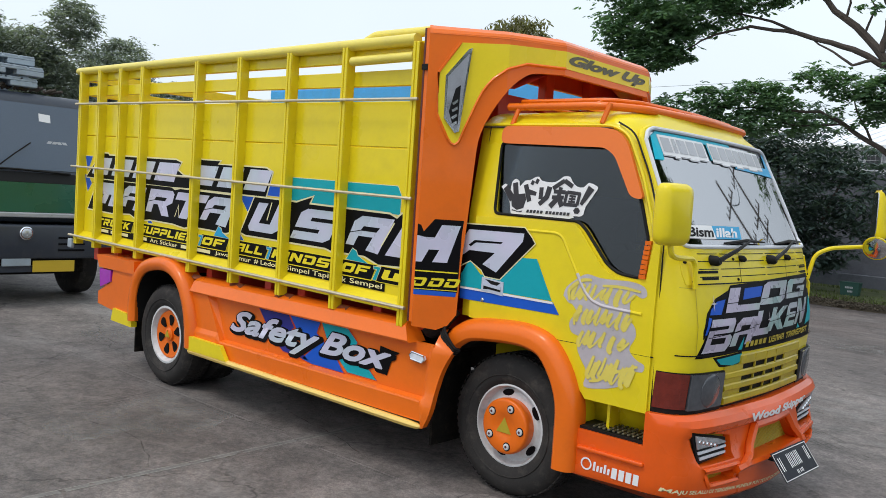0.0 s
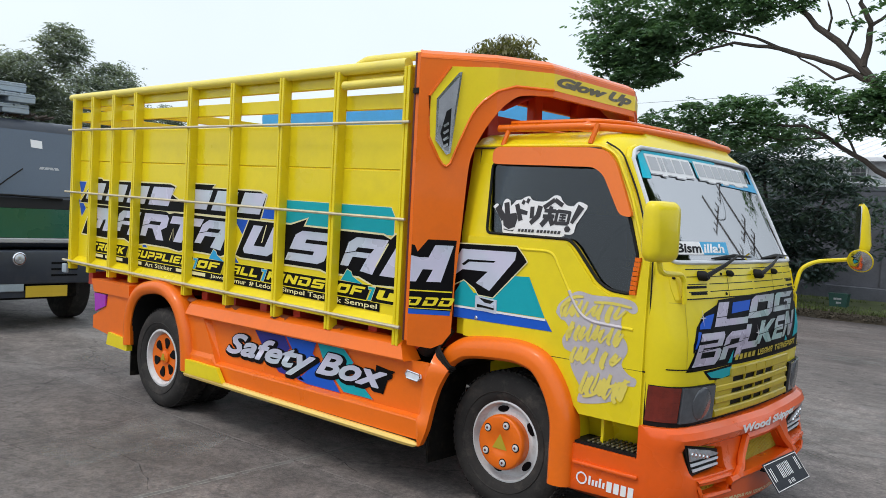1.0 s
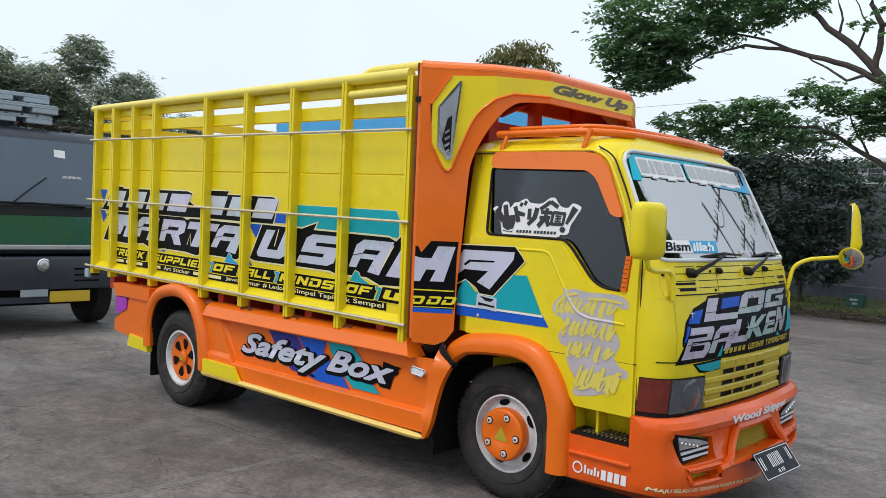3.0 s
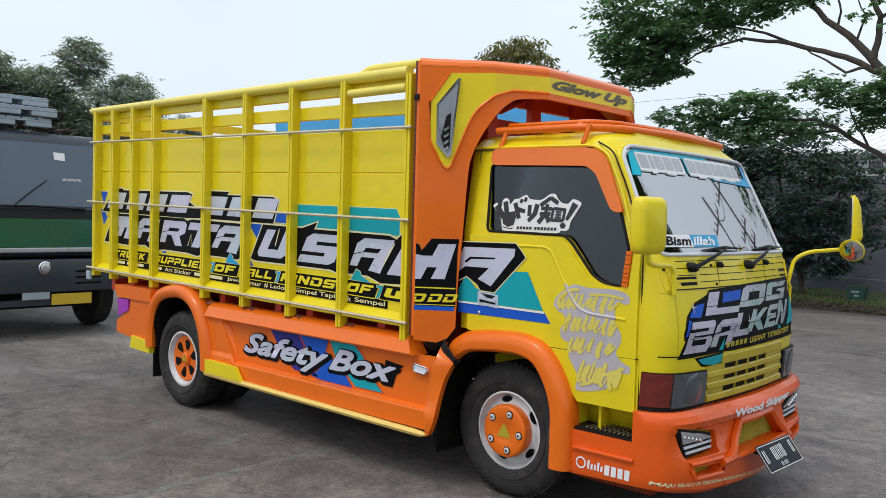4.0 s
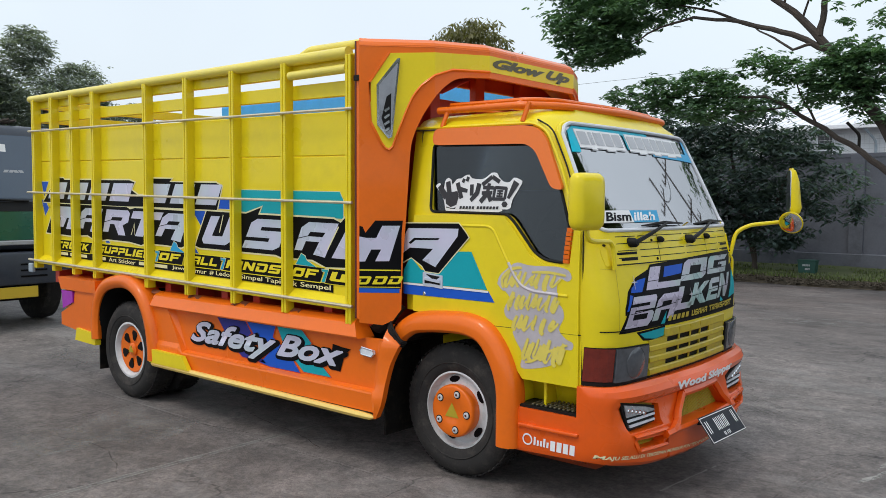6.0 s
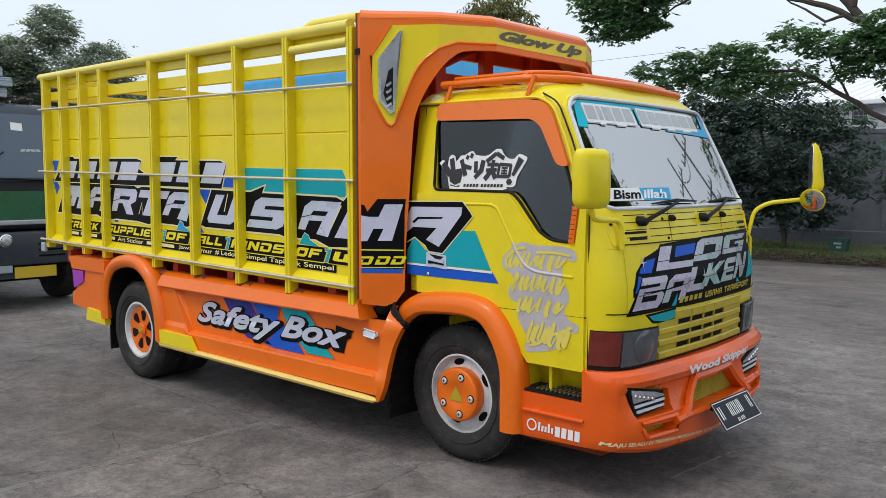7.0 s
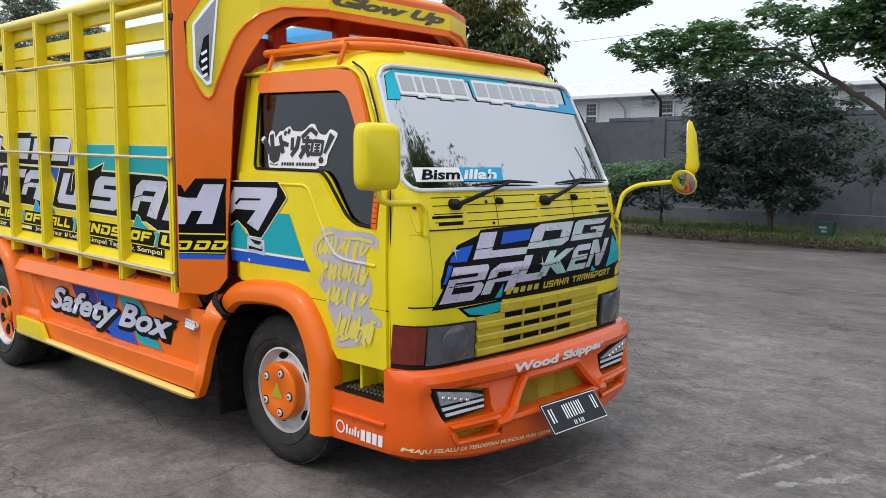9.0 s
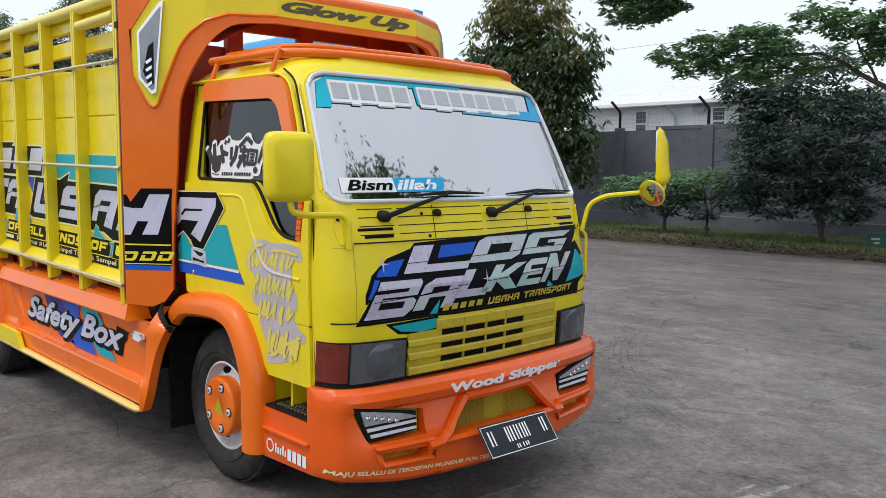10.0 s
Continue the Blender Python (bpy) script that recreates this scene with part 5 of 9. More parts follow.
SECTION = [(0.062, 0.03), (0.064, -0.03), (0.056, -0.06), (0.036, -0.08), (0.0, -0.09), (-0.036, -0.086), (-0.05, -0.072), (-0.054, -0.055), (-0.045, -0.03)]
for far in (False, True):
    tpart("wheel_arch", sweep(smooth_path(ARC), SECTION, far), ORANGE, None, "rounded orange wheel arch flare", True)
    yy = lambda y, far=far: 2 * YC - y if far else y
    # dark liner inside the arch and mud flap behind the wheel
    bm = bmesh.new()
    rows = [[bm.verts.new((x - 0.045 * x / 0.47, yy(y), z - 0.052 * max(0, (z - 0.3) / 0.6))) for y in (-0.05, 0.45)] for x, z in smooth_path(ARC)]
    for a, b in zip(rows, rows[1:]):
        bm.faces.new((a[0], a[1], b[1], b[0]))
    tpart("arch_liner", bm, PLASTIC, None, smooth=True)
    bm = bmesh.new()
    y0, y1 = sorted((yy(-0.02), yy(0.29)))
    box(bm, -0.47, -0.455, y0, y1, 0.17, 0.68, 0.004)
    tpart("mud_flap", bm, CHASSIS, None, "black rubber mud flap")
    ribs = [tube(bmesh.new(), [(-0.352 + d, yy(-0.06), 0.868 + d), (-0.345 + d, yy(-0.105), 0.848 + d), (-0.318 + d, yy(-0.124), 0.822 + d), (-0.275 + d, yy(-0.130), 0.782 + d), (-0.243 + d, yy(-0.127), 0.752 + d), (-0.232 + d, yy(-0.10), 0.742 + d)], 0.0085, 8) for d in (-0.011, 0, 0.011)]
    tpart("arch_strap", merge(ribs), PLASTIC, None, "ribbed black rubber joint strip over the arch", True)

# wheels
def wheel(x, y, out, rear, label):
    """out: +1 if the wheel's face looks to -y."""
    s = -out
    at = lambda u, v, a: (x + u, y + s * a, 0.392 + v)
    bm = bmesh.new()
    if rear:
        lathe(bm, [(0.205, -0.03), (0.215, 0.0), (0.215, 0.012), (0.20, 0.014), (0.188, -0.008), (0.18, -0.02), (0.176, -0.05), (0.05, -0.05)], at, 40, caps=False)
    else:
        lathe(bm, [(0.205, -0.03), (0.215, 0.0), (0.215, 0.012), (0.206, 0.015), (0.200, -0.002), (0.197, -0.024), (0.190, -0.034), (0.178, -0.030), (0.168, -0.020), (0.15, -0.016), (0.05, -0.016)], at, 44, caps=False)
    rim = tpart("wheel", bm, RIMWHITE, None, label, True)
    bm = bmesh.new()
    prof = [(0.20, -0.02), (0.215, 0.012), (0.25, 0.03), (0.30, 0.034), (0.335, 0.026), (0.355, 0.008), (0.366, -0.012), (0.371, -0.05), (0.371, -0.12), (0.366, -0.16), (0.345, -0.19), (0.28, -0.205), (0.215, -0.18)]
    lathe(bm, prof, at, 56, closed=True)
    tpart("tyre", bm, RUBBER, rim, "black tyre with worn tread", True)
    bm = bmesh.new()
    lathe(bm, [(0.262, 0.0315), (0.266, 0.0365), (0.27, 0.0325)], at, 48, caps=False)
    tpart("tyre_bead_line", bm, RUBBER, rim)
    bm = bmesh.new()
    for k in range(64):
        q = 2 * math.pi * k / 64
        for a0, a1, tw in ((-0.005, -0.04, 0.03), (-0.055, -0.085, -0.03), (-0.095, -0.125, 0.03), (-0.135, -0.165, -0.03)):
            pts = []
            for aa, qq in ((a0, q), (a1, q + tw), (a1, q + tw + 0.055), (a0, q + 0.055)):
                pts.append((aa, qq))
            lo = [bm.verts.new(at(0.366 * math.cos(qq), 0.366 * math.sin(qq), aa)) for aa, qq in pts]
            hi = [bm.verts.new(at(0.3735 * math.cos(qq), 0.3735 * math.sin(qq), aa)) for aa, qq in pts]
            bm.faces.new(hi)
            for j in range(4):
                bm.faces.new((lo[j], lo[(j + 1) % 4], hi[(j + 1) % 4], hi[j]))
    tpart("tread", bm, RUBBER, rim)
    if rear:
        bm = bmesh.new()
        lathe(bm, [(0.179, -0.026), (0.172, -0.014), (0.15, -0.016), (0.07, -0.026), (0.03, -0.026)], at, 40, caps=False)
        hub = tpart("hub_disc", bm, ORANGE, rim, "orange star hub disc", True)
        for k in range(6):
            q = 2 * math.pi * k / 6 + 0.3
            c, d = math.cos(q), math.sin(q)
            e, f = -d, c
            bm = bmesh.new()
            pts = [(0.072, -0.008), (0.126, -0.036), (0.146, -0.028), (0.153, 0), (0.146, 0.028), (0.126, 0.036), (0.072, 0.008)]
            prism(bm, pts, lambda a, b, h: at(c * a + e * b, d * a + f * b, -0.021 + h), 0.006)
            tpart("hub_opening", bm, BLACK, rim)
        bm = bmesh.new()
        lathe(bm, [(0.05, -0.07), (0.05, -0.012), (0.035, -0.004), (0.0001, -0.002)], at, 20)
        tpart("axle_cap", bm, ORANGE, rim, "orange axle cap", True)
        bm = bmesh.new()
        prism(bm, [(0, 0.032), (-0.029, -0.019), (0.029, -0.019)], lambda a, b, h: at(a, b, -0.003 + h), 0.006)
        tpart("cap_emblem", bm, OLIVE, rim, "plain yellow emblem")
    else:
        for k in range(5):
            q = 2 * math.pi * k / 5 + 0.55
            bm = bmesh.new()
            c, d = math.cos(q), math.sin(q)
            pts = [(0.168 + 0.018 * math.cos(w), 0.036 * math.sin(w)) for w in (2 * math.pi * i / 10 for i in range(10))]
            prism(bm, pts, lambda a, b, h: at(c * a - d * b, d * a + c * b, -0.024 + h), 0.008)
            tpart("rim_slot", bm, BLACK, rim)
        bm = bmesh.new()
        lathe(bm, [(0.140, -0.016), (0.146, 0.026), (0.145, 0.042), (0.140, 0.050), (0.132, 0.053), (0.068, 0.055), (0.06, 0.050), (0.0001, 0.050)], at, 44)
        cap = tpart("hub_cap", bm, ORANGE, rim, "orange hub cover with bolts", True)
        for k in range(5):
            q = 2 * math.pi * k / 5 + 1.2
            bx, bz = 0.104 * math.cos(q), 0.104 * math.sin(q)
            bm = bmesh.new()
            lathe(bm, [(0.023, 0.050), (0.023, 0.0555), (0.0001, 0.0555)], lambda u, v, a: at(bx + u, bz + v, a), 16)
            tpart("bolt_hole", bm, PLASTIC, rim)
            bm = bmesh.new()
            lathe(bm, [(0.017, 0.050), (0.017, 0.060), (0.014, 0.062), (0.0001, 0.062)], lambda u, v, a: at(bx + u, bz + v, a), 14)
            tpart("wheel_bolt", bm, RIMWHITE, rim)
            bm = bmesh.new()
            lathe(bm, [(0.007, 0.061), (0.007, 0.064), (0.0001, 0.064)], lambda u, v, a: at(bx + u, bz + v, a), 6)
            tpart("bolt_head", bm, DARKRED, rim)
        bm = polygon([(0, 0.048), (-0.048, -0.033), (0.048, -0.033)])
        for v in bm.verts:
            v.co = Vector(at(v.co.x, v.co.y, 0.0525))
        tpart("hub_badge", bm, OLIVE, rim, "plain yellow triangular badge")
    return rim


FY, RY, RX = 0.05, -0.17, -3.03
wheel(0.03, FY, 1, False, "white steel front wheel with orange hub")
wheel(0.03, 2 * YC - FY, -1, False, "white steel front wheel with orange hub")
wheel(RX, RY, 1, True, "white rimmed rear wheel with orange disc")
wheel(RX, RY + 0.26, 1, True, "inner rear wheel of a pair")
wheel(RX, 2 * YC - RY, -1, True, "white rimmed rear wheel with orange disc")
wheel(RX, 2 * YC - RY - 0.26, -1, True, "inner rear wheel of a pair")

# chassis
for y in (0.46, 1.14):
    tpart("chassis_rail", boxes((-4.5, 0.6, y, y + 0.07, 0.55, 0.75), bevel=0.008), CHASSIS, None, "dark steel chassis rail")
for x in (-4.4, -3.6, -2.4, -1.6, -0.8, 0.3):
    tpart("cross_member", boxes((x, x + 0.08, 0.53, 1.14, 0.58, 0.7)), CHASSIS, None)
bm = bmesh.new()
tube(bm, [(RX, 0.1, 0.392), (RX, 1.57, 0.392)], 0.07, 12)
lathe(bm, [(0.0001, -0.17), (0.12, -0.15), (0.17, -0.05), (0.17, 0.05), (0.12, 0.15), (0.0001, 0.17)], lambda u, v, a: (RX + u, YC + a, 0.392 + v), 20)
tube(bm, [(0, 0.2, 0.39), (0, 0.5, 0.34), (0, 1.17, 0.34), (0, 1.47, 0.39)], 0.05, 10)
tube(bm, [(RX, YC, 0.42), (-0.3, YC, 0.5)], 0.045, 10)
tpart("axles", bm, CHASSIS, None, "dark axles and propeller shaft", True)
tpart("fuel_tank", boxes((-1.9, -0.95, 0.1, 0.44, 0.36, 0.70), bevel=0.04), CHASSIS, None, "dark steel fuel tank")
tpart("engine", boxes((-0.42, 0.5, 0.48, 1.2, 0.36, 0.9), bevel=0.05), CHASSIS, None, "dark engine under the cab")
tpart("battery_box", boxes((-1.6, -1.0, 1.25, 1.6, 0.36, 0.68), bevel=0.04), CHASSIS, None, "dark steel battery box")
for k in range(12):
    x = -4.4 + k * 0.35
    tpart("bed_bearer", boxes((x, x + 0.07, -0.1, 1.77, 0.82, 0.925)), RED, None, "dark red cross bearer under the bed")
for y in (0.42, 1.11):
    tpart("bed_beam", boxes((-4.5, -0.5, y, y + 0.14, 0.75, 0.82)), RED, None, "dark red long beam under the bed")

# cab interior
bm = bmesh.new()
box(bm, -0.26, 0.25, 0.12, 0.75, 1.0, 1.16, 0.04)
box(bm, -0.28, -0.12, 0.14, 0.73, 1.12, 1.62, 0.05)
box(bm, -0.26, 0.25, 0.92, 1.55, 1.0, 1.16, 0.04)
box(bm, -0.28, -0.12, 0.94, 1.53, 1.12, 1.62, 0.05)
tpart("seats", bm, SEATCLOTH, cab, "dark cloth seats", True)
bm = bmesh.new()
prism(bm, [(0.45, 1.0), (0.86, 1.0), (0.84, 1.33), (0.6, 1.36), (0.5, 1.25)], lambda a, b, c: (a, 0.08 + c, b), 1.51, 0.02)
tpart("dashboard", bm, PLASTIC, cab, "black dashboard")
bm = bmesh.new()
hubp = Vector((0.42, 0.42, 1.38))
ringpts = [hubp + Vector((0.07 * math.cos(q), 0.19 * math.sin(q), 0.18 * math.cos(q))) for q in (2 * math.pi * i / 28 for i in range(28))]
tube(bm, ringpts, 0.014, 6, True)
tube(bm, [hubp, hubp + Vector((0.15, 0, -0.2))], 0.02, 6)
tube(bm, [ringpts[7], hubp, ringpts[21]], 0.012, 6)
tpart("steering_wheel", bm, PLASTIC, cab, "black steering wheel", True)

# roof visor board: five-sided in plan
PLAN = [Vector((-0.454, -0.236)), Vector((-0.166, 0.071)), Vector((-0.016, 0.379)), Vector((-0.016, 1.291)), Vector((-0.166, 1.599)), Vector((-0.454, 1.906))]
LEN = [0.0]
for a, b in zip(PLAN, PLAN[1:]):
    LEN.append(LEN[-1] + (b - a).length)
TOTAL = LEN[-1]
NRM = [Vector(((b - a).y, -(b - a).x)).normalized() for a, b in zip(PLAN, PLAN[1:])]


def on_visor(s, z, lift):
    i = max(0, min(4, sum(1 for q in LEN[1:-1] if s > q + 1e-6)))
    p = PLAN[i] + (PLAN[i + 1] - PLAN[i]) * ((s - LEN[i]) / (LEN[i + 1] - LEN[i]))
    n = NRM[i]
    for j in (1, 2, 3, 4):
        if abs(s - LEN[j]) < 1e-4:
            m = NRM[j - 1] + NRM[j]
            n = m / (m.length ** 2) * 2
            p = PLAN[j]
    return (p.x + n.x * lift, p.y + n.y * lift, z)


folds = LEN[1:-1]
half = [(0, 0.86), (0.13, 0.845), (0.19, 0.87), (0.235, 0.93), (0.243, 1.2), (0.262, 1.456), (0.283, 1.80), (0.302, 1.904), (0.343, 2.0), (0.391, 2.08), (0.44, 2.145), (0.50, 2.20), (0.58, 2.24), (0.763, 2.252)]
half = half[:4] + smooth_path(half[4:], 3)
whole = half + [(TOTAL - s, z) for s, z in half[::-1]]
top = [(TOTAL, 2.405), (LEN[4], 2.41), (LEN[3], 2.41), (LEN[2], 2.41), (LEN[1], 2.41), (0, 2.405)]
visor_board = tsticker("roof_visor", polygon(whole + top), on_visor, -0.03, ORANGE, None, "orange and yellow roof visor wrapping over the cab", folds, 0.03)
inlay = [(0.165, 1.828), (0.143, 1.838), (0.12, 1.87), (0.062, 1.985), (0.058, 2.20), (0.165, 2.362), (LEN[1], 2.372), (LEN[2], 2.378), (LEN[3], 2.378), (LEN[4], 2.372), (TOTAL - 0.165, 2.362), (TOTAL - 0.058, 2.20), (TOTAL - 0.062, 1.985), (TOTAL - 0.12, 1.87), (TOTAL - 0.143, 1.838), (TOTAL - 0.165, 1.828)]
low = [(TOTAL - 0.185, 1.845), (TOTAL - 0.231, 1.966), (TOTAL - 0.294, 2.116), (TOTAL - 0.35, 2.19), (LEN[4], 2.245), (LEN[4] - 0.11, 2.283), (LEN[3], 2.286)]
low = smooth_path(low[:4], 3)[:-1] + low[3:]
low = low + [(TOTAL - s, z) for s, z in low[::-1]]
tsticker("visor_panel", polygon(inlay + low), on_visor, 0.001, YELLOW, None, "yellow visor panel", folds, 0.003)
for far in (False, True):
    edge = [(TOTAL - s if far else s, z) for s, z in ([(0.165, 2.362)] + inlay[4::-1] + [(0.165, 1.828)] + [(TOTAL - s, z) for s, z in low[:len(low) // 2]])]
    tpart("visor_lip", tube(bmesh.new(), [on_visor(s, z, 0.004) for s, z in edge], 0.0075, 5), ORANGE, visor_board, smooth=True)
    q = lambda s, far=far: TOTAL - s if far else s
    orn = tsticker("chrome_ornament", polygon([(q(a), b) for a, b in ((0.225, 2.335), (0.208, 2.33), (0.095, 2.185), (0.098, 1.965), (0.16, 1.89), (0.182, 1.90))]), on_visor, 0.005, CHROME, visor_board, "brushed steel shield ornament", thick=0.014)
    tsticker("ornament_face", polygon([(q(a), b) for a, b in ((0.213, 2.305), (0.205, 2.30), (0.107, 2.18), (0.11, 1.972), (0.158, 1.91), (0.172, 1.915))]), on_visor, 0.0195, BRUSHED, visor_board, thick=0.003)
    tsticker("ornament_slot", polygon([(q(a), b) for a, b in ((0.176, 2.14), (0.15, 2.12), (0.122, 2.0), (0.148, 1.925), (0.173, 1.94))]), on_visor, 0.0235, PLASTIC, visor_board)
    for k in range(4):
        z = 2.065 - k * 0.037
        tsticker("ornament_fin", polygon([(q(a), b) for a, b in ((0.165, z), (0.135, z - 0.02), (0.142, z - 0.032), (0.167, z - 0.014))]), on_visor, 0.0245, CHROME, visor_board, thick=0.004)
bm = bmesh.new()
rowa = [bm.verts.new(on_visor(s, 2.40, 0.002)) for s in LEN]
rowb = [bm.verts.new(on_visor(s, 2.425, -0.012)) for s in LEN]
rowc = [bm.verts.new(on_visor(s, 2.448, -0.05)) for s in LEN]
rowd = [bm.verts.new((-0.5, min(1.85, max(-0.18, v.co.y)), 2.455)) for v in rowc]
for r, t in ((rowa, rowb), (rowb, rowc), (rowc, rowd)):
    for i in range(5):
        bm.faces.new((r[i], r[i + 1], t[i + 1], t[i]))
tpart("visor_top", bm, ORANGE, visor_board, "orange visor cap")
bm = bmesh.new()
rowa = [bm.verts.new(on_visor(s, 2.285 if 0.5 < s < TOTAL - 0.5 else 2.15, -0.034)) for s in (0.44, LEN[1] + 0.06, LEN[2], LEN[3], LEN[4] - 0.06, TOTAL - 0.44)]
rowb = [bm.verts.new((-0.49, min(1.80, max(-0.13, v.co.y)), 2.40)) for v in rowa]
for i in range(5):
    bm.faces.new((rowa[i], rowa[i + 1], rowb[i + 1], rowb[i]))
tpart("visor_lining", bm, RED, visor_board)
tsticker("visor_lettering", lettering("Glow Up", LEN[2] + 0.02, LEN[3] - 0.05, 2.296, 2.370, 0.4, 0.06), on_visor, 0.006, SMOKE, visor_board, "dark slanted lettering")

# headboard of the bed
hb = tpart("headboard", boxes((-0.53, -0.49, -0.16, 1.83, 0.9, 2.18), (-0.53, -0.49, -0.16, 1.83, 2.275, 2.44), bevel=0.004), RED, None, "dark red headboard behind the cab")
for y in (-0.17, 0.34, 0.79, 1.28, 1.76):
    bm = bmesh.new()
    box(bm, -0.49, -0.43, y, y + 0.09, 0.9, 2.40, 0.008)
    tpart("headboard_post", bm, RED, hb)
tpart("gap_trim", boxes((-0.50, -0.488, -0.226, -0.20, 0.88, 2.43)), DARKRED, hb, "thin dark red edge strip")
tpart("headboard_edge", boxes((-0.488, -0.462, -0.224, -0.20, 0.88, 2.43)), ORANGE, hb, "orange edge of the headboard panel")

# cargo bed
PY, QY = -0.145, -0.208          # panel and post faces
mir = lambda y: 2 * YC - y
POSTS = [(-4.57, -4.515), (-4.235, -4.18), (-3.88, -3.825), (-3.53, -3.475), (-2.76, -2.705), (-2.235, -2.18), (-1.70, -1.645), (-1.175, -1.12), (-0.60, -0.545)]


def bed_rise(x, z):
    """The bed stands a little higher at its rear end."""
    return interp(z, [2.1, 2.4], [0.0177, 0.007]) * max(0.0, -0.54 - x)


def raised(bm):
    for v in bm.verts:
        v.co.z += bed_rise(v.co.x, v.co.z)
    return bm


for far in (False, True):
    f = mir if far else (lambda y: y)

    def fb(bm, x0, x1, y0, y1, z0, z1, bevel=0.004):
        a, b = sorted((f(y0), f(y1)))
        return box(bm, x0, x1, a, b, z0, z1, bevel)

    boards = [(0.98, 1.405), (1.41, 1.80), (1.806, 2.062), (2.148, 2.236), (2.288, 2.385)]
    first = None
    for z0, z1 in boards:
        b = tpart("side_board", raised(fb(bmesh.new(), -4.6, -0.55, PY, PY + 0.035, z0, z1)), YELLOW, None, "yellow painted bed side board")
        first = first or b
    # sloping sill below the boards
    bm = bmesh.new()
    prism(bm, [(PY + 0.02, 0.985), (PY - 0.002, 0.985), (QY + 0.01, 0.94), (QY + 0.01, 0.915), (PY + 0.02, 0.915)], lambda a, b, c: (-4.6 + c, f(a), b), 4.03)
    tpart("bed_sill", raised(bm), YELLOW, None, "sloping yellow bed sill")
    for i, (x0, x1) in enumerate(POSTS):
        bm = bmesh.new()
        zb = interp(x0, [-4.6, -0.6], [0.872, 0.835])
        zt = 2.37
        fb(bm, x0, x1 - 0.008, QY + 0.006, PY + 0.004, zb, zt, 0.004)
        fb(bm, x0, x0 + 0.019, QY, QY + 0.008, zb, zt, 0.003)
        fb(bm, x1 - 0.028, x1 - 0.008, QY, QY + 0.008, zb, zt, 0.003)
        tpart("bed_post", raised(bm), YELLOW, None, "yellow channel post")
    tpart("top_rail", raised(tube(bmesh.new(), [(-4.64, f(-0.175), 2.385), (-0.6, f(-0.175), 2.387)], 0.034, 12)), RAIL, None, "pale yellow top rail", True)
    tpart("raised_rail", tube(bmesh.new(), rounded([(-1.06, f(-0.12), 2.42), (-0.99, f(-0.12), 2.445), (-0.52, f(-0.12), 2.438)], 0.03), 0.027, 10), RAIL, None, "pale yellow raised front rail", True)
    tpart("front_rail", tube(bmesh.new(), [(-1.10, f(-0.19), 2.295), (-0.6, f(-0.19), 2.295)], 0.027, 10), RAIL, None, smooth=True)
    for z, xa, r in ((2.063, -4.60, 0.0085), (1.533, -4.64, 0.0085), (0.942, -4.64, 0.010)):
        tpart("tie_rod", raised(tube(bmesh.new(), [(xa, f(QY - 0.012), z), (-0.53, f(QY - 0.012), z)], r, 8)), STEEL, None, "thin galvanised tie rod", True)
        if not far:
            for x0, x1 in POSTS:
                tpart("rod_clip", raised(fb(bmesh.new(), x0 + 0.016, x1 - 0.022, QY - 0.012, QY, z - 0.010, z + 0.010, 0.002)), RAIL, None)
tpart("bed_floor", raised(boxes((-4.6, -0.5, -0.12, 1.79, 0.93, 0.975))), RED, None, "dark bed floor")
tg = tpart("tailgate", raised(boxes((-4.62, -4.58, -0.14, 1.81, 0.98, 2.062), (-4.62, -4.58, -0.14, 1.81, 2.148, 2.236), (-4.62, -4.58, -0.14, 1.81, 2.288, 2.385), bevel=0.004)), YELLOW, None, "yellow slatted tailgate")
tpart("side_marker", boxes((-4.66, -4.58, -0.222, -0.19, 0.90, 0.98), bevel=0.01), GREYPLASTIC, None, "small grey marker lamp")
tpart("hinge_block", boxes((-0.495, -0.455, -0.24, -0.225, 2.21, 2.24)), PLASTIC, hb)

# side graphics
on_panel = lambda a, b, c: (a, PY - c, b + bed_rise(a, b))
on_door = lambda a, b, c: (a, -0.021 - c, b)


def grown(pts, d):
    """A closed outline of (a, b) pushed outward by d."""
    k = len(pts)
    turn = sum(pts[i - 1][0] * pts[i][1] - pts[i][0] * pts[i - 1][1] for i in range(k))
    out = []
    for i in range(k):
        p, q, r = Vector(pts[i - 1]), Vector(pts[i]), Vector(pts[(i + 1) % k])
        u, w = (q - p).normalized(), (r - q).normalized()
        n, m = Vector((u.y, -u.x)), Vector((w.y, -w.x))
        b = (n + m) / max(0.35, 1 + n.dot(m))
        out.append(tuple(q + b * (d if turn > 0 else -d)))
    return out


def edged(name, pts, place, lift, mat, border, line=CREAM, label=""):
    """A flat patch with a thin border of another colour showing round it."""
    tsticker(name, polygon(grown(pts, border)), place, lift, line, None)
    tsticker(name, polygon(pts), place, lift + 0.0007, mat, None, label)


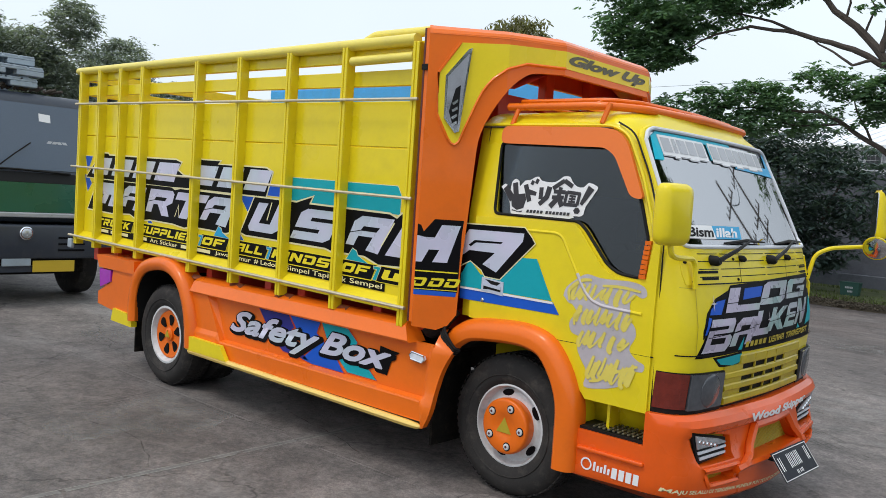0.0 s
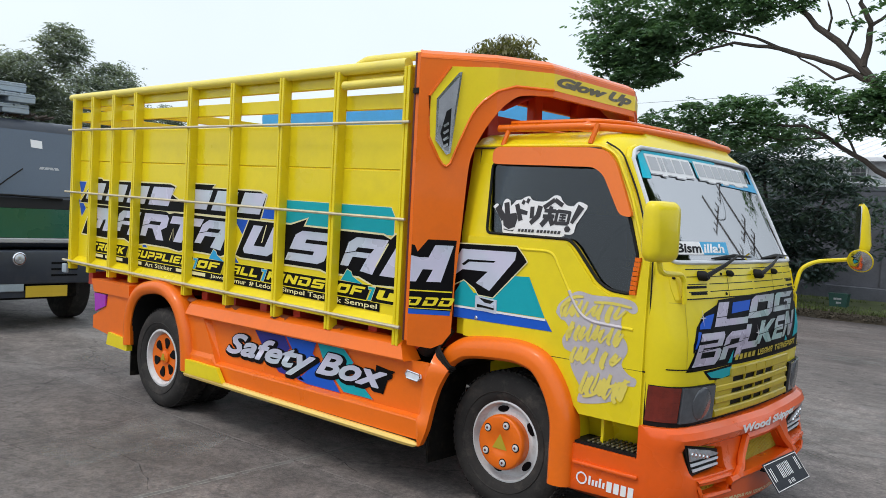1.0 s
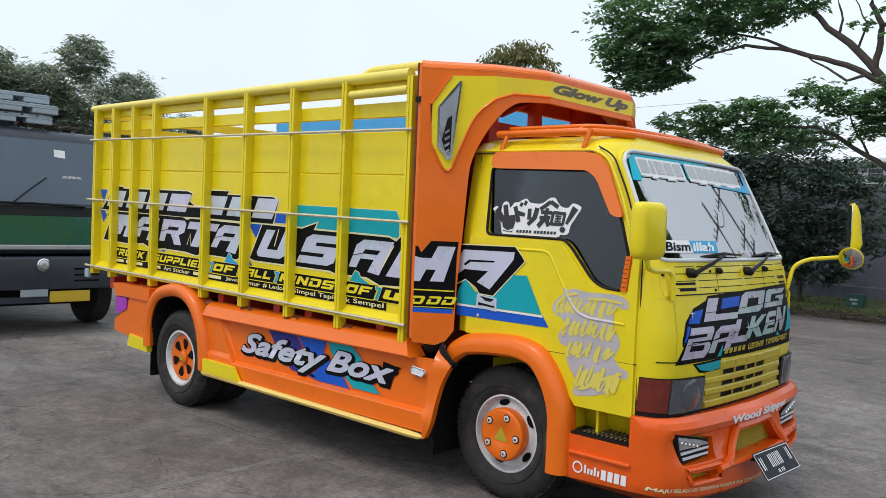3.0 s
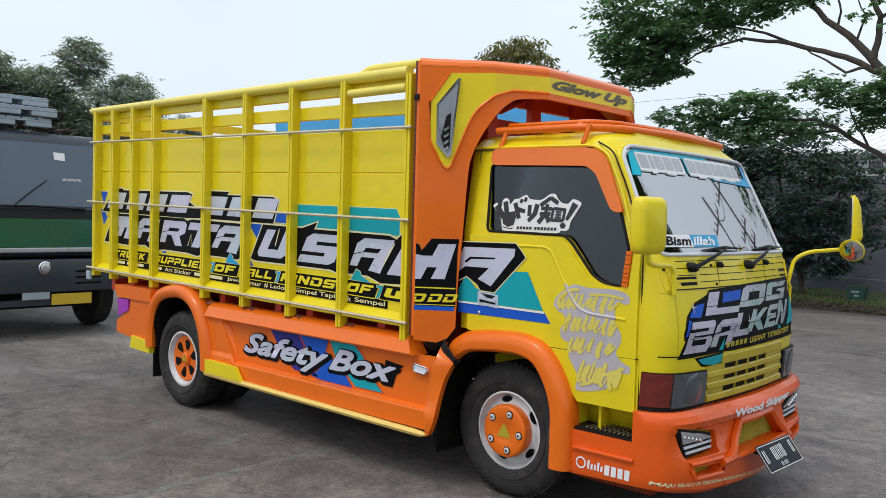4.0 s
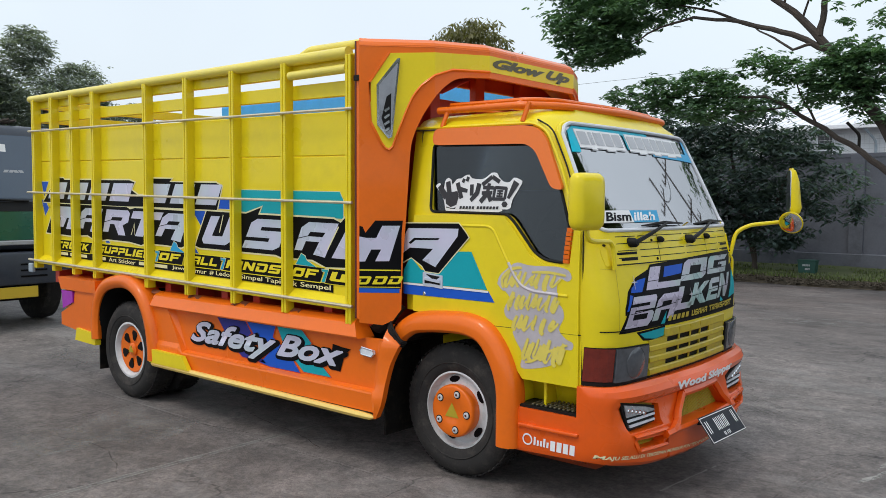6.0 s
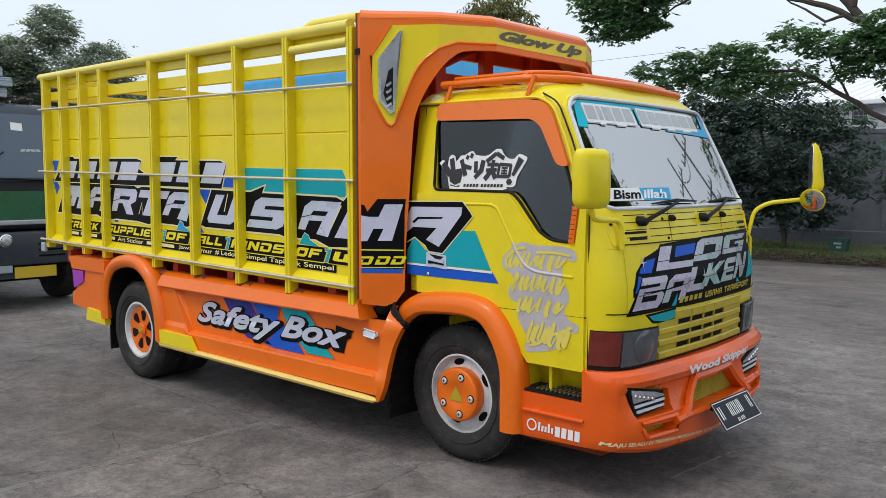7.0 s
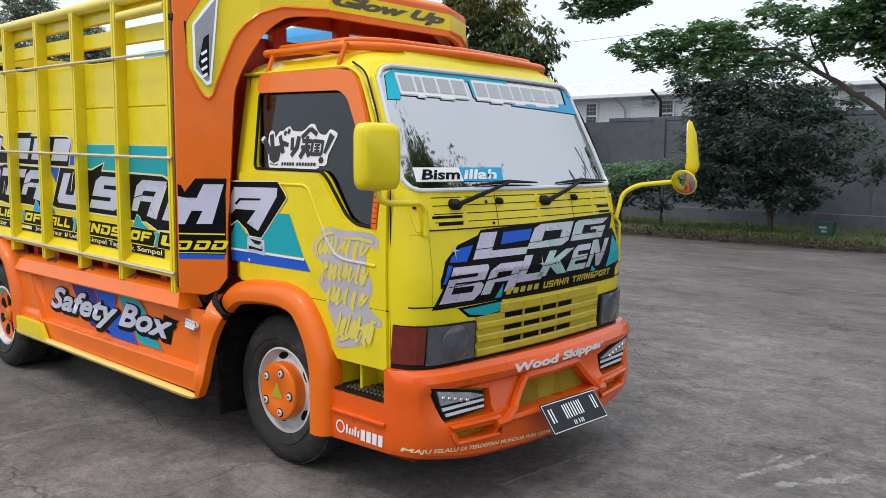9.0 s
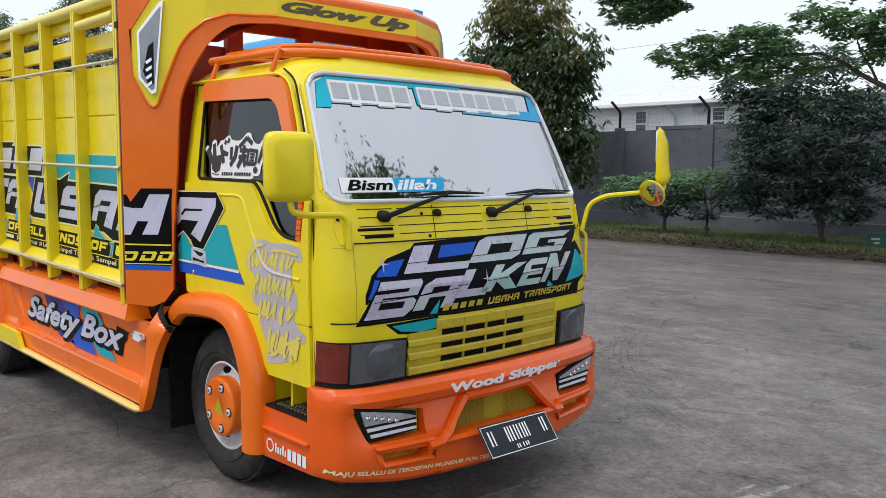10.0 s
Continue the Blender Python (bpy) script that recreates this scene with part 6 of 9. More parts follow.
# stripes and fills behind the letters
edged("side_graphic_band", [(-1.66, 1.445), (-0.68, 1.435), (-0.68, 1.545), (-0.71, 1.592), (-1.76, 1.592), (-1.74, 1.50)], on_panel, 0.0008, CYAN, 0.004, CREAM, "turquoise side stripe")
for col, pts in ((BLUE, [(-4.53, 1.628), (-4.40, 1.628), (-4.48, 1.50)]), (BLUE, [(-4.535, 1.475), (-4.455, 1.455), (-4.40, 1.40), (-4.47, 1.33)]), (BLUE, [(-3.09, 1.458), (-3.02, 1.53), (-2.80, 1.53), (-2.84, 1.458)]),
                 (BLUE, [(-1.955, 1.462), (-1.885, 1.535), (-1.70, 1.535), (-1.72, 1.462)]), (BLUE, [(-2.23, 1.455), (-2.04, 1.452), (-2.12, 1.34)]), (BLUE, [(-2.26, 1.14), (-2.14, 1.135), (-2.22, 1.21)]), (BLUE, [(-3.43, 1.15), (-3.36, 1.15), (-3.42, 1.205)])):
    edged("side_graphic_fill", pts, on_panel, 0.0009, col, 0.005, CREAM)
# black backings with a pale outline
NAMEBACK = [(-4.50, 1.452), (-4.25, 1.66), (-4.12, 1.66), (-4.10, 1.645), (-3.05, 1.648), (-2.98, 1.632), (-3.03, 1.575), (-2.93, 1.535), (-2.86, 1.535), (-2.80, 1.662), (-2.47, 1.662), (-2.50, 1.638), (-1.93, 1.636), (-1.865, 1.612), (-1.925, 1.452), (-2.84, 1.452), (-3.12, 1.446)]
MAINBACK = [(-4.45, 1.185), (-4.28, 1.442), (-3.10, 1.442), (-3.05, 1.425), (-2.98, 1.438), (-2.23, 1.434), (-2.195, 1.405), (-2.30, 1.19), (-2.36, 1.172), (-2.56, 1.178), (-2.82, 1.178), (-2.90, 1.160), (-3.06, 1.176), (-3.40, 1.178), (-3.58, 1.156), (-3.72, 1.196), (-4.02, 1.178)]
FIRMBACK = [(-2.185, 1.196), (-2.045, 1.442), (-1.60, 1.438), (-1.445, 1.482), (-1.475, 1.436), (-0.76, 1.432), (-0.70, 1.412), (-0.665, 1.44), (-0.554, 1.44), (-0.554, 1.156), (-0.83, 1.142), (-0.95, 1.178), (-1.16, 1.176), (-1.22, 1.168), (-1.30, 1.186), (-2.13, 1.184)]
for k, pts in enumerate((NAMEBACK, MAINBACK, FIRMBACK)):
    tsticker("side_graphic_outline", polygon([(min(x, -0.553), z) for x, z in grown(pts, 0.011)]), on_panel, 0.0022 + 0.00015 * k, CREAM, None)
    tsticker("side_graphic_outline", polygon(pts), on_panel, 0.0030 + 0.00015 * k, BLACK, None, "black backing of the side lettering")


def on_quad(pts, b0, b1, t0, t1, z0, z1):
    return [((b0 + (b1 - b0) * u) * (1 - v) + (t0 + (t1 - t0) * u) * v, z0 + (z1 - z0) * v) for u, v in pts]


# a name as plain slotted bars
for b0, b1 in ((-4.40, -4.12), (-4.05, -3.76), (-3.70, -3.42), (-3.36, -3.07), (-2.80, -2.56), (-2.50, -2.25), (-2.18, -1.935)):
    tsticker("side_graphic_block", polygon(slanted(b0, b1, 1.484, 1.624, 0.075)), on_panel, 0.0042, SILVER, None, "silver slanted block shape")
SIDE_A = [(0, 0.1), (0.0, 0.82), (0.16, 1), (1, 1), (1, -0.06), (0.62, 0.0), (0.66, 0.40), (0.26, 0.40), (0.24, 0.1)]
SIDE_R = [(0, 0.06), (0.24, 0.06), (0.26, 0.40), (0.44, 0.40), (0.70, -0.03), (1.0, -0.03), (0.80, 0.38), (1, 0.52), (1, 0.88), (0.90, 1), (0, 1)]
SIDE_M = [(0, 0), (0.22, 0), (0.26, 0.5), (0.36, 0.5), (0.38, 0.08), (0.60, 0.08), (0.64, 0.5), (0.74, 0.5), (0.76, 0), (1, 0), (1, 0.9), (0.92, 1), (0, 1)]
SIDE_T = [(0.36, 0), (0.66, 0), (0.66, 0.70), (1, 0.70), (1, 1), (0, 1), (0, 0.70), (0.36, 0.70)]
SIDE_S = [(0, 0), (0.86, 0), (1, 0.12), (1, 0.62), (0.34, 0.62), (0.34, 0.74), (1, 0.74), (1, 1), (0.14, 1), (0, 0.86), (0, 0.38), (0.66, 0.38), (0.66, 0.26), (0, 0.26)]
SIDE_U = [(0, 0.14), (0.10, 0), (0.84, 0), (1, 0.16), (1, 1), (0.70, 1), (0.66, 0.30), (0.30, 0.30), (0.34, 1), (0, 1)]
for pts, slot, b0, b1, t0, t1 in ((SIDE_M, None, -4.36, -4.00, -4.24, -3.87), (SIDE_A, 1, -3.87, -3.56, -3.80, -3.46), (SIDE_R, 1, -3.47, -3.12, -3.40, -3.04), (SIDE_T, None, -3.12, -2.74, -3.0, -2.58), (SIDE_A, 1, -2.71, -2.36, -2.57, -2.25),
                              (SIDE_U, None, -2.12, -1.78, -1.99, -1.69), (SIDE_S, None, -1.645, -1.275, -1.53, -1.17), (SIDE_A, 1, -1.125, -0.83, -1.03, -0.715)):
    z0, z1 = interp(b0, [-4.3, -0.8], [1.232, 1.208]), interp(b0, [-4.3, -0.8], [1.42, 1.405])
    tsticker("side_graphic_block", polygon(on_quad(pts, b0, b1, t0, t1, z0, z1)), on_panel, 0.0046, SILVER, None, "silver slanted block letter")
    if slot:
        tsticker("block_slot", polygon(on_quad([(0.26, 0.56), (0.70, 0.56), (0.74, 0.70), (0.30, 0.70)], b0, b1, t0, t1, z0, z1)), on_panel, 0.0052, BLACK, None)
        tsticker("block_slot", polygon(on_quad([(0.0, 0.46), (0.28, 0.56), (0.28, 0.585), (0.0, 0.49)], b0, b1, t0, t1, z0, z1)), on_panel, 0.0052, BLACK, None)
tsticker("side_graphic_block", polygon([(-0.778, 1.200), (-0.66, 1.200), (-0.605, 1.285), (-0.554, 1.285), (-0.554, 1.345), (-0.56, 1.405), (-0.628, 1.405)]), on_panel, 0.0046, SILVER, None, "silver slanted block letter")
# fine pale contour lines between the letters
for pts in ([(-1.90, 1.30), (-1.855, 1.42), (-1.845, 1.42), (-1.89, 1.30)], [(-3.03, 1.23), (-2.99, 1.31), (-2.985, 1.23), (-2.98, 1.23), (-2.985, 1.325), (-3.04, 1.23)], [(-0.815, 1.25), (-0.72, 1.39), (-0.712, 1.385), (-0.808, 1.245)]):
    tsticker("contour_line", polygon(pts), on_panel, 0.0054, CREAM, None)
# slogan: yellow slanted words, each on its own black strip with a pale line round it
for word, x0, x1 in (("TRUCK", -4.27, -3.69), ("SUPPLIER", -3.56, -2.75), ("OF", -2.655, -2.36), ("ALL", -2.23, -1.905), ("KINDS", -1.83, -1.235), ("OF", -1.145, -0.885)):
    edged("slogan_backing", slanted(x0 - 0.042, x1 + 0.006, 1.048, 1.136, 0.040), on_panel, 0.0042, BLACK, 0.006, LEMON)
    for b1 in block_words(word, x0, x1, 1.066, 1.122, 0.03):
        tsticker("slogan_lettering", b1, on_panel, 0.0062, LEMON, None, "yellow slanted slogan word")
edged("slogan_backing", [(-0.835, 1.046), (-0.554, 1.046), (-0.554, 1.134), (-0.80, 1.134)], on_panel, 0.0042, BLACK, 0.004, LEMON)
tsticker("slogan_lettering", polygon([(-0.80 + 0.225 * u + 0.03 * v, 1.064 + 0.056 * v) for u, v in GLYPHS["W"]]), on_panel, 0.0062, LEMON, None, "yellow slanted slogan letter")
for x, col in ((-2.70, SKYBLUE), (-1.885, SKYBLUE), (-0.865, CYAN)):
    edged("slogan_accent", [(x, 1.052), (x + 0.028, 1.052), (x + 0.062, 1.128), (x + 0.004, 1.128), (x + 0.006, 1.114), (x + 0.034, 1.114)], on_panel, 0.0066, col, 0.003)
for x, col in ((-2.50, SKYBLUE), (-1.10, CYAN)):
    edged("slogan_accent", [(x, 1.142), (x + 0.19, 1.136), (x + 0.10, 1.172), (x + 0.085, 1.198), (x + 0.05, 1.21)], on_panel, 0.0058, col, 0.004)
tsticker("credit_backing", polygon([(-4.30, 0.994), (-0.765, 0.994), (-0.765, 1.045), (-4.30, 1.045)]), on_panel, 0.0035, BLACK, None)
for w, x0, x1, drop in (("Art", -3.38, -3.26, 0), ("Sticker", -3.23, -2.98, 0), ("Jawa", -2.48, -2.30, 0), ("Timur", -2.26, -2.05, 0), ("# Ledok", -2.015, -1.74, 0), ("Simpel", -1.67, -1.435, 1), ("Tapi", -1.405, -1.25, 1), ("Tak", -1.215, -1.09, 0), ("Sempel", -1.06, -0.785, 1)):
    tsticker("credit_lettering", lettering(w, x0, x1, 1.004 - 0.006 * drop, 1.036, 0, 0.012), on_panel, 0.0052, CREAM, None, "small pale lettering")
for x, w in ((-4.22, 0.16), (-4.02, 0.05), (-3.93, 0.20), (-3.62, 0.10), (-3.49, 0.06), (-2.93, 0.14), (-2.74, 0.20)):
    tsticker("credit_bar", polygon([(x, 1.008), (x + w, 1.008), (x + w, 1.032), (x, 1.032)]), on_panel, 0.0052, CREAM, None)
# the same bands carried over the visor's side and the door
tsticker("visor_graphic", polygon([(-0.002, 1.03), (0.224, 1.026), (0.226, 1.052), (-0.002, 1.060)]), on_visor, 0.0008, BLUE, None, "blue stripe on the visor's side")
tsticker("visor_graphic", polygon([(0.0, 1.058), (0.232, 1.050), (0.234, 1.158), (0.236, 1.36), (0.243, 1.434), (0.088, 1.434), (0.034, 1.366), (0.018, 1.40), (0.0, 1.405)]), on_visor, 0.0014, BLACK, None, "black backing on the visor's side")
tsticker("visor_graphic", polygon([(0.0, 1.205), (0.032, 1.205), (0.066, 1.272), (0.121, 1.272), (0.088, 1.206), (0.167, 1.206), (0.228, 1.405), (0.128, 1.405), (0.094, 1.337), (0.042, 1.337), (0.0, 1.345)]), on_visor, 0.0026, SILVER, None, "silver slanted block letter")
tsticker("visor_graphic", polygon([(0.180, 1.206), (0.232, 1.206), (0.236, 1.33), (0.226, 1.345)]), on_visor, 0.0026, BLACK, None)
for z0, z1 in ((1.150, 1.157), (1.056, 1.060)):
    tsticker("slogan_line", polygon([(0.0, z0 + 0.004), (0.230, z0), (0.230, z1), (0.0, z1 + 0.004)]), on_visor, 0.0024, LEMON, None)
for ch, x0 in (("D", -0.022), ("D", 0.070), ("D", 0.156)):
    pts = [(x, z) for x, z in ((x0 + 0.072 * u + 0.022 * v, 1.076 + 0.046 * v) for u, v in GLYPHS[ch])]
    tsticker("slogan_lettering", polygon([(max(0.0, x), z) for x, z in pts]), on_visor, 0.003, LEMON, None, "yellow slanted slogan letter")
tsticker("door_graphic", polygon([(-0.315, 1.018), (0.329, 1.018), (0.288, 1.075), (-0.315, 1.078)]), on_door, 0.001, BLUE, None, "blue door stripe")
tsticker("door_graphic", polygon([(-0.315, 1.084), (0.281, 1.080), (0.174, 1.277), (0.03, 1.272), (-0.05, 1.17), (-0.18, 1.16), (-0.262, 1.232), (-0.315, 1.15)]), on_door, 0.001, CYAN, None, "turquoise door stripe")
DOORBACK = [(-0.315, 1.20), (-0.255, 1.228), (-0.175, 1.185), (-0.150, 1.155), (-0.052, 1.150), (0.155, 1.352), (0.135, 1.378), (0.088, 1.425), (-0.315, 1.418)]
tsticker("door_graphic", polygon([(max(-0.318, x), z) for x, z in grown(DOORBACK, 0.006)]), on_door, 0.0018, CREAM, None)
tsticker("door_graphic", polygon(DOORBACK), on_door, 0.0026, BLACK, None, "black backing of the door lettering")
tsticker("door_graphic", polygon([(-0.315, 1.335), (-0.278, 1.392), (0.088, 1.397), (0.082, 1.356), (-0.076, 1.182), (-0.170, 1.216), (-0.092, 1.282), (-0.265, 1.282), (-0.315, 1.25)]), on_door, 0.004, SILVER, None, "silver slanted block letter")
tsticker("door_graphic", polygon([(-0.258, 1.302), (-0.222, 1.326), (-0.055, 1.332), (-0.044, 1.342), (-0.232, 1.338), (-0.272, 1.31)]), on_door, 0.0046, BLACK, None)
tsticker("door_stripe_edge", polygon([(-0.315, 1.073), (0.29, 1.066), (0.286, 1.077), (-0.315, 1.084)]), on_door, 0.004, WHITE, None)
# unreadable script on the door, as flowing ribbons
def ribbon(pts, w):
    """A wavering band along a polyline of (a, b)."""
    ps = smooth_path(pts, 5)
    left, right = [], []
    for i, p in enumerate(ps):
        q, r = ps[max(i - 1, 0)], ps[min(i + 1, len(ps) - 1)]
        d = Vector((r[0] - q[0], r[1] - q[1])).normalized()
        k = w * (0.55 + 0.45 * math.sin(math.pi * min(1, (i + 1.5) / (len(ps) + 2))))
        left.append((p[0] - d.y * k, p[1] + d.x * k))
        right.append((p[0] + d.y * k, p[1] - d.x * k))
    b = bmesh.new()
    lv, rv = [b.verts.new((x, z, 0)) for x, z in left], [b.verts.new((x, z, 0)) for x, z in right]
    for i in range(len(ps) - 1):
        b.faces.new((lv[i], lv[i + 1], rv[i + 1], rv[i]))
    return b


rnd = random.Random(11)
blob = [(0.346, 1.118), (0.36, 1.16), (0.413, 1.205), (0.469, 1.235), (0.545, 1.224), (0.64, 1.225), (0.71, 1.226), (0.773, 1.21), (0.79, 1.174), (0.765, 1.157), (0.724, 1.17), (0.709, 1.128), (0.711, 1.085), (0.715, 1.05), (0.742, 1.021), (0.748, 0.975), (0.72, 0.916),
        (0.76, 0.874), (0.80, 0.857), (0.793, 0.824), (0.752, 0.817), (0.716, 0.771), (0.672, 0.732), (0.58, 0.705), (0.492, 0.699), (0.502, 0.768), (0.465, 0.829), (0.443, 0.876), (0.452, 0.928), (0.405, 0.947), (0.39, 0.987), (0.408, 1.023), (0.432, 1.042), (0.401, 1.081), (0.378, 1.087)]
under = lambda a, b, c: (a, cab_side(b) - 0.0142 - c, b)
edge = smooth_path(blob + blob[:1], 3)[:-1]
sheet = polygon(edge)
cut_along(sheet, 1, (0.80, 0.93, 1.05))
script = tsticker("door_script", sheet, under, 0.0012, PALE, None, "pale silver brush script on the door")
# the vinyl follows the door's crease
tpart("script_over_crease", tube(bmesh.new(), rounded([(a, cab_side(b) - 0.0118, b) for a, b in ((0.413, 1.232), (0.455, 1.16), (0.50, 1.115), (0.56, 1.095), (0.715, 1.088))], 0.05), 0.0094, 8), PALE, script, smooth=True)
# yellow brush strokes left open in the silver
k = 0
for x0, x1, z, h in ((0.40, 0.71, 1.155, 0.085), (0.43, 0.69, 1.045, 0.085), (0.45, 0.70, 0.935, 0.09), (0.51, 0.74, 0.80, 0.12)):
    x = x0
    while x < x1:
        w, up_, dn = rnd.uniform(0.028, 0.055), h * rnd.uniform(0.25, 0.5), h * rnd.uniform(0.3, 0.62)
        lean = 0.25 * h
        tsticker("script_stroke", ribbon([(x + lean, z + up_), (x + lean * 0.3, z), (x - lean * 0.2, z - dn * 0.7), (x + 0.008, z - dn)], rnd.uniform(0.008, 0.015)), under, 0.0022 + 0.00008 * k, BRUSH, script)
        if rnd.random() < 0.6:
            tsticker("script_stroke", ribbon([(x + 0.006, z - dn), (x + w * 0.6, z - dn * 0.35), (x + w + 0.006, z + up_ * 0.5)], rnd.uniform(0.004, 0.008)), under, 0.00224 + 0.00008 * k, BRUSH, script)
        x += w
        k += 1
for pts, w in (([(0.385, 1.10), (0.38, 1.15), (0.44, 1.20), (0.50, 1.21)], 0.009), ([(0.56, 1.19), (0.66, 1.195), (0.76, 1.185)], 0.007), ([(0.42, 0.985), (0.42, 1.03), (0.46, 1.06)], 0.008), ([(0.52, 0.73), (0.57, 0.745), (0.64, 0.79), (0.77, 0.845)], 0.008)):
    tsticker("script_stroke", ribbon(pts, w), under, 0.0022 + 0.00008 * k, BRUSH, script)
    k += 1
# window sticker as plain shapes
on_glass = lambda a, b, c: on_pane(a, b, 0.003 + c)
def stroke(x0, z0, x1, z1, w, w2=None):
    """A straight dark stroke as a four-sided patch."""
    d = Vector((x1 - x0, z1 - z0)).normalized()
    n = Vector((-d.y, d.x))
    w, w2 = w * 1.25, (w2 or w) * 1.25
    return [(x0 + n.x * w, z0 + n.y * w), (x1 + n.x * w2, z1 + n.y * w2), (x1 - n.x * w2, z1 - n.y * w2), (x0 - n.x * w, z0 - n.y * w)]


blank = [(-0.128, 1.628), (-0.105, 1.645), (-0.082, 1.632), (-0.068, 1.612), (-0.062, 1.655), (-0.04, 1.672), (-0.016, 1.66), (-0.008, 1.635), (0.02, 1.665), (0.05, 1.668), (0.075, 1.682), (0.105, 1.688), (0.125, 1.668), (0.19, 1.662), (0.225, 1.675), (0.255, 1.695), (0.29, 1.693), (0.305, 1.672), (0.335, 1.648), (0.375, 1.645), (0.40, 1.668),
         (0.445, 1.655), (0.452, 1.635), (0.40, 1.555), (0.392, 1.515), (0.37, 1.503), (0.335, 1.503), (0.315, 1.488), (0.05, 1.492), (0.02, 1.482), (-0.035, 1.486), (-0.052, 1.51), (-0.062, 1.55), (-0.10, 1.60)]
strokes = [stroke(-0.10, 1.628, -0.045, 1.565, 0.013, 0.016), stroke(-0.040, 1.652, -0.022, 1.575, 0.013), [(-0.052, 1.56), (-0.02, 1.592), (0.03, 1.60), (0.042, 1.57), (0.03, 1.525), (-0.01, 1.512), (-0.045, 1.53)], [(-0.04, 1.508), (0.02, 1.502), (0.028, 1.512), (-0.01, 1.503), (-0.042, 1.515)],
           stroke(0.028, 1.645, 0.062, 1.56, 0.011), stroke(0.045, 1.61, 0.10, 1.60, 0.011, 0.008), stroke(0.060, 1.660, 0.078, 1.652, 0.009), stroke(0.088, 1.668, 0.106, 1.660, 0.010), stroke(0.128, 1.635, 0.130, 1.575, 0.010), stroke(0.178, 1.640, 0.166, 1.585, 0.012), stroke(0.168, 1.59, 0.125, 1.548, 0.012, 0.009),
           stroke(0.198, 1.632, 0.262, 1.674, 0.009), stroke(0.262, 1.674, 0.312, 1.646, 0.009), stroke(0.205, 1.618, 0.275, 1.616, 0.008), stroke(0.198, 1.588, 0.268, 1.590, 0.008), stroke(0.245, 1.64, 0.236, 1.588, 0.009), stroke(0.235, 1.588, 0.192, 1.54, 0.011), stroke(0.24, 1.588, 0.262, 1.545, 0.011),
           stroke(0.285, 1.622, 0.276, 1.552, 0.007), stroke(0.285, 1.618, 0.362, 1.612, 0.007), stroke(0.358, 1.616, 0.350, 1.556, 0.007), stroke(0.276, 1.557, 0.352, 1.556, 0.007), stroke(0.300, 1.600, 0.338, 1.598, 0.004), stroke(0.298, 1.586, 0.336, 1.585, 0.004), stroke(0.296, 1.572, 0.336, 1.571, 0.004), stroke(0.318, 1.60, 0.316, 1.572, 0.004),
           stroke(0.420, 1.645, 0.372, 1.560, 0.016, 0.007), [(0.332, 1.53), (0.342, 1.544), (0.36, 1.544), (0.372, 1.53), (0.362, 1.515), (0.342, 1.515)]]
strokes += [slanted(0.052 + k * 0.0212 + (0.012 if k > 4 else 0), 0.067 + k * 0.0212 + (0.012 if k > 4 else 0), 1.503, 1.518, 0.003) for k in range(12)]
sw = tsticker("window_sticker", polygon(smooth_path(blank + blank[:1], 2)[:-1]), on_glass, 0.0, WHITE, None, "white window sticker with dark plain shapes")
for i, p in enumerate(strokes):
    tsticker("sticker_shape", polygon(p), on_glass, 0.0012 + 0.00004 * i, SEATCLOTH, sw)

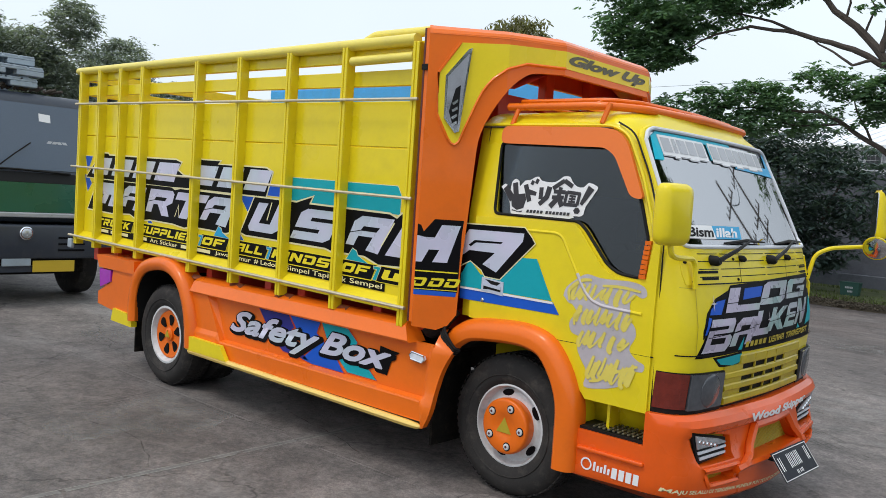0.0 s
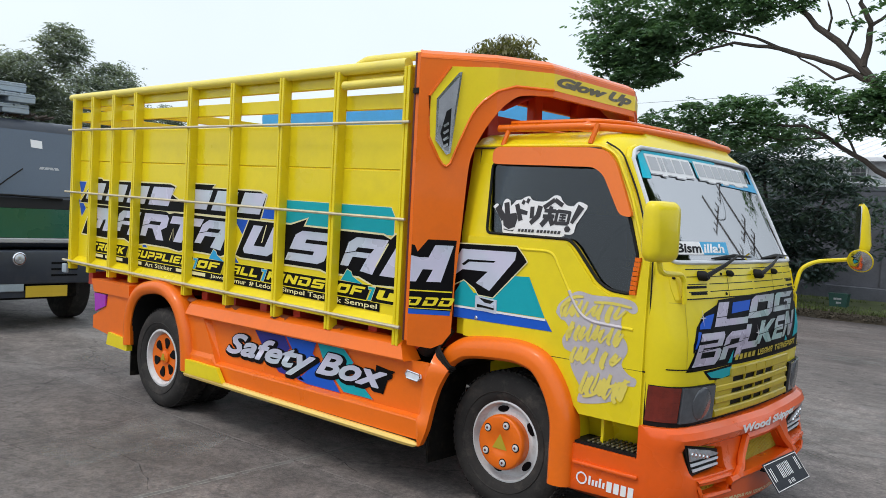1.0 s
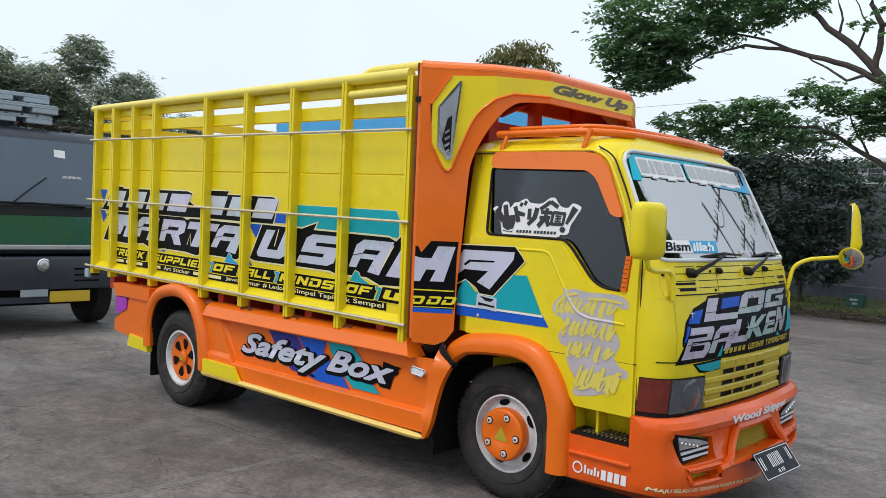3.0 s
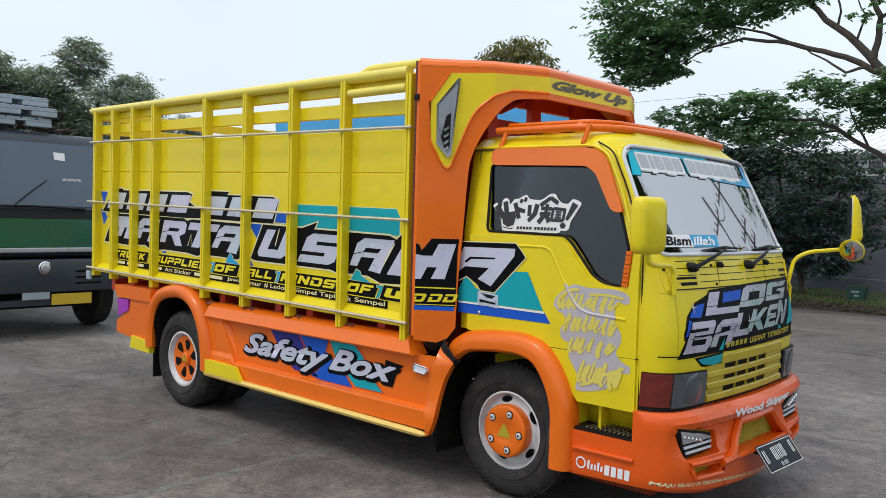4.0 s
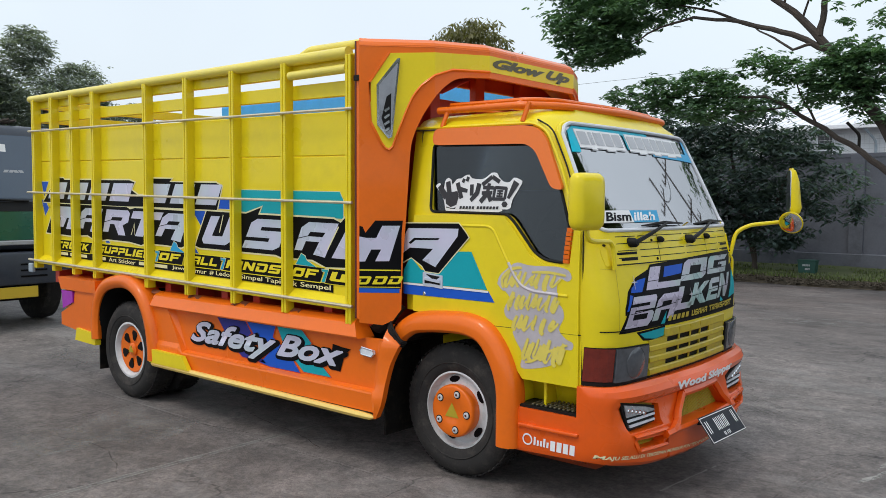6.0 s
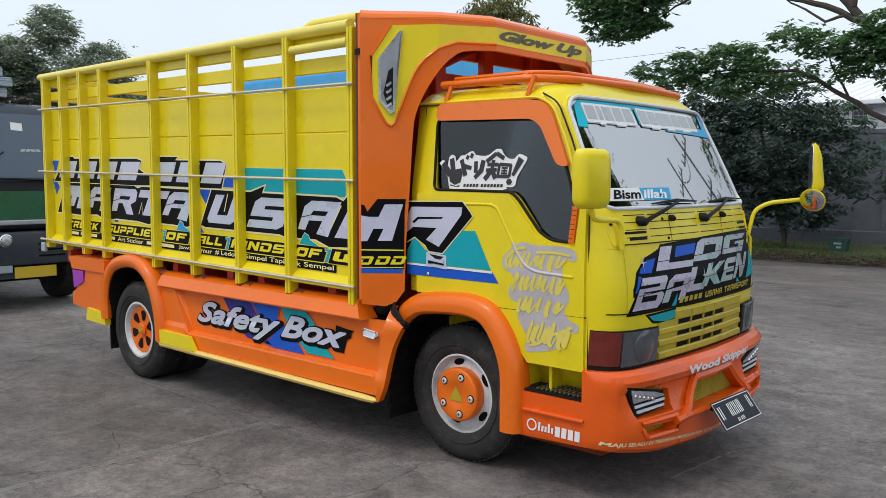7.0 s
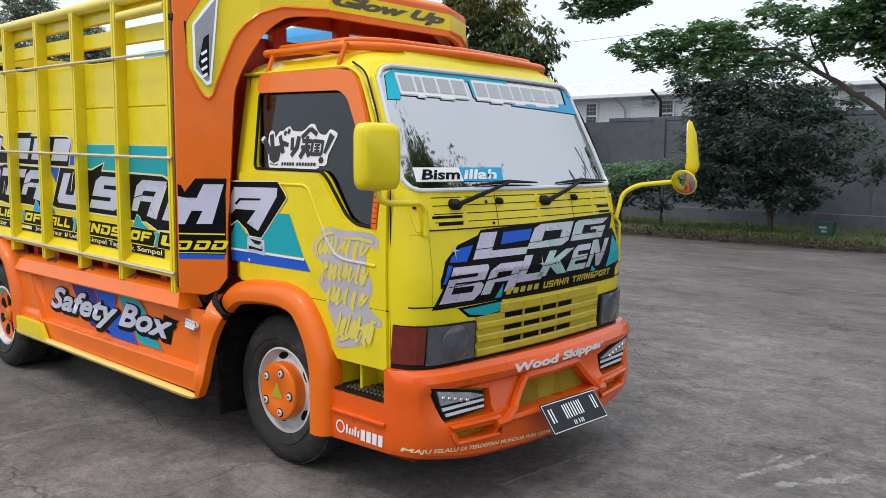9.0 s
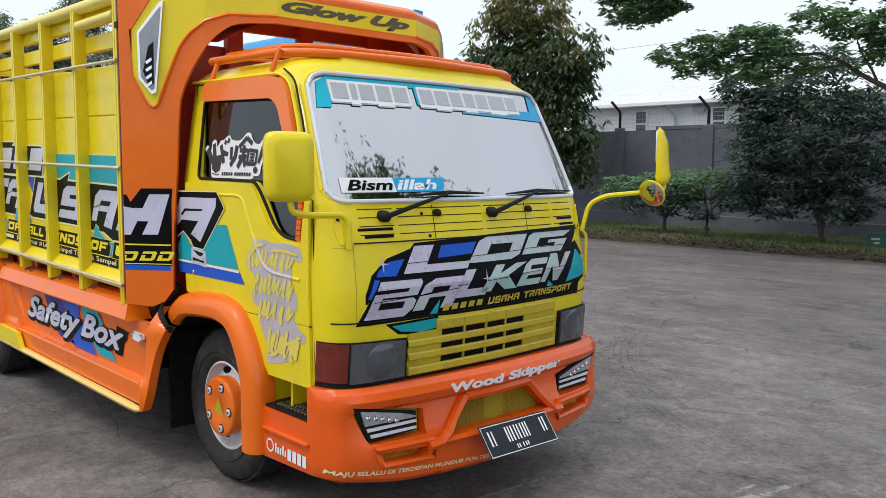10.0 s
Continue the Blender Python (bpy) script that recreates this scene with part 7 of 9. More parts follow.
# side skirt with its recessed box panel
for far in (False, True):
    g = mir if far else (lambda y: y)
    # folded flange along the top
    bm = bmesh.new()
    prism(bm, [(-0.10, 0.872), (-0.155, 0.872), (-0.20, 0.845), (-0.238, 0.775), (-0.232, 0.765), (-0.16, 0.765), (-0.10, 0.765)], lambda a, b, c: (-2.64 + c * (1 + 0.036 * max(0, 0.872 - b) / 0.1), g(a), b), 2.09)
    flange = tpart("skirt_flange", bm, ORANGE, None, "orange folded flange above the skirt")
    # main sheet: a flat start, then a recess with a slanting edge
    SK = [(-0.16, 0.768), (-0.212, 0.768), (-0.212, 0.525), (-0.228, 0.496), (-0.230, 0.485), (-0.228, 0.36), (-0.18, 0.352)]
    RK = [(-0.15, 0.768), (-0.170, 0.766), (-0.174, 0.482), (-0.216, 0.470), (-0.220, 0.46), (-0.220, 0.36), (-0.17, 0.345)]
    slope = lambda b: (0.766 - max(b, 0.526)) * 0.6
    turn = lambda b: interp(b, [0.33, 0.47, 0.64, 0.75], [-0.361, -0.377, -0.362, -0.334])
    bm = bmesh.new()
    cols = [[bm.verts.new((-2.64, g(a), b)) for a, b in SK], [bm.verts.new((-2.446 + slope(b), g(a), b)) for a, b in SK], [bm.verts.new((-2.41 + slope(b), g(a), b)) for a, b in RK],
            [bm.verts.new((turn(b) - 0.03, g(a), b)) for a, b in RK], [bm.verts.new((turn(b), g(a - 0.008 if b > 0.48 else a), b)) for a, b in RK]]
    for a, b in zip(cols, cols[1:]):
        for j in range(len(SK) - 1):
            bm.faces.new((a[j], a[j + 1], b[j + 1], b[j]))
    skirt = tpart("side_skirt", bm, ORANGE, None, "orange side skirt with recessed panel")
    # curved end of the skirt, rising to the wheel arch
    bm = bmesh.new()
    rear = [(-0.362, -0.217, 0.327), (-0.377, -0.219, 0.455), (-0.376, -0.186, 0.50), (-0.363, -0.182, 0.63), (-0.336, -0.180, 0.752), (-0.352, -0.100, 0.842)]
    fore = [(-0.343, -0.219, 0.327), (-0.313, -0.208, 0.41), (-0.298, -0.190, 0.525), (-0.278, -0.166, 0.64), (-0.242, -0.135, 0.738), (-0.240, -0.112, 0.75)]
    rows = []
    for p, q in zip(smooth_path(rear), smooth_path(fore)):
        p, q = Vector(p), Vector(q)
        m = (p + q) / 2 + Vector((0, -0.012, 0))
        rows.append([bm.verts.new((v.x, g(v.y), v.z)) for v in (p + Vector((0, 0.05, 0)), p, m, q, q + Vector((-0.012, 0.05, 0)))])
    for a, b in zip(rows, rows[1:]):
        for j in range(4):
            bm.faces.new((a[j], a[j + 1], b[j + 1], b[j]))
    end = tpart("skirt_end", bm, ORANGE, None, "curved orange end of the side skirt", True)
    md = skirt.modifiers.new("thickness", 'SOLIDIFY')
    md.thickness = 0.008
    tpart("hose", tube(bmesh.new(), rounded([(-0.52, g(-0.06), 0.84), (-0.44, g(-0.09), 0.80), (-0.37, g(-0.08), 0.86), (-0.33, g(-0.02), 0.95)], 0.05), 0.03, 8), PLASTIC, None, "black rubber hose behind the cab", True)
    tpart("skirt_trim", tube(bmesh.new(), [(-2.60, g(-0.240), 0.352), (-0.45, g(-0.234), 0.338), (-0.375, g(-0.230), 0.336), (-0.350, g(-0.222), 0.334)], [0.02, 0.02, 0.017, 0.006], 6), TRIMPAINT, None, "yellow trim along the skirt's lower edge", True)
    bm = bmesh.new()
    a0, a1 = sorted((g(-0.262), g(-0.23)))
    prism(bm, [(-2.62, 0.362), (-2.12, 0.362), (-2.20, 0.455), (-2.62, 0.46)], lambda a, b, c: (a, g(-0.262 + c), b), 0.035, 0.006)
    tpart("skirt_block", bm, YELLOW, None, "yellow wedge block")
    bm = bmesh.new()
    prism(bm, [(-0.482, 0.676), (-0.400, 0.668), (-0.385, 0.682), (-0.390, 0.702), (-0.475, 0.712), (-0.490, 0.695)], lambda a, b, c: (a, g(-0.197 + c), b), 0.025, 0.007)
    tpart("marker_lamp", bm, LENSWHITE, None, "small clear marker lamp with a chrome rim")
    tpart("marker_lamp_rim", tube(bmesh.new(), [(a, g(-0.196), b) for a, b in ((-0.482, 0.674), (-0.400, 0.666), (-0.383, 0.682), (-0.388, 0.704), (-0.475, 0.714), (-0.492, 0.695))], 0.005, 6, True), CHROME, None, smooth=True)
    # rear arch and tail piece
    RA = [(RX - 0.40, 0.44), (RX - 0.405, 0.60), (RX - 0.36, 0.76), (RX - 0.25, 0.87), (RX - 0.05, 0.918), (RX + 0.12, 0.905), (RX + 0.27, 0.82), (RX + 0.37, 0.66), (RX + 0.41, 0.50), (RX + 0.42, 0.37)]
    tpart("rear_wheel_arch", sweep(smooth_path(RA), [(0.055, -0.10), (0.057, -0.20), (0.05, -0.245), (0.03, -0.265), (-0.0, -0.27), (-0.03, -0.262), (-0.045, -0.245), (-0.04, -0.215)], far), ORANGE, None, "rounded orange rear arch flare", True)
    bm = bmesh.new()
    rows = [[bm.verts.new((RX + (x - RX) * 0.9, g(y), z - 0.045 * max(0, (z - 0.4) / 0.5))) for y in (-0.235, 0.4)] for x, z in smooth_path(RA)]
    for a, b in zip(rows, rows[1:]):
        bm.faces.new((a[0], a[1], b[1], b[0]))
    tpart("arch_liner", bm, PLASTIC, None, smooth=True)
    bm = bmesh.new()
    prism(bm, [(-3.99, 0.80), (-4.04, 0.90), (-3.42, 0.90), (-3.42, 0.80)], lambda a, b, c: (a, g(-0.25 + c), b), 0.3, 0.01)
    prism(bm, [(-3.78, 0.80), (-3.80, 0.70), (-3.97, 0.62), (-4.02, 0.60), (-4.02, 0.50), (-3.42, 0.44), (-3.42, 0.80)], lambda a, b, c: (a, g(-0.235 + c), b), 0.3, 0.01)
    tpart("tail_piece", bm, ORANGE, None, "orange tail piece behind the rear wheel")
    bm = bmesh.new()
    prism(bm, [(-3.99, 0.79), (-3.80, 0.79), (-3.80, 0.70), (-3.97, 0.64)], lambda a, b, c: (a, g(-0.246 + c), b), 0.2, 0.01)
    tpart("tail_lamp", bm, PURPLE, None, "purple tail lamp lens")
    bm = bmesh.new()
    prism(bm, [(-3.75, 0.40), (-3.42, 0.39), (-3.42, 0.48), (-3.72, 0.50)], lambda a, b, c: (a, g(-0.255 + c), b), 0.05, 0.006)
    tpart("tail_block", bm, YELLOW, None, "yellow wedge block")
    bm = bmesh.new()
    y0, y1 = sorted((g(-0.18), g(0.25)))
    box(bm, RX - 0.47, RX - 0.455, y0, y1, 0.18, 0.62, 0.004)
    tpart("mud_flap", bm, CHASSIS, None, "black rubber mud flap")
on_box = lambda a, b, c: (a, -0.1745 - c, b)
for col, pts in ((NAVY, [(-1.89, 0.752), (-1.58, 0.752), (-1.52, 0.68), (-1.60, 0.62), (-1.36, 0.50), (-1.62, 0.515), (-1.75, 0.60)]), (BLUE, [(-1.565, 0.752), (-1.27, 0.752), (-1.30, 0.68), (-1.131, 0.582), (-1.035, 0.486), (-1.33, 0.486), (-1.43, 0.50), (-1.30, 0.60), (-1.48, 0.66)]),
                 (CYAN, [(-1.255, 0.752), (-1.02, 0.752), (-0.93, 0.682), (-1.0, 0.60), (-1.2, 0.66)]), (CYAN, [(-1.1, 0.57), (-0.85, 0.56), (-0.815, 0.54), (-0.756, 0.497), (-1.003, 0.497)])):
    edged("box_graphic", pts, on_box, 0.0012, col, 0.006, RED)
tsticker("box_lettering_shadow", polygon([(-0.74, 0.70), (-0.645, 0.688), (-0.585, 0.684), (-0.635, 0.652), (-0.655, 0.600), (-0.675, 0.541), (-0.76, 0.560)]), on_box, 0.0024, BLACK)
words = (("Safety", -2.195, -1.272, 0.520, 0.700), ("Box", -1.250, -0.652, 0.572, 0.704))
for s, a, b, c, d in words:
    for name, mat, bold, grow, lift, reach, drop in (("box_lettering_shadow", BLACK, 0.004, 0.02, 0.0026, 0.023, (0.010, -0.008)), ("box_lettering", SILVER, 0.010, 0.0, 0.0050, 0.007, (0, 0))):
        copies = []
        for n_, (dx, dz) in enumerate([(math.cos(0.3927 * k), 0.75 * math.sin(0.3927 * k)) for k in range(16)]):
            one = lettering(s, a, b, c, d, 0.42, bold, grow, (dx * reach + drop[0], dz * reach + drop[1]))
            for v in one.verts:
                v.co.z = 0.0001 * n_
            copies.append(one)
        tsticker(name, merge(copies), on_box, lift, mat, None, "silver lettering with black outline" if mat is SILVER else "")

# rust drips on the flange under the posts
rr = random.Random(21)
on_flange = lambda a, b, c: (a, -0.155 - 0.045 * b - c * 0.5, 0.872 - 0.027 * b + c)
for x0, x1 in POSTS[4:8]:
    cx = (x0 + x1) / 2 + 0.03
    top = [(cx - 0.075 + 0.15 * i / 6, -0.15) for i in range(7)]
    low = [(cx + 0.075 - 0.15 * i / 6, rr.uniform(0.25, 0.95)) for i in range(7)]
    tsticker("rust_drip", polygon(top + low), on_flange, 0.002, RUST, None, "brown rust drip")

# mirrors
for far in (False, True):
    h = mir if far else (lambda y: y)
    if far:
        c, axis, wide, tall = Vector((1.205, 1.955, 1.615)), Vector((-0.46, 0.89, 0)), 0.075, 0.148
        arm = [(0.93, 1.63, 1.22), (0.95, 1.66, 1.36), (1.02, 1.70, 1.405), (1.16, 1.87, 1.425), (1.22, 1.95, 1.44), (1.21, 1.955, 1.49)]
    else:
        c, axis, wide, tall = Vector((0.97, -0.195, 1.545)), Vector((0.2, 0.98, 0)), 0.095, 0.13
        arm = [(0.965, -0.19, 1.42), (0.972, -0.185, 1.375), (0.965, -0.12, 1.362), (0.95, 0.06, 1.355), (0.955, 0.085, 1.33), (0.965, 0.085, 1.22)]
    up = Vector((0, 0, 1))
    nn = axis.normalized().cross(up)
    bm = bmesh.new()
    lv = []
    for d, k in ((-0.03, 0.93), (-0.018, 1.0), (0.012, 1.0), (0.03, 0.92), (0.042, 0.7)):
        lv.append([c + nn * d + axis.normalized() * (wide * k * math.copysign(abs(math.cos(q)) ** 0.35, math.cos(q))) + up * (tall * k * math.copysign(abs(math.sin(q)) ** 0.3, math.sin(q))) - nn * (0.019 * (1 + math.sin(q)) * (1 if far and d > 0 else 0)) for q in (2 * math.pi * i / 32 + 0.01 for i in range(32))])
    mirror = tpart("mirror", loft(lv), YELLOW, None, "yellow door mirror on a bent arm", True)
    bm = bmesh.new()
    lv = [[c + nn * d + axis.normalized() * (wide * 0.88 * math.copysign(abs(math.cos(q)) ** 0.35, math.cos(q))) + up * (tall * 0.9 * math.copysign(abs(math.sin(q)) ** 0.3, math.sin(q))) for q in (2 * math.pi * i / 24 + 0.01 for i in range(24))] for d in (-0.035, -0.028)]
    bm.free()
    tpart("mirror_glass", loft(lv), CHROME, mirror, "mirror glass")
    tpart("mirror_arm", tube(bmesh.new(), rounded(arm, 0.04), 0.0125, 8), YELLOW, mirror, "yellow tubular arm", True)
    if far:
        bm = bmesh.new()
        rc, rn = Vector((1.235, 1.815, 1.424)), Vector((0.02, -0.90, -0.42)).normalized()
        ru = rn.cross(Vector((0, 0, 1))).normalized()
        rv = ru.cross(rn)
        lathe(bm, [(0.0001, -0.02), (0.05, -0.018), (0.071, -0.004), (0.073, 0.006), (0.068, 0.008)], lambda u, v, a: rc + ru * u + rv * v + rn * a, 28)
        tpart("round_mirror_shell", bm, YELLOW, mirror, "round convex mirror", True)
        bm = bmesh.new()
        lathe(bm, [(0.066, 0.0085), (0.05, 0.014), (0.026, 0.018), (0.0001, 0.0195)], lambda u, v, a: rc + ru * u + rv * v + rn * a, 28)
        tpart("round_mirror_glass", bm, CHROME, mirror, smooth=True)
        tpart("guard_rod", tube(bmesh.new(), rounded([(0.90, 1.655, 0.93), (0.93, 1.67, 0.96), (0.93, 1.67, 1.20), (0.90, 1.655, 1.23)], 0.02), 0.008, 6), YELLOW, mirror, smooth=True)

# roof rack
rack = tpart("roof_rack", tube(bmesh.new(), rounded([(-0.16, 0.10, 2.05), (0.42, 0.095, 2.043), (0.56, 0.25, 2.04), (0.61, YC, 2.045), (0.57, mir(0.25), 2.04), (0.42, mir(0.095), 2.043), (-0.16, mir(0.10), 2.05)], 0.08), 0.02, 10), ORANGE, None, "orange tubular roof rack", True)
tpart("rack_rim", tube(bmesh.new(), rounded([(-0.13, 0.17, 2.085), (0.40, 0.17, 2.08), (0.50, 0.30, 2.078), (0.53, YC, 2.08), (0.50, mir(0.30), 2.078), (0.40, mir(0.17), 2.08), (-0.13, mir(0.17), 2.085)], 0.06), 0.013, 8), ORANGE, rack, "upper tube of the roof rack", True)
for x in (-0.08, 0.14, 0.36):
    tpart("rack_bar", tube(bmesh.new(), [(x, 0.10, 2.05), (x, 0.17, 2.074), (x, mir(0.17), 2.074), (x, mir(0.10), 2.05)], 0.010, 8), ORANGE, rack, smooth=True)
for x in (-0.09, 0.45):
    for far in (False, True):
        h = mir if far else (lambda y: y)
        bm = bmesh.new()
        y0 = h(0.10)
        tube(bm, [(x, h(0.10), 2.055), (x - 0.02, h(0.07), 1.955)], 0.013, 6)
        tpart("rack_leg", bm, ORANGE, rack)


# ---- second truck ----
def second_truck():
    t = thing("parked_truck", "older charcoal and green truck carrying pallets on its roof", "truck", loc=(-8.4, 0.2, GROUND))
    inv = Matrix.Translation(t.location).inverted()

    def add(name, bm, mat, parent=None, label="", smooth=False):
        ob = part(name, bm, mat, None, label, smooth)
        ob.parent = parent or t
        if parent is None:
            ob.matrix_parent_inverse = inv
        return ob

    y0, y1 = -0.85, 1.52
    prof = [(-9.0, 0.95), (-7.18, 0.95), (-7.15, 1.05), (-7.16, 1.42), (-7.22, 1.52), (-7.42, 2.335), (-7.5, 2.42), (-9.0, 2.48)]
    bm = bmesh.new()
    prism(bm, prof, lambda a, b, c: (a, y0 + c, b), y1 - y0, 0.0)
    bmesh.ops.bevel(bm, geom=bm.edges[:], offset=0.05, segments=3, profile=0.5, affect='EDGES')
    cabin = add("cab", bm, DARKTRUCK, None, "charcoal grey cab", True)
    face = lambda a, b, c: (interp(b, [0.95, 1.05, 1.42, 1.52, 2.335, 2.42], [-7.18, -7.15, -7.16, -7.22, -7.42, -7.5]) + c, a, b)
    sticker("front_panel", polygon([(y0 + 0.05, 1.07), (y1 - 0.05, 1.07), (y1 - 0.05, 1.40), (y0 + 0.05, 1.40)]), face, 0.004, GREEN, cabin, "dark green front panel", thick=0.006)
    sticker("dark_band", polygon([(y0 + 0.05, 1.405), (y1 - 0.05, 1.405), (y1 - 0.06, 1.515), (y0 + 0.06, 1.515)]), face, 0.004, PLASTIC, cabin, thick=0.004)
    ws = sticker("windscreen", polygon([(y0 + 0.10, 1.55), (y1 - 0.10, 1.55), (y1 - 0.14, 2.295), (y0 + 0.14, 2.295)]), face, 0.004, material("dull_windscreen", (0.06, 0.088, 0.13), 0.14, vary=0.1, scale=2, bump=0, spec=0.8), cabin, "dark windscreen", thick=0.004)
    sticker("paper_sticker", polygon([(0.59, 2.105), (0.72, 2.095), (0.72, 2.185), (0.59, 2.195)]), face, 0.0095, WHITE, ws)
    sticker("sticker_marks", merge([polygon(slanted(a, a + 0.05, 1.855, 1.885, s)) for a, s in ((0.66, 0.02), (0.72, 0.02), (0.79, -0.02), (0.85, -0.02))]), face, 0.0095, GREYVINYL, ws)
    add("wiper", tube(bmesh.new(), [face(0.1, 1.56, 0.03), face(0.30, 1.72, 0.025), face(0.48, 1.85, 0.012)], 0.008, 5), PLASTIC, cabin)
    add("wiper", tube(bmesh.new(), [face(-0.3, 1.54, 0.03), face(0.3, 1.545, 0.03), face(0.9, 1.52, 0.03)], 0.012, 5), PLASTIC, cabin)
    add("chrome_strip", boxes((-7.17, -7.11, y0 + 0.02, y1 - 0.02, 1.01, 1.065), bevel=0.012), GREYVINYL, None, "dull chrome strip")
    bm = bmesh.new()
    box(bm, -7.45, -7.02, y0 - 0.02, y1 + 0.06, 0.55, 0.93, 0.03)
    bump = add("bumper", bm, DARKTRUCK, None, "black steel bumper", True)
    add("bumper_slots", boxes((-7.03, -7.012, 0.72, 1.02, 0.78, 0.80), (-7.03, -7.012, 0.72, 1.02, 0.71, 0.73), (-7.03, -7.012, 0.72, 1.02, 0.64, 0.66)), BLACK, bump)
    add("under_rail", boxes((-7.12, -7.06, -0.6, 0.62, 0.40, 0.47)), DARKTRUCK, bump)
    add("rag", boxes((-7.05, -7.03, 0.12, 0.43, 0.47, 0.56), bevel=0.01), GREYPLASTIC, bump)
    add("plate", boxes((-7.05, -7.035, 0.45, 0.92, 0.40, 0.53), bevel=0.004), YPLATE, bump, "plain yellow plate")
    bm = bmesh.new()
    lathe(bm, [(0.075, -0.02), (0.075, 0.02), (0.064, 0.03)], lambda u, v, a: (-7.02 + a, 0.36 + u, 0.84 + v), 24)
    lamp = add("headlamp", bm, CHROME, None, "round headlamp", True)
    bm = bmesh.new()
    lathe(bm, [(0.064, 0.0), (0.05, 0.02), (0.025, 0.03), (0.0001, 0.033)], lambda u, v, a: (-7.0 + a, 0.36 + u, 0.84 + v), 24)
    add("lamp_glass", bm, FOGLENS, lamp, "clear lamp glass", True)
    for y in (1.33, -0.65):
        bm = bmesh.new()
        lathe(bm, [(0.2, -0.12), (0.36, -0.13), (0.42, -0.10), (0.43, 0.0), (0.42, 0.10), (0.36, 0.13), (0.2, 0.12)], lambda u, v, a: (-7.95 + u, y + a, 0.45 + v), 32)
        w = add("wheel", bm, RUBBER, None, "black tyre", True)
    # added dark mass that deepens the shade below the cab
    add("under_cab_shade_block", boxes((-9.0, -7.5, -0.9, 1.25, 0.32, 0.95), bevel=0.03), CHASSIS, None, "dark block added to deepen the shade under the cab")
    add("chassis", boxes((-12, -7.3, -0.4, -0.3, 0.6, 0.8), (-12, -7.3, 0.6, 0.7, 0.6, 0.8), (-9, -7.4, -0.4, 0.7, 0.45, 0.95)), CHASSIS)
    add("cargo_body", boxes((-14, -9.1, y0, y1, 0.95, 2.5), bevel=0.02), DARKTRUCK, None, "dark cargo body")
    # plastic pallets lying on the roof
    for i, (z, dy, dx) in enumerate(((2.49, -0.15, 0.0), (2.615, -0.10, 0.04), (2.74, -0.17, -0.05))):
        ya, yb, xa, xb = -0.45 + dy, 0.78 + dy, -8.5 + dx, -7.52 + dx
        pal = thing("pallet", "blue-grey plastic pallet lying on the parked truck's roof", "pallet", "pallets on the roof", loc=((xa + xb) / 2, (ya + yb) / 2, z))
        ox, oy = (xa + xb) / 2, (ya + yb) / 2
        w = (yb - ya) / 7
        for k in range(7):
            y = ya + w * k - oy
            bm = bmesh.new()
            box(bm, xa - ox, xb - ox, y + 0.01, y + w - 0.01, 0.085, 0.105, 0.004, 1)
            part("deck_board", bm, GREYPLASTIC, pal)
        for k in range(3):
            x = xa + (xb - xa - 0.12) * k / 2 - ox
            bm = bmesh.new()
            box(bm, x, x + 0.12, ya - oy, yb - oy, 0.06, 0.085, 0.004, 1)
            part("bearer", bm, GREYPLASTIC, pal)
            for y in (ya - oy, -0.10, yb - oy - 0.30):
                bm = bmesh.new()
                box(bm, x, x + 0.12, y, y + 0.30, 0, 0.06, 0.008, 1)
                part("foot_block", bm, GREYPLASTIC, pal)
    bm = bmesh.new()
    for k in range(14):
        tube(bm, [(-7.5 - rnd.uniform(0, 0.25), 0.2 + 0.05 * k, 2.46), (-7.5 - rnd.uniform(0, 0.25), 0.28 + 0.05 * k, 2.49 + rnd.uniform(0, 0.03))], 0.018, 5)
    tagged(part("rope_heap", bm, BARK), "brown rope lying on the parked truck's roof", "rope")


second_truck()


# ---- trees ----
def leaves(blobs, size, seed, shape="spray", droop=0.4):
    """Small leaves in sprays through uneven clumps; returns vertices and faces."""
    r = np.random.RandomState(seed)
    vs, fs = [], []
    for cx, cy, cz, rx, ry, rz, count in blobs:
        clumps = max(3, int(count * (1.8 if size < 0.18 else 1.0)) // 28)
        for _ in range(clumps):
            d = r.normal(size=3)
            d /= np.linalg.norm(d)
            k = r.uniform(0.35, 1.0) ** 0.5
            c = np.array((cx + d[0] * rx * k, cy + d[1] * ry * k, cz + d[2] * rz * k))
            spread = r.uniform(0.12, 0.34) * (rx * ry * rz) ** (1 / 3) * 0.7
            for _ in range(7):
                o = c + r.normal(size=3) * spread * np.array((1, 1, 0.55))
                a0 = r.uniform(0, 2 * math.pi)
                for q in range(4):
                    a = a0 + q * (0.55 if shape == "spray" else 1.5) + r.uniform(-0.3, 0.3)
                    s = size * r.uniform(0.6, 1.3)
                    dr = droop * r.uniform(0.3, 1.4)
                    f = np.array((math.cos(a), math.sin(a), -dr))
                    f /= np.linalg.norm(f)
                    sd = np.array((-math.sin(a), math.cos(a), r.uniform(-0.6, 0.6)))
                    w = s * (0.24 if shape == "spray" else 0.17)
                    b = o + f * s * 0.15 * q
                    i = len(vs)
                    vs += [tuple(b), tuple(b + f * s * 0.5 + sd * w), tuple(b + f * s), tuple(b + f * s * 0.5 - sd * w)]
                    fs.append((i, i + 1, i + 2, i + 3))
    return vs, fs


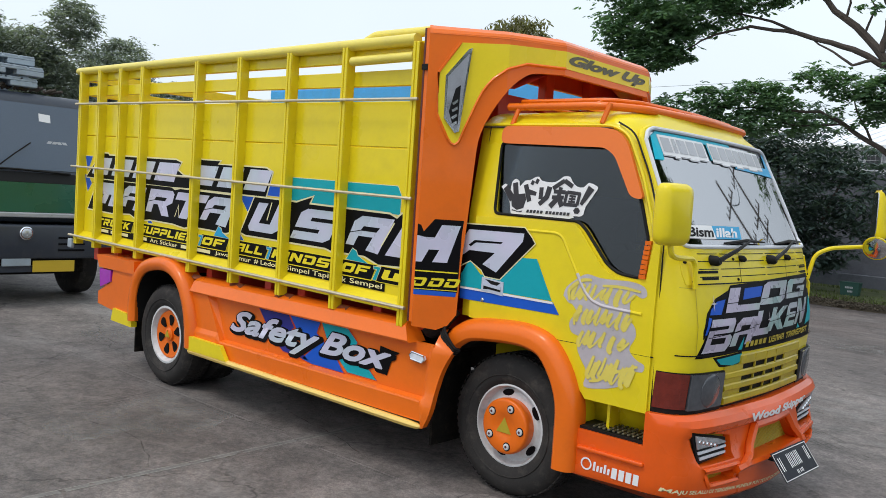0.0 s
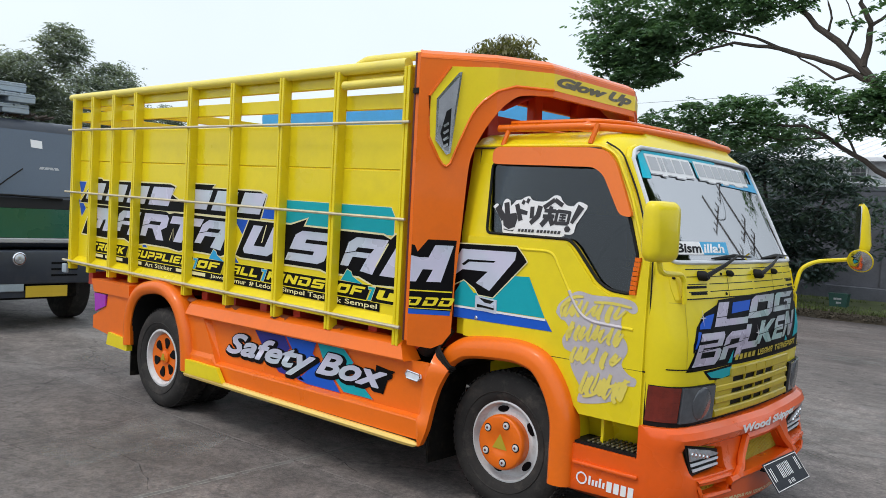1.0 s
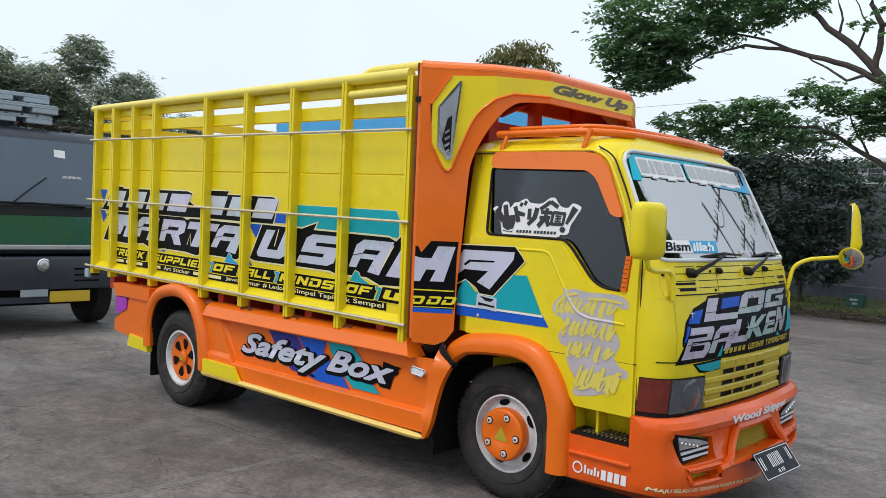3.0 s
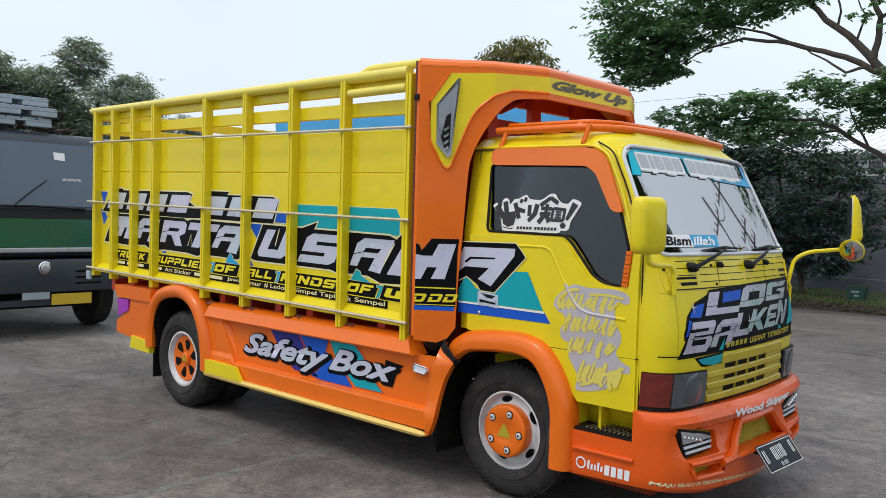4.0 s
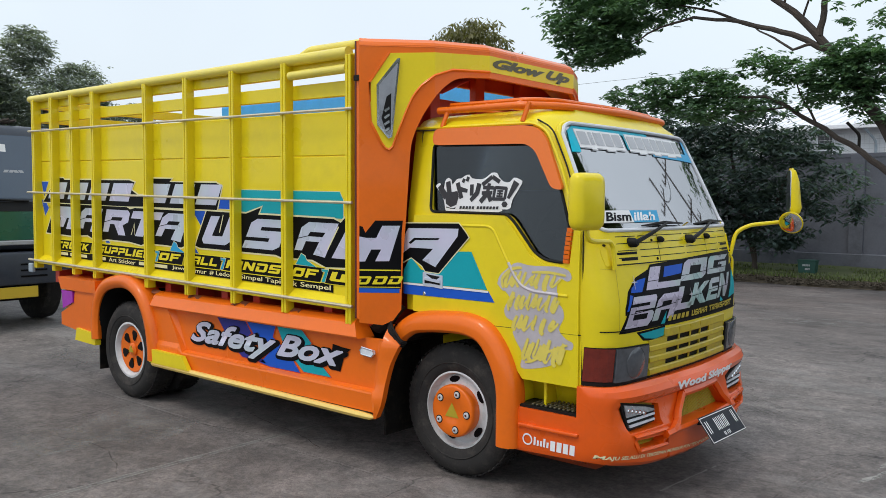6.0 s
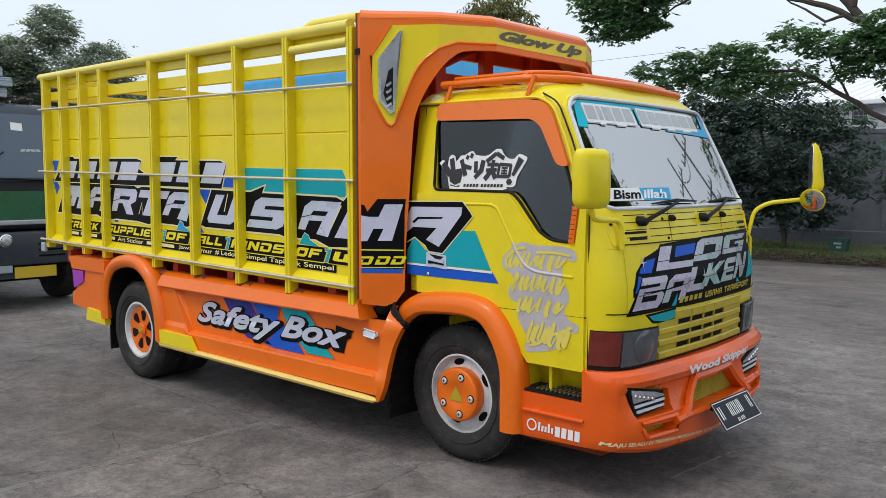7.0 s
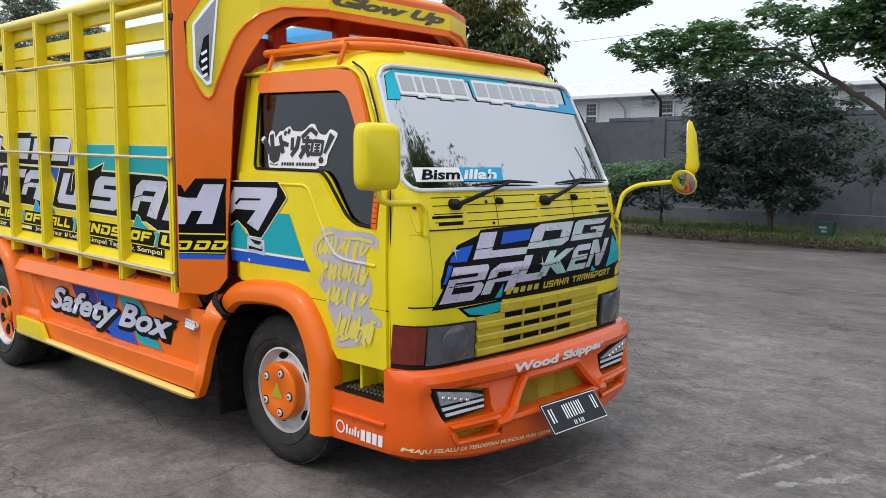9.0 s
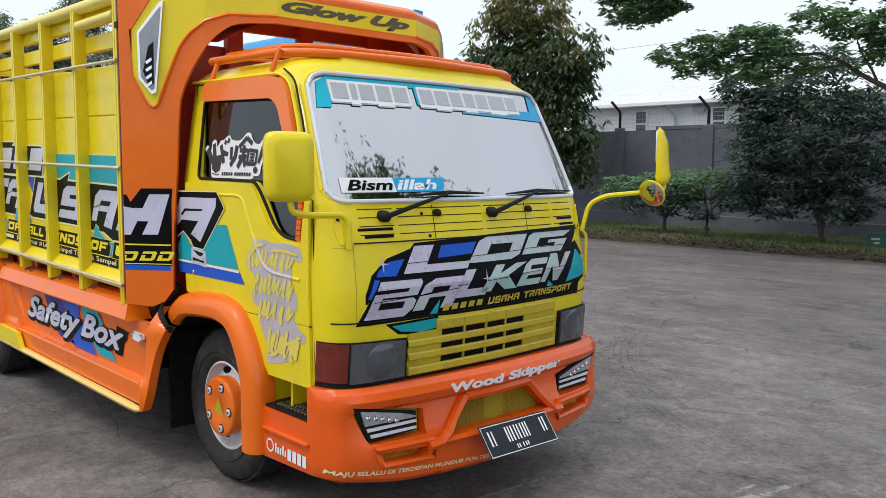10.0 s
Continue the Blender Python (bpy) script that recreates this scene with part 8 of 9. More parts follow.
def tree(label, limbs, crowns, loc, group="", far=False):
    """far: the plan is set back with the verge. limbs: lists of (points, radius start, radius end); crowns: (blobs, leaf size, material, shape, droop)."""
    seed = int(abs(loc[0] * 7 + loc[1]))
    if far:
        limbs = [([spread(*p) for p in pts], r0 * BACK, r1 * BACK) for pts, r0, r1 in limbs]
        crowns = [([(*spread(*q[:3]), q[3] * BACK, q[4] * BACK, q[5] * BACK, q[6]) for q in blobs], size * BACK, mat, shape, droop) for blobs, size, mat, shape, droop in crowns]
        loc = spread(*loc)
    t = thing("tree", label, "tree", group, loc=loc)
    inv = Matrix.Translation(t.location).inverted()
    for i, (pts, r0, r1) in enumerate(limbs):
        bm = bmesh.new()
        ps = [Vector(pts[0])]
        rr = random.Random(i + int(abs(loc[0]) * 10))
        for a, b in zip(pts, pts[1:]):
            a, b = Vector(a), Vector(b)
            for k in range(1, 4):
                w = (b - a).length * 0.035
                ps.append(a.lerp(b, k / 3) + Vector((rr.uniform(-w, w), rr.uniform(-w, w), rr.uniform(-w, w))) * (k < 3))
        tube(bm, ps, [r0 + (r1 - r0) * j / (len(ps) - 1) for j in range(len(ps))], 8)
        ob = part("trunk" if i == 0 else "limb", bm, BARK, t, smooth=True)
        ob.matrix_parent_inverse = inv
    for k, (blobs, size, mat, shape, droop) in enumerate(crowns):
        vs, fs = leaves(blobs, size, k * 17 + seed, shape, droop)
        me = bpy.data.meshes.new("crown")
        me.from_pydata(vs, [], fs)
        me.materials.append(mat)
        ob = new("crown", me)
        ob.parent = t
        ob.matrix_parent_inverse = inv
    return t


VZ = GROUND + 0.1
# spreading tree whose limbs reach over the yard
VERGE_TRUNK = [([(-0.6, 15.6, ground_z(15.6) - 0.05), (-0.9, 15.6, 1.6), (-1.4, 15.5, 3.1), (-2.0, 15.4, 4.2), (-2.5, 15.4, 4.9), (-2.95, 15.3, 5.5), (-3.6, 15.3, 6.15), (-4.25, 15.3, 6.8), (-5.2, 15.2, 7.7)], 0.20, 0.05), ([(-1.1, 15.6, 2.2), (-0.8, 15.5, 3.6), (-0.6, 15.4, 5.2), (-0.2, 15.3, 7.4)], 0.16, 0.08), ([(-2.6, 15.4, 5.05), (-3.4, 15.3, 5.5), (-4.05, 15.2, 5.72), (-4.8, 15.2, 5.98), (-5.55, 15.1, 6.12), (-6.3, 15.0, 5.98), (-7.2, 15.0, 5.6)], 0.09, 0.02)]
VERGE_LIMBS = [([(-4.05, 15.3, 5.72), (-4.6, 15.3, 5.95), (-5.4, 15.2, 6.3), (-6.6, 15.1, 6.6)], 0.06, 0.018), ([(-3.0, 15.3, 5.25), (-3.35, 15.2, 5.15), (-3.75, 15.2, 5.45), (-4.2, 15.2, 5.75)], 0.045, 0.02), ([(-1.5, 15.6, 2.5), (-1.95, 15.5, 2.9), (-2.7, 15.4, 3.45), (-3.45, 15.3, 3.95), (-3.9, 15.2, 4.2), (-4.8, 15.2, 4.25), (-6.2, 15.1, 4.35)], 0.09, 0.02), ([(-2.85, 15.3, 5.4), (-2.76, 15.3, 5.9), (-2.72, 15.2, 6.25), (-2.95, 15.2, 6.7), (-2.9, 15.2, 7.4)], 0.10, 0.05)]
VERGE_TWIGS = [([(-2.72, 15.2, 6.2), (-2.45, 15.2, 6.38), (-2.1, 15.1, 6.6), (-1.5, 15.1, 7.1)], 0.05, 0.03), ([(-3.6, 15.3, 6.15), (-3.5, 15.2, 6.45), (-3.6, 15.1, 6.9), (-3.2, 15.1, 7.4)], 0.04, 0.015), ([(-3.2, 15.3, 5.8), (-3.0, 15.2, 6.3), (-3.3, 15.2, 6.9)], 0.035, 0.012), ([(-2.9, 15.4, 3.6), (-3.2, 15.3, 4.2), (-3.3, 15.2, 4.6)], 0.035, 0.012), ([(-3.4, 15.3, 3.95), (-4.2, 15.2, 3.9), (-5.0, 15.2, 4.0)], 0.03, 0.01), ([(-4.8, 15.2, 4.25), (-5.2, 15.1, 4.6), (-5.7, 15.1, 4.8)], 0.025, 0.01)]
VERGE_TOP = [(-8.3, 15.0, 6.35, 1.1, 0.8, 0.55, 2900), (-8.9, 15.0, 6.2, 0.5, 0.5, 0.4, 350), (-7.6, 15.0, 5.95, 0.7, 0.6, 0.42, 1300), (-6.8, 15.1, 6.5, 1.0, 0.9, 0.45, 2200), (-5.6, 15.1, 6.85, 0.95, 0.9, 0.36, 1300), (-4.6, 15.1, 6.95, 0.7, 0.7, 0.3, 600), (-7.6, 15.1, 7.35, 2.0, 1.1, 0.7, 4200), (-5.2, 15.2, 7.7, 1.6, 1.1, 0.5, 2000), (-2.7, 15.2, 7.8, 1.4, 1.0, 0.5, 1000), (-2.9, 15.1, 6.6, 0.5, 0.5, 0.4, 90), (-2.2, 15.1, 5.9, 0.5, 0.4, 0.4, 110)]
VERGE_LOW = [(-7.9, 15.0, 5.55, 0.75, 0.6, 0.33, 1500), (-8.6, 15.0, 5.6, 0.45, 0.45, 0.3, 350), (-7.2, 15.0, 5.6, 0.4, 0.4, 0.2, 400), (-7.3, 15.1, 4.5, 0.42, 0.5, 0.26, 460), (-6.35, 15.1, 4.5, 0.55, 0.6, 0.36, 1000), (-5.4, 15.1, 4.55, 0.6, 0.6, 0.40, 1100), (-4.7, 15.2, 4.5, 0.5, 0.55, 0.38, 700), (-5.3, 15.2, 4.0, 0.8, 0.6, 0.28, 1000), (-6.6, 15.1, 4.15, 0.6, 0.5, 0.22, 500), (-4.4, 15.2, 4.0, 0.6, 0.5, 0.26, 500)]
VERGE_INNER = [(-3.8, 15.0, 4.9, 0.6, 0.5, 0.3, 500), (-1.2, 14.9, 5.0, 0.5, 0.4, 0.4, 300), (0.3, 15.3, 6.3, 1.0, 0.9, 0.9, 1700), (1.3, 15.3, 6.0, 0.7, 0.7, 0.5, 700), (-3.35, 15.2, 4.75, 0.45, 0.5, 0.32, 480), (-2.6, 15.2, 4.6, 0.65, 0.6, 0.42, 1500), (-2.1, 15.2, 4.95, 0.55, 0.5, 0.36, 1000), (-1.7, 15.2, 4.6, 0.7, 0.6, 0.45, 1300), (-2.2, 15.2, 4.2, 0.7, 0.5, 0.3, 700), (-3.3, 15.2, 4.05, 0.6, 0.5, 0.28, 330), (-1.6, 15.3, 3.9, 0.7, 0.6, 0.4, 700), (-0.6, 15.3, 4.5, 0.9, 0.8, 0.5, 900), (-1.0, 15.2, 5.8, 0.8, 0.7, 0.5, 500)]
moved = lambda pts: [(x + 0.33, y, z - 0.32 if z > 0.5 else z) for x, y, z in pts]
tree("spreading verge tree with long limbs and feathery green crown",
     [(moved(pts), r0 * 0.78, r1 * 0.78) for pts, r0, r1 in VERGE_TRUNK + VERGE_LIMBS + VERGE_TWIGS],
     [([(q[0] + 0.33, q[1], q[2] - 0.32, *q[3:]) for q in blobs], size, LEAF_RAIN, "spray", droop) for blobs, size, droop in ((VERGE_TOP, 0.135, 0.55), (VERGE_LOW + VERGE_INNER, 0.125, 0.45))],
     (-0.7, 15.6, ground_z(15.6)))
tree("dense dark green tree in front of the wall",
     [([(-3.55, 15.7, VZ), (-3.6, 15.7, 1.0), (-4.0, 15.7, 2.2), (-4.2, 15.7, 3.4)], 0.06, 0.025), ([(-3.6, 15.7, 0.9), (-3.0, 15.6, 1.8), (-2.7, 15.6, 2.6)], 0.045, 0.02), ([(-3.5, 15.75, VZ), (-3.75, 15.8, 0.9), (-3.5, 15.8, 2.0)], 0.045, 0.02), ([(-3.7, 15.7, 1.3), (-4.6, 15.6, 2.0), (-5.3, 15.6, 2.6)], 0.05, 0.02)],
     [([(-3.9, 15.7, 2.4, 1.45, 0.9, 1.2, 6000), (-4.9, 15.6, 2.3, 0.65, 0.6, 0.8, 1600), (-5.35, 15.7, 3.5, 0.65, 0.5, 0.42, 1300), (-3.7, 15.7, 3.9, 0.9, 0.6, 0.4, 420), (-4.5, 15.6, 1.1, 0.9, 0.7, 0.4, 1900), (-3.1, 15.6, 1.05, 0.8, 0.6, 0.4, 1500), (-3.0, 15.6, 2.2, 1.1, 0.8, 1.1, 2700), (-2.5, 15.7, 3.0, 0.55, 0.5, 0.4, 800), (-3.9, 15.7, 3.5, 1.1, 0.7, 0.6, 1150), (-4.9, 15.7, 3.2, 0.6, 0.6, 0.5, 1100), (-2.0, 15.7, 1.9, 0.8, 0.6, 0.9, 1500), (-5.0, 15.5, 1.4, 0.6, 0.6, 0.5, 1000)], 0.17, LEAF_DARK, "whorl", 0.5)],
     (-3.55, 15.7, GROUND), far=True)
tree("low green shrub tree on the verge",
     [([(-7.1, 15.4, VZ), (-7.15, 15.4, 0.6), (-7.4, 15.4, 1.1)], 0.05, 0.02), ([(-7.1, 15.4, 0.5), (-6.7, 15.4, 1.0)], 0.03, 0.015), ([(-7.12, 15.4, 0.6), (-7.9, 15.3, 1.1)], 0.03, 0.012)],
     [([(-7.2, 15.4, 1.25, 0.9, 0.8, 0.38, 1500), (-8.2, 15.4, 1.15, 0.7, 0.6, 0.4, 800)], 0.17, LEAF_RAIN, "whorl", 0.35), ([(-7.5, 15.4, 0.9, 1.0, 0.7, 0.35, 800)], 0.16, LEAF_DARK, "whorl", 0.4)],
     (-7.1, 15.4, GROUND), "shrub trees", True)
tree("low green shrub tree beside the dark tree",
     [([(-6.05, 15.5, VZ), (-6.05, 15.5, 0.7), (-6.2, 15.5, 1.3)], 0.045, 0.02), ([(-6.05, 15.5, 0.6), (-5.6, 15.5, 1.1)], 0.03, 0.012)],
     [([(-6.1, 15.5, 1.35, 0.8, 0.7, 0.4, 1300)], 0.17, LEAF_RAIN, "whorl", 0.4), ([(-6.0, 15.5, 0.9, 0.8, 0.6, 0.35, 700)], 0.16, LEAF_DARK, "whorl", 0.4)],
     (-6.05, 15.5, GROUND), "shrub trees", True)
tree("tall mango tree with drooping leaves and brownish new growth",
     [([(-11.4, 15.6, VZ), (-11.4, 15.6, 2.0), (-11.5, 15.6, 4.0), (-11.7, 15.6, 6.0)], 0.16, 0.05), ([(-11.4, 15.6, 2.2), (-10.5, 15.5, 3.4), (-10.0, 15.5, 4.4)], 0.08, 0.03), ([(-11.4, 15.6, 2.4), (-12.4, 15.5, 3.8), (-13.0, 15.5, 4.8)], 0.08, 0.03)],
     [([(-11.6, 15.6, 4.0, 1.7, 1.2, 1.8, 7000), (-10.4, 15.5, 3.2, 1.0, 0.9, 1.3, 3200), (-10.1, 15.5, 2.0, 0.8, 0.7, 0.8, 1500), (-12.8, 15.5, 4.4, 1.0, 0.9, 1.0, 2000), (-10.1, 15.5, 4.6, 0.8, 0.8, 0.8, 1200)], 0.24, LEAF_MANGO, "whorl", 1.0),
      ([(-11.5, 15.3, 6.0, 1.2, 0.8, 0.75, 4200), (-10.1, 15.2, 4.9, 0.7, 0.5, 0.6, 300), (-12.9, 15.2, 5.5, 0.8, 0.6, 0.6, 700)], 0.18, LEAF_YOUNG, "whorl", 1.2)],
     (-11.4, 15.6, GROUND), far=True)
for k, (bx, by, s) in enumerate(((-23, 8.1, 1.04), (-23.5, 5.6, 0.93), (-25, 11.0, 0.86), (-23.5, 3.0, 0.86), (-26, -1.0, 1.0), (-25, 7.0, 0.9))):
    tree("roadside tree far behind, uneven crown with haze in its leaf colour", [([(bx, by, 0), (bx + 0.1, by, 2.6), (bx, by + 0.2, 5.0 * s)], 0.16, 0.05), ([(bx, by, 2.4), (bx + 0.4, by + 1.1, 4.4 * s)], 0.08, 0.03), ([(bx, by, 2.5), (bx - 0.3, by - 1.1, 4.2 * s)], 0.08, 0.03)],
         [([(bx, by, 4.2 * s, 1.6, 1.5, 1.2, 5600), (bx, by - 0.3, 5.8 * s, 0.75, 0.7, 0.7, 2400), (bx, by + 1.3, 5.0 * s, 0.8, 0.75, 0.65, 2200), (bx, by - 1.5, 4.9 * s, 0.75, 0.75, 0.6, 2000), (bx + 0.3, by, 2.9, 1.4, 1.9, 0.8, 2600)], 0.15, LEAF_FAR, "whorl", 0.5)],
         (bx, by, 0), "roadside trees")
for bx, by, top, wide in ((7.3, 3.7, 8.55, 2.0), (7.8, 7.0, 8.6, 2.1), (10.4, 3.4, 10.6, 2.6), (17, -14, 7.0, 2.2)):
    c = top - wide * 0.95
    tree("broad green yard tree standing behind the camera", [([(bx, by, 0), (bx, by, c * 0.6), (bx, by, c)], 0.2, 0.06), ([(bx, by, c * 0.5), (bx + 1.0, by - 0.8, c)], 0.09, 0.03), ([(bx, by, c * 0.55), (bx - 1.0, by + 0.7, c)], 0.09, 0.03)],
         [([(bx, by, c, wide, wide, wide * 0.75, 14000), (bx + 0.5, by - 0.4, c + 0.45 * wide, wide * 0.6, wide * 0.6, wide * 0.45, 11000), (bx - 1.2, by + 0.9, c - 0.2, wide * 0.6, wide * 0.6, wide * 0.5, 3600), (bx + 1.2, by - 1.2, c - 0.3, wide * 0.65, wide * 0.65, wide * 0.5, 3600)], 0.15, LEAF_MANGO, "whorl", 0.5)], (bx, by, 0), "yard trees")


# ---- buildings beyond the wall ----
def hall():
    b = thing("factory_hall", "long white factory hall with low pale roof beyond the wall", "building", loc=spread(-6, 26, 0))
    inv = Matrix.Translation(b.location).inverted()

    def add(name, bm, mat, parent=None, label=""):
        ob = part(name, set_back(bm, WALL_UP), mat, None, label)
        ob.parent = parent or b
        if parent is None:
            ob.matrix_parent_inverse = inv
        return ob

    add("wall", boxes((-16.5, 18, 24, 40, -1.0, 3.85)), WHITEWALL, None, "white sheet clad wall")
    bm = bmesh.new()
    prism(bm, [(23.6, 3.78), (23.6, 3.9), (32, 5.6), (40.4, 3.9), (40.4, 3.78), (32, 5.45)], lambda a, c, d: (-16.9 + d, a, c), 35.3)
    roof = add("roof", bm, ROOFGREY, None, "low pale sheet roof")
    bm = bmesh.new()
    for k in range(88):
        x = -16.7 + k * 0.4
        prism(bm, [(23.6, 3.9), (32, 5.6), (32, 5.64), (23.6, 3.94)], lambda a, c, d: (x + d, a, c), 0.05)
    add("roof_ribs", bm, ROOFGREY, roof)
    for x in [-13.75 + 3.05 * k for k in range(6)]:
        w = add("window", boxes((x, x + 0.42, 23.96, 24.0, 2.6, 3.56)), WINDOWDARK, None, "small dark window")
        add("window_frame", boxes((x - 0.06, x, 23.93, 24.0, 2.55, 3.6), (x + 0.42, x + 0.48, 23.93, 24.0, 2.55, 3.6), (x, x + 0.42, 23.93, 24.0, 3.56, 3.6), (x, x + 0.42, 23.94, 24.0, 3.1, 3.15)), WHITEWALL, w)
    bm = bmesh.new()
    box(bm, -16.9, 18.4, 23.45, 23.62, 3.72, 3.86, 0.02)
    add("gutter", bm, ROOFGREY, None)
    for x in [-12.1 + 3.05 * k for k in range(5)]:
        add("downpipe", tube(bmesh.new(), rounded([(x - 0.25, 23.5, 3.75), (x, 23.9, 3.35), (x, 23.9, 0)], 0.15), 0.04, 8), GREYPLASTIC, None)
    add("roof_unit", boxes((-11.4, -11.0, 23.8, 24.0, 3.45, 3.7), bevel=0.01), GREYPLASTIC, None)


hall()
for z, s in ((5.6, 0.9),):
    bm = bmesh.new()
    tube(bm, [(-60 + 80 * i / 12, 22 + 0.05 * i, z + s * ((i - 6) / 6) ** 2 * 0.5 + 0.3 * i / 12) for i in range(13)], 0.005, 4)
    tagged(part("overhead_cable", set_back(bm), PLASTIC), "thin dark overhead cable between far poles", "cable")
for px, py, top in ((3.0, 12.9, 6.7), (4.15, 12.6, 6.9)):
    bm = bmesh.new()
    tube(bm, [(px, py, 0), (px, py, top)], [0.07, 0.05], 8)
    for z, w in ((4.7, 0.45), (5.1, 0.45), (6.2, 0.5)):
        tube(bm, [(px - w, py - 0.05, z), (px + w, py - 0.05, z)], 0.03, 5)
        for k in (-0.9, -0.45, 0.45, 0.9):
            tube(bm, [(px + w * k, py - 0.05, z), (px + w * k, py - 0.05, z + 0.14)], 0.03, 5)
    tagged(part("utility_pole", bm, BARK), "slender brown utility pole with short cross-arms beside the yard", "utility pole")
for z, drop in ((6.25, 0.35), (5.15, 0.5), (4.75, 0.3)):
    bm = bmesh.new()
    tube(bm, [(3.0 + 1.15 * i / 8, 12.82 - 0.3 * i / 8, z - drop * (1 - ((i - 4) / 4) ** 2)) for i in range(9)], 0.014, 4)
    tagged(part("sagging_cable", bm, PLASTIC), "thin black cable sagging between two brown poles", "cable")
for x in (-60, 20):
    bm = bmesh.new()
    tube(bm, [(x, 22, 0), (x, 22, 7)], [0.12, 0.08], 8)
    tagged(part("utility_pole", set_back(bm), KERBMAT, smooth=True), "grey concrete utility pole carrying the cables", "utility pole")

# litter bin on the verge
bin_thing = thing("litter_bin", "low teal plastic bin with pale bars, on the verge", "bin", loc=(-3.97, 19.97, -0.40))
bin_thing.scale = (0.66, 0.66, 0.84)
bm = bmesh.new()
prism(bm, [(-0.30, 0), (0.30, 0), (0.36, 0.46), (-0.36, 0.46)], lambda a, b, c: (a, -0.2 + c, b), 0.4, 0.015)
part("bin_body", bm, BINGREEN, bin_thing, "teal plastic body")
bm = bmesh.new()
box(bm, -0.38, 0.38, -0.22, 0.22, 0.46, 0.50, 0.012)
part("bin_rim", bm, BINGREEN, bin_thing)
part("bin_bars", boxes(*[(-0.16 + 0.06 * k, -0.11 + 0.06 * k, -0.206, -0.2, 0.30, 0.36) for k in range(5)], *[(-0.06 + 0.05 * k, -0.02 + 0.05 * k, -0.206, -0.2, 0.18, 0.24) for k in range(4)]), GREYVINYL, bin_thing)

# rolled blue tarpaulin lying along the far rail of the bed
bm = bmesh.new()
rr = random.Random(8)
rows = []
for i in range(25):
    x, w = -4.58 + 3.98 * i / 24, rr.uniform(-0.006, 0.006)
    y, z = mir(-0.16) + w, 2.41 + rr.uniform(-0.004, 0.004)
    rows.append([bm.verts.new(p) for p in ((x, y - 0.05, z), (x, y - 0.056, z + 0.05), (x, y - 0.052, z + 0.14), (x, y - 0.03, z + 0.17), (x, y + 0.04, z + 0.168), (x, y + 0.052, z + 0.1), (x, y + 0.05, z))])
for a, b in zip(rows, rows[1:]):
    for q in range(7):
        bm.faces.new((a[q], a[(q + 1) % 7], b[(q + 1) % 7], b[q]))
bm.faces.new(rows[0])
bm.faces.new(rows[-1][::-1])
box(bm, -4.55, -0.58, mir(PY) - 0.052, mir(PY) - 0.044, 2.24, 2.50)
tagged(part("tarpaulin", bm, material("blue_tarpaulin", (0.05, 0.36, 0.75), 0.5, vary=0.12, scale=9, bump=0.15), smooth=True), "folded blue tarpaulin lying along the truck's far rail", "tarpaulin")

# unseen walls, added so that glass has something to mirror
tagged(part("wall_unseen_side", boxes((-60, 45, -30.15, -30, -0.1, 2.6)), WALLPAINT), "unseen grey wall added for reflections", "wall", kind="structure")
tagged(part("wall_unseen_end", boxes((45, 45.15, -30, 18, -0.1, 2.6)), WALLPAINT), "unseen grey wall added for reflections", "wall", kind="structure")

# ---- concrete slabs, joints left open ----
rnd = random.Random(3)
SX, SY, GAP = 8.4, 5.28, 0.004
bm = bmesh.new()
box(bm, 0, SX - GAP, 0, SY - GAP, -0.06, 0, 0.002, 1)
slab = bpy.data.meshes.new("slab")
bm.to_mesh(slab)
bm.free()
slab.materials.append(CONCRETE)
for i in range(-4, 3):
    for j in range(-3, 4):
        s = new("slab", slab)
        s.location = (-1.33 + i * SX, -0.23 + j * SY, ground_z(-0.23 + j * SY) + rnd.uniform(-0.0008, 0.0008))
        s.rotation_euler.x = -math.atan(FALL) if j > 0 else 0.0
        s.parent = ground


def ragged(x0, y0, x1, y1, w, z, step=0.05):
    """A thin uneven strip along a line on the ground."""
    b = bmesh.new()
    d = Vector((x1 - x0, y1 - y0))
    k = max(2, int(d.length / step))
    nrm = Vector((-d.y, d.x)).normalized()
    rows = []
    for i in range(k + 1):
        p = Vector((x0, y0)) + d * i / k + nrm * rnd.uniform(-0.25, 0.25) * w
        h = w * rnd.uniform(0.25, 0.6)
        rows.append([b.verts.new((p.x + nrm.x * q, p.y + nrm.y * q, ground_z(p.y + nrm.y * q) + z)) for q in (-h, h)])
    for a, c in zip(rows, rows[1:]):
        if rnd.random() < 0.94:
            b.faces.new((a[0], c[0], c[1], a[1]))
    return b


# pale sealed joints and a spilt cement smear
for dx in (-0.018, 0.020):
    part("joint_seal", ragged(-1.345 + dx, -3.2, -1.345 + dx, 1.2, 0.007, 0.0022), KERBMAT, ground)
part("joint_dust", ragged(-1.345, -3.2, -1.345, 1.2, 0.05, 0.0012, 0.025), material("pale_joint_dust", (0.165, 0.158, 0.148), 0.9, vary=0.4, scale=9, fine=70, bump=0.3), ground)
part("joint_seal", ragged(-2.88, 6.5, -3.15, 9.3, 0.035, 0.0022), KERBMAT, ground)


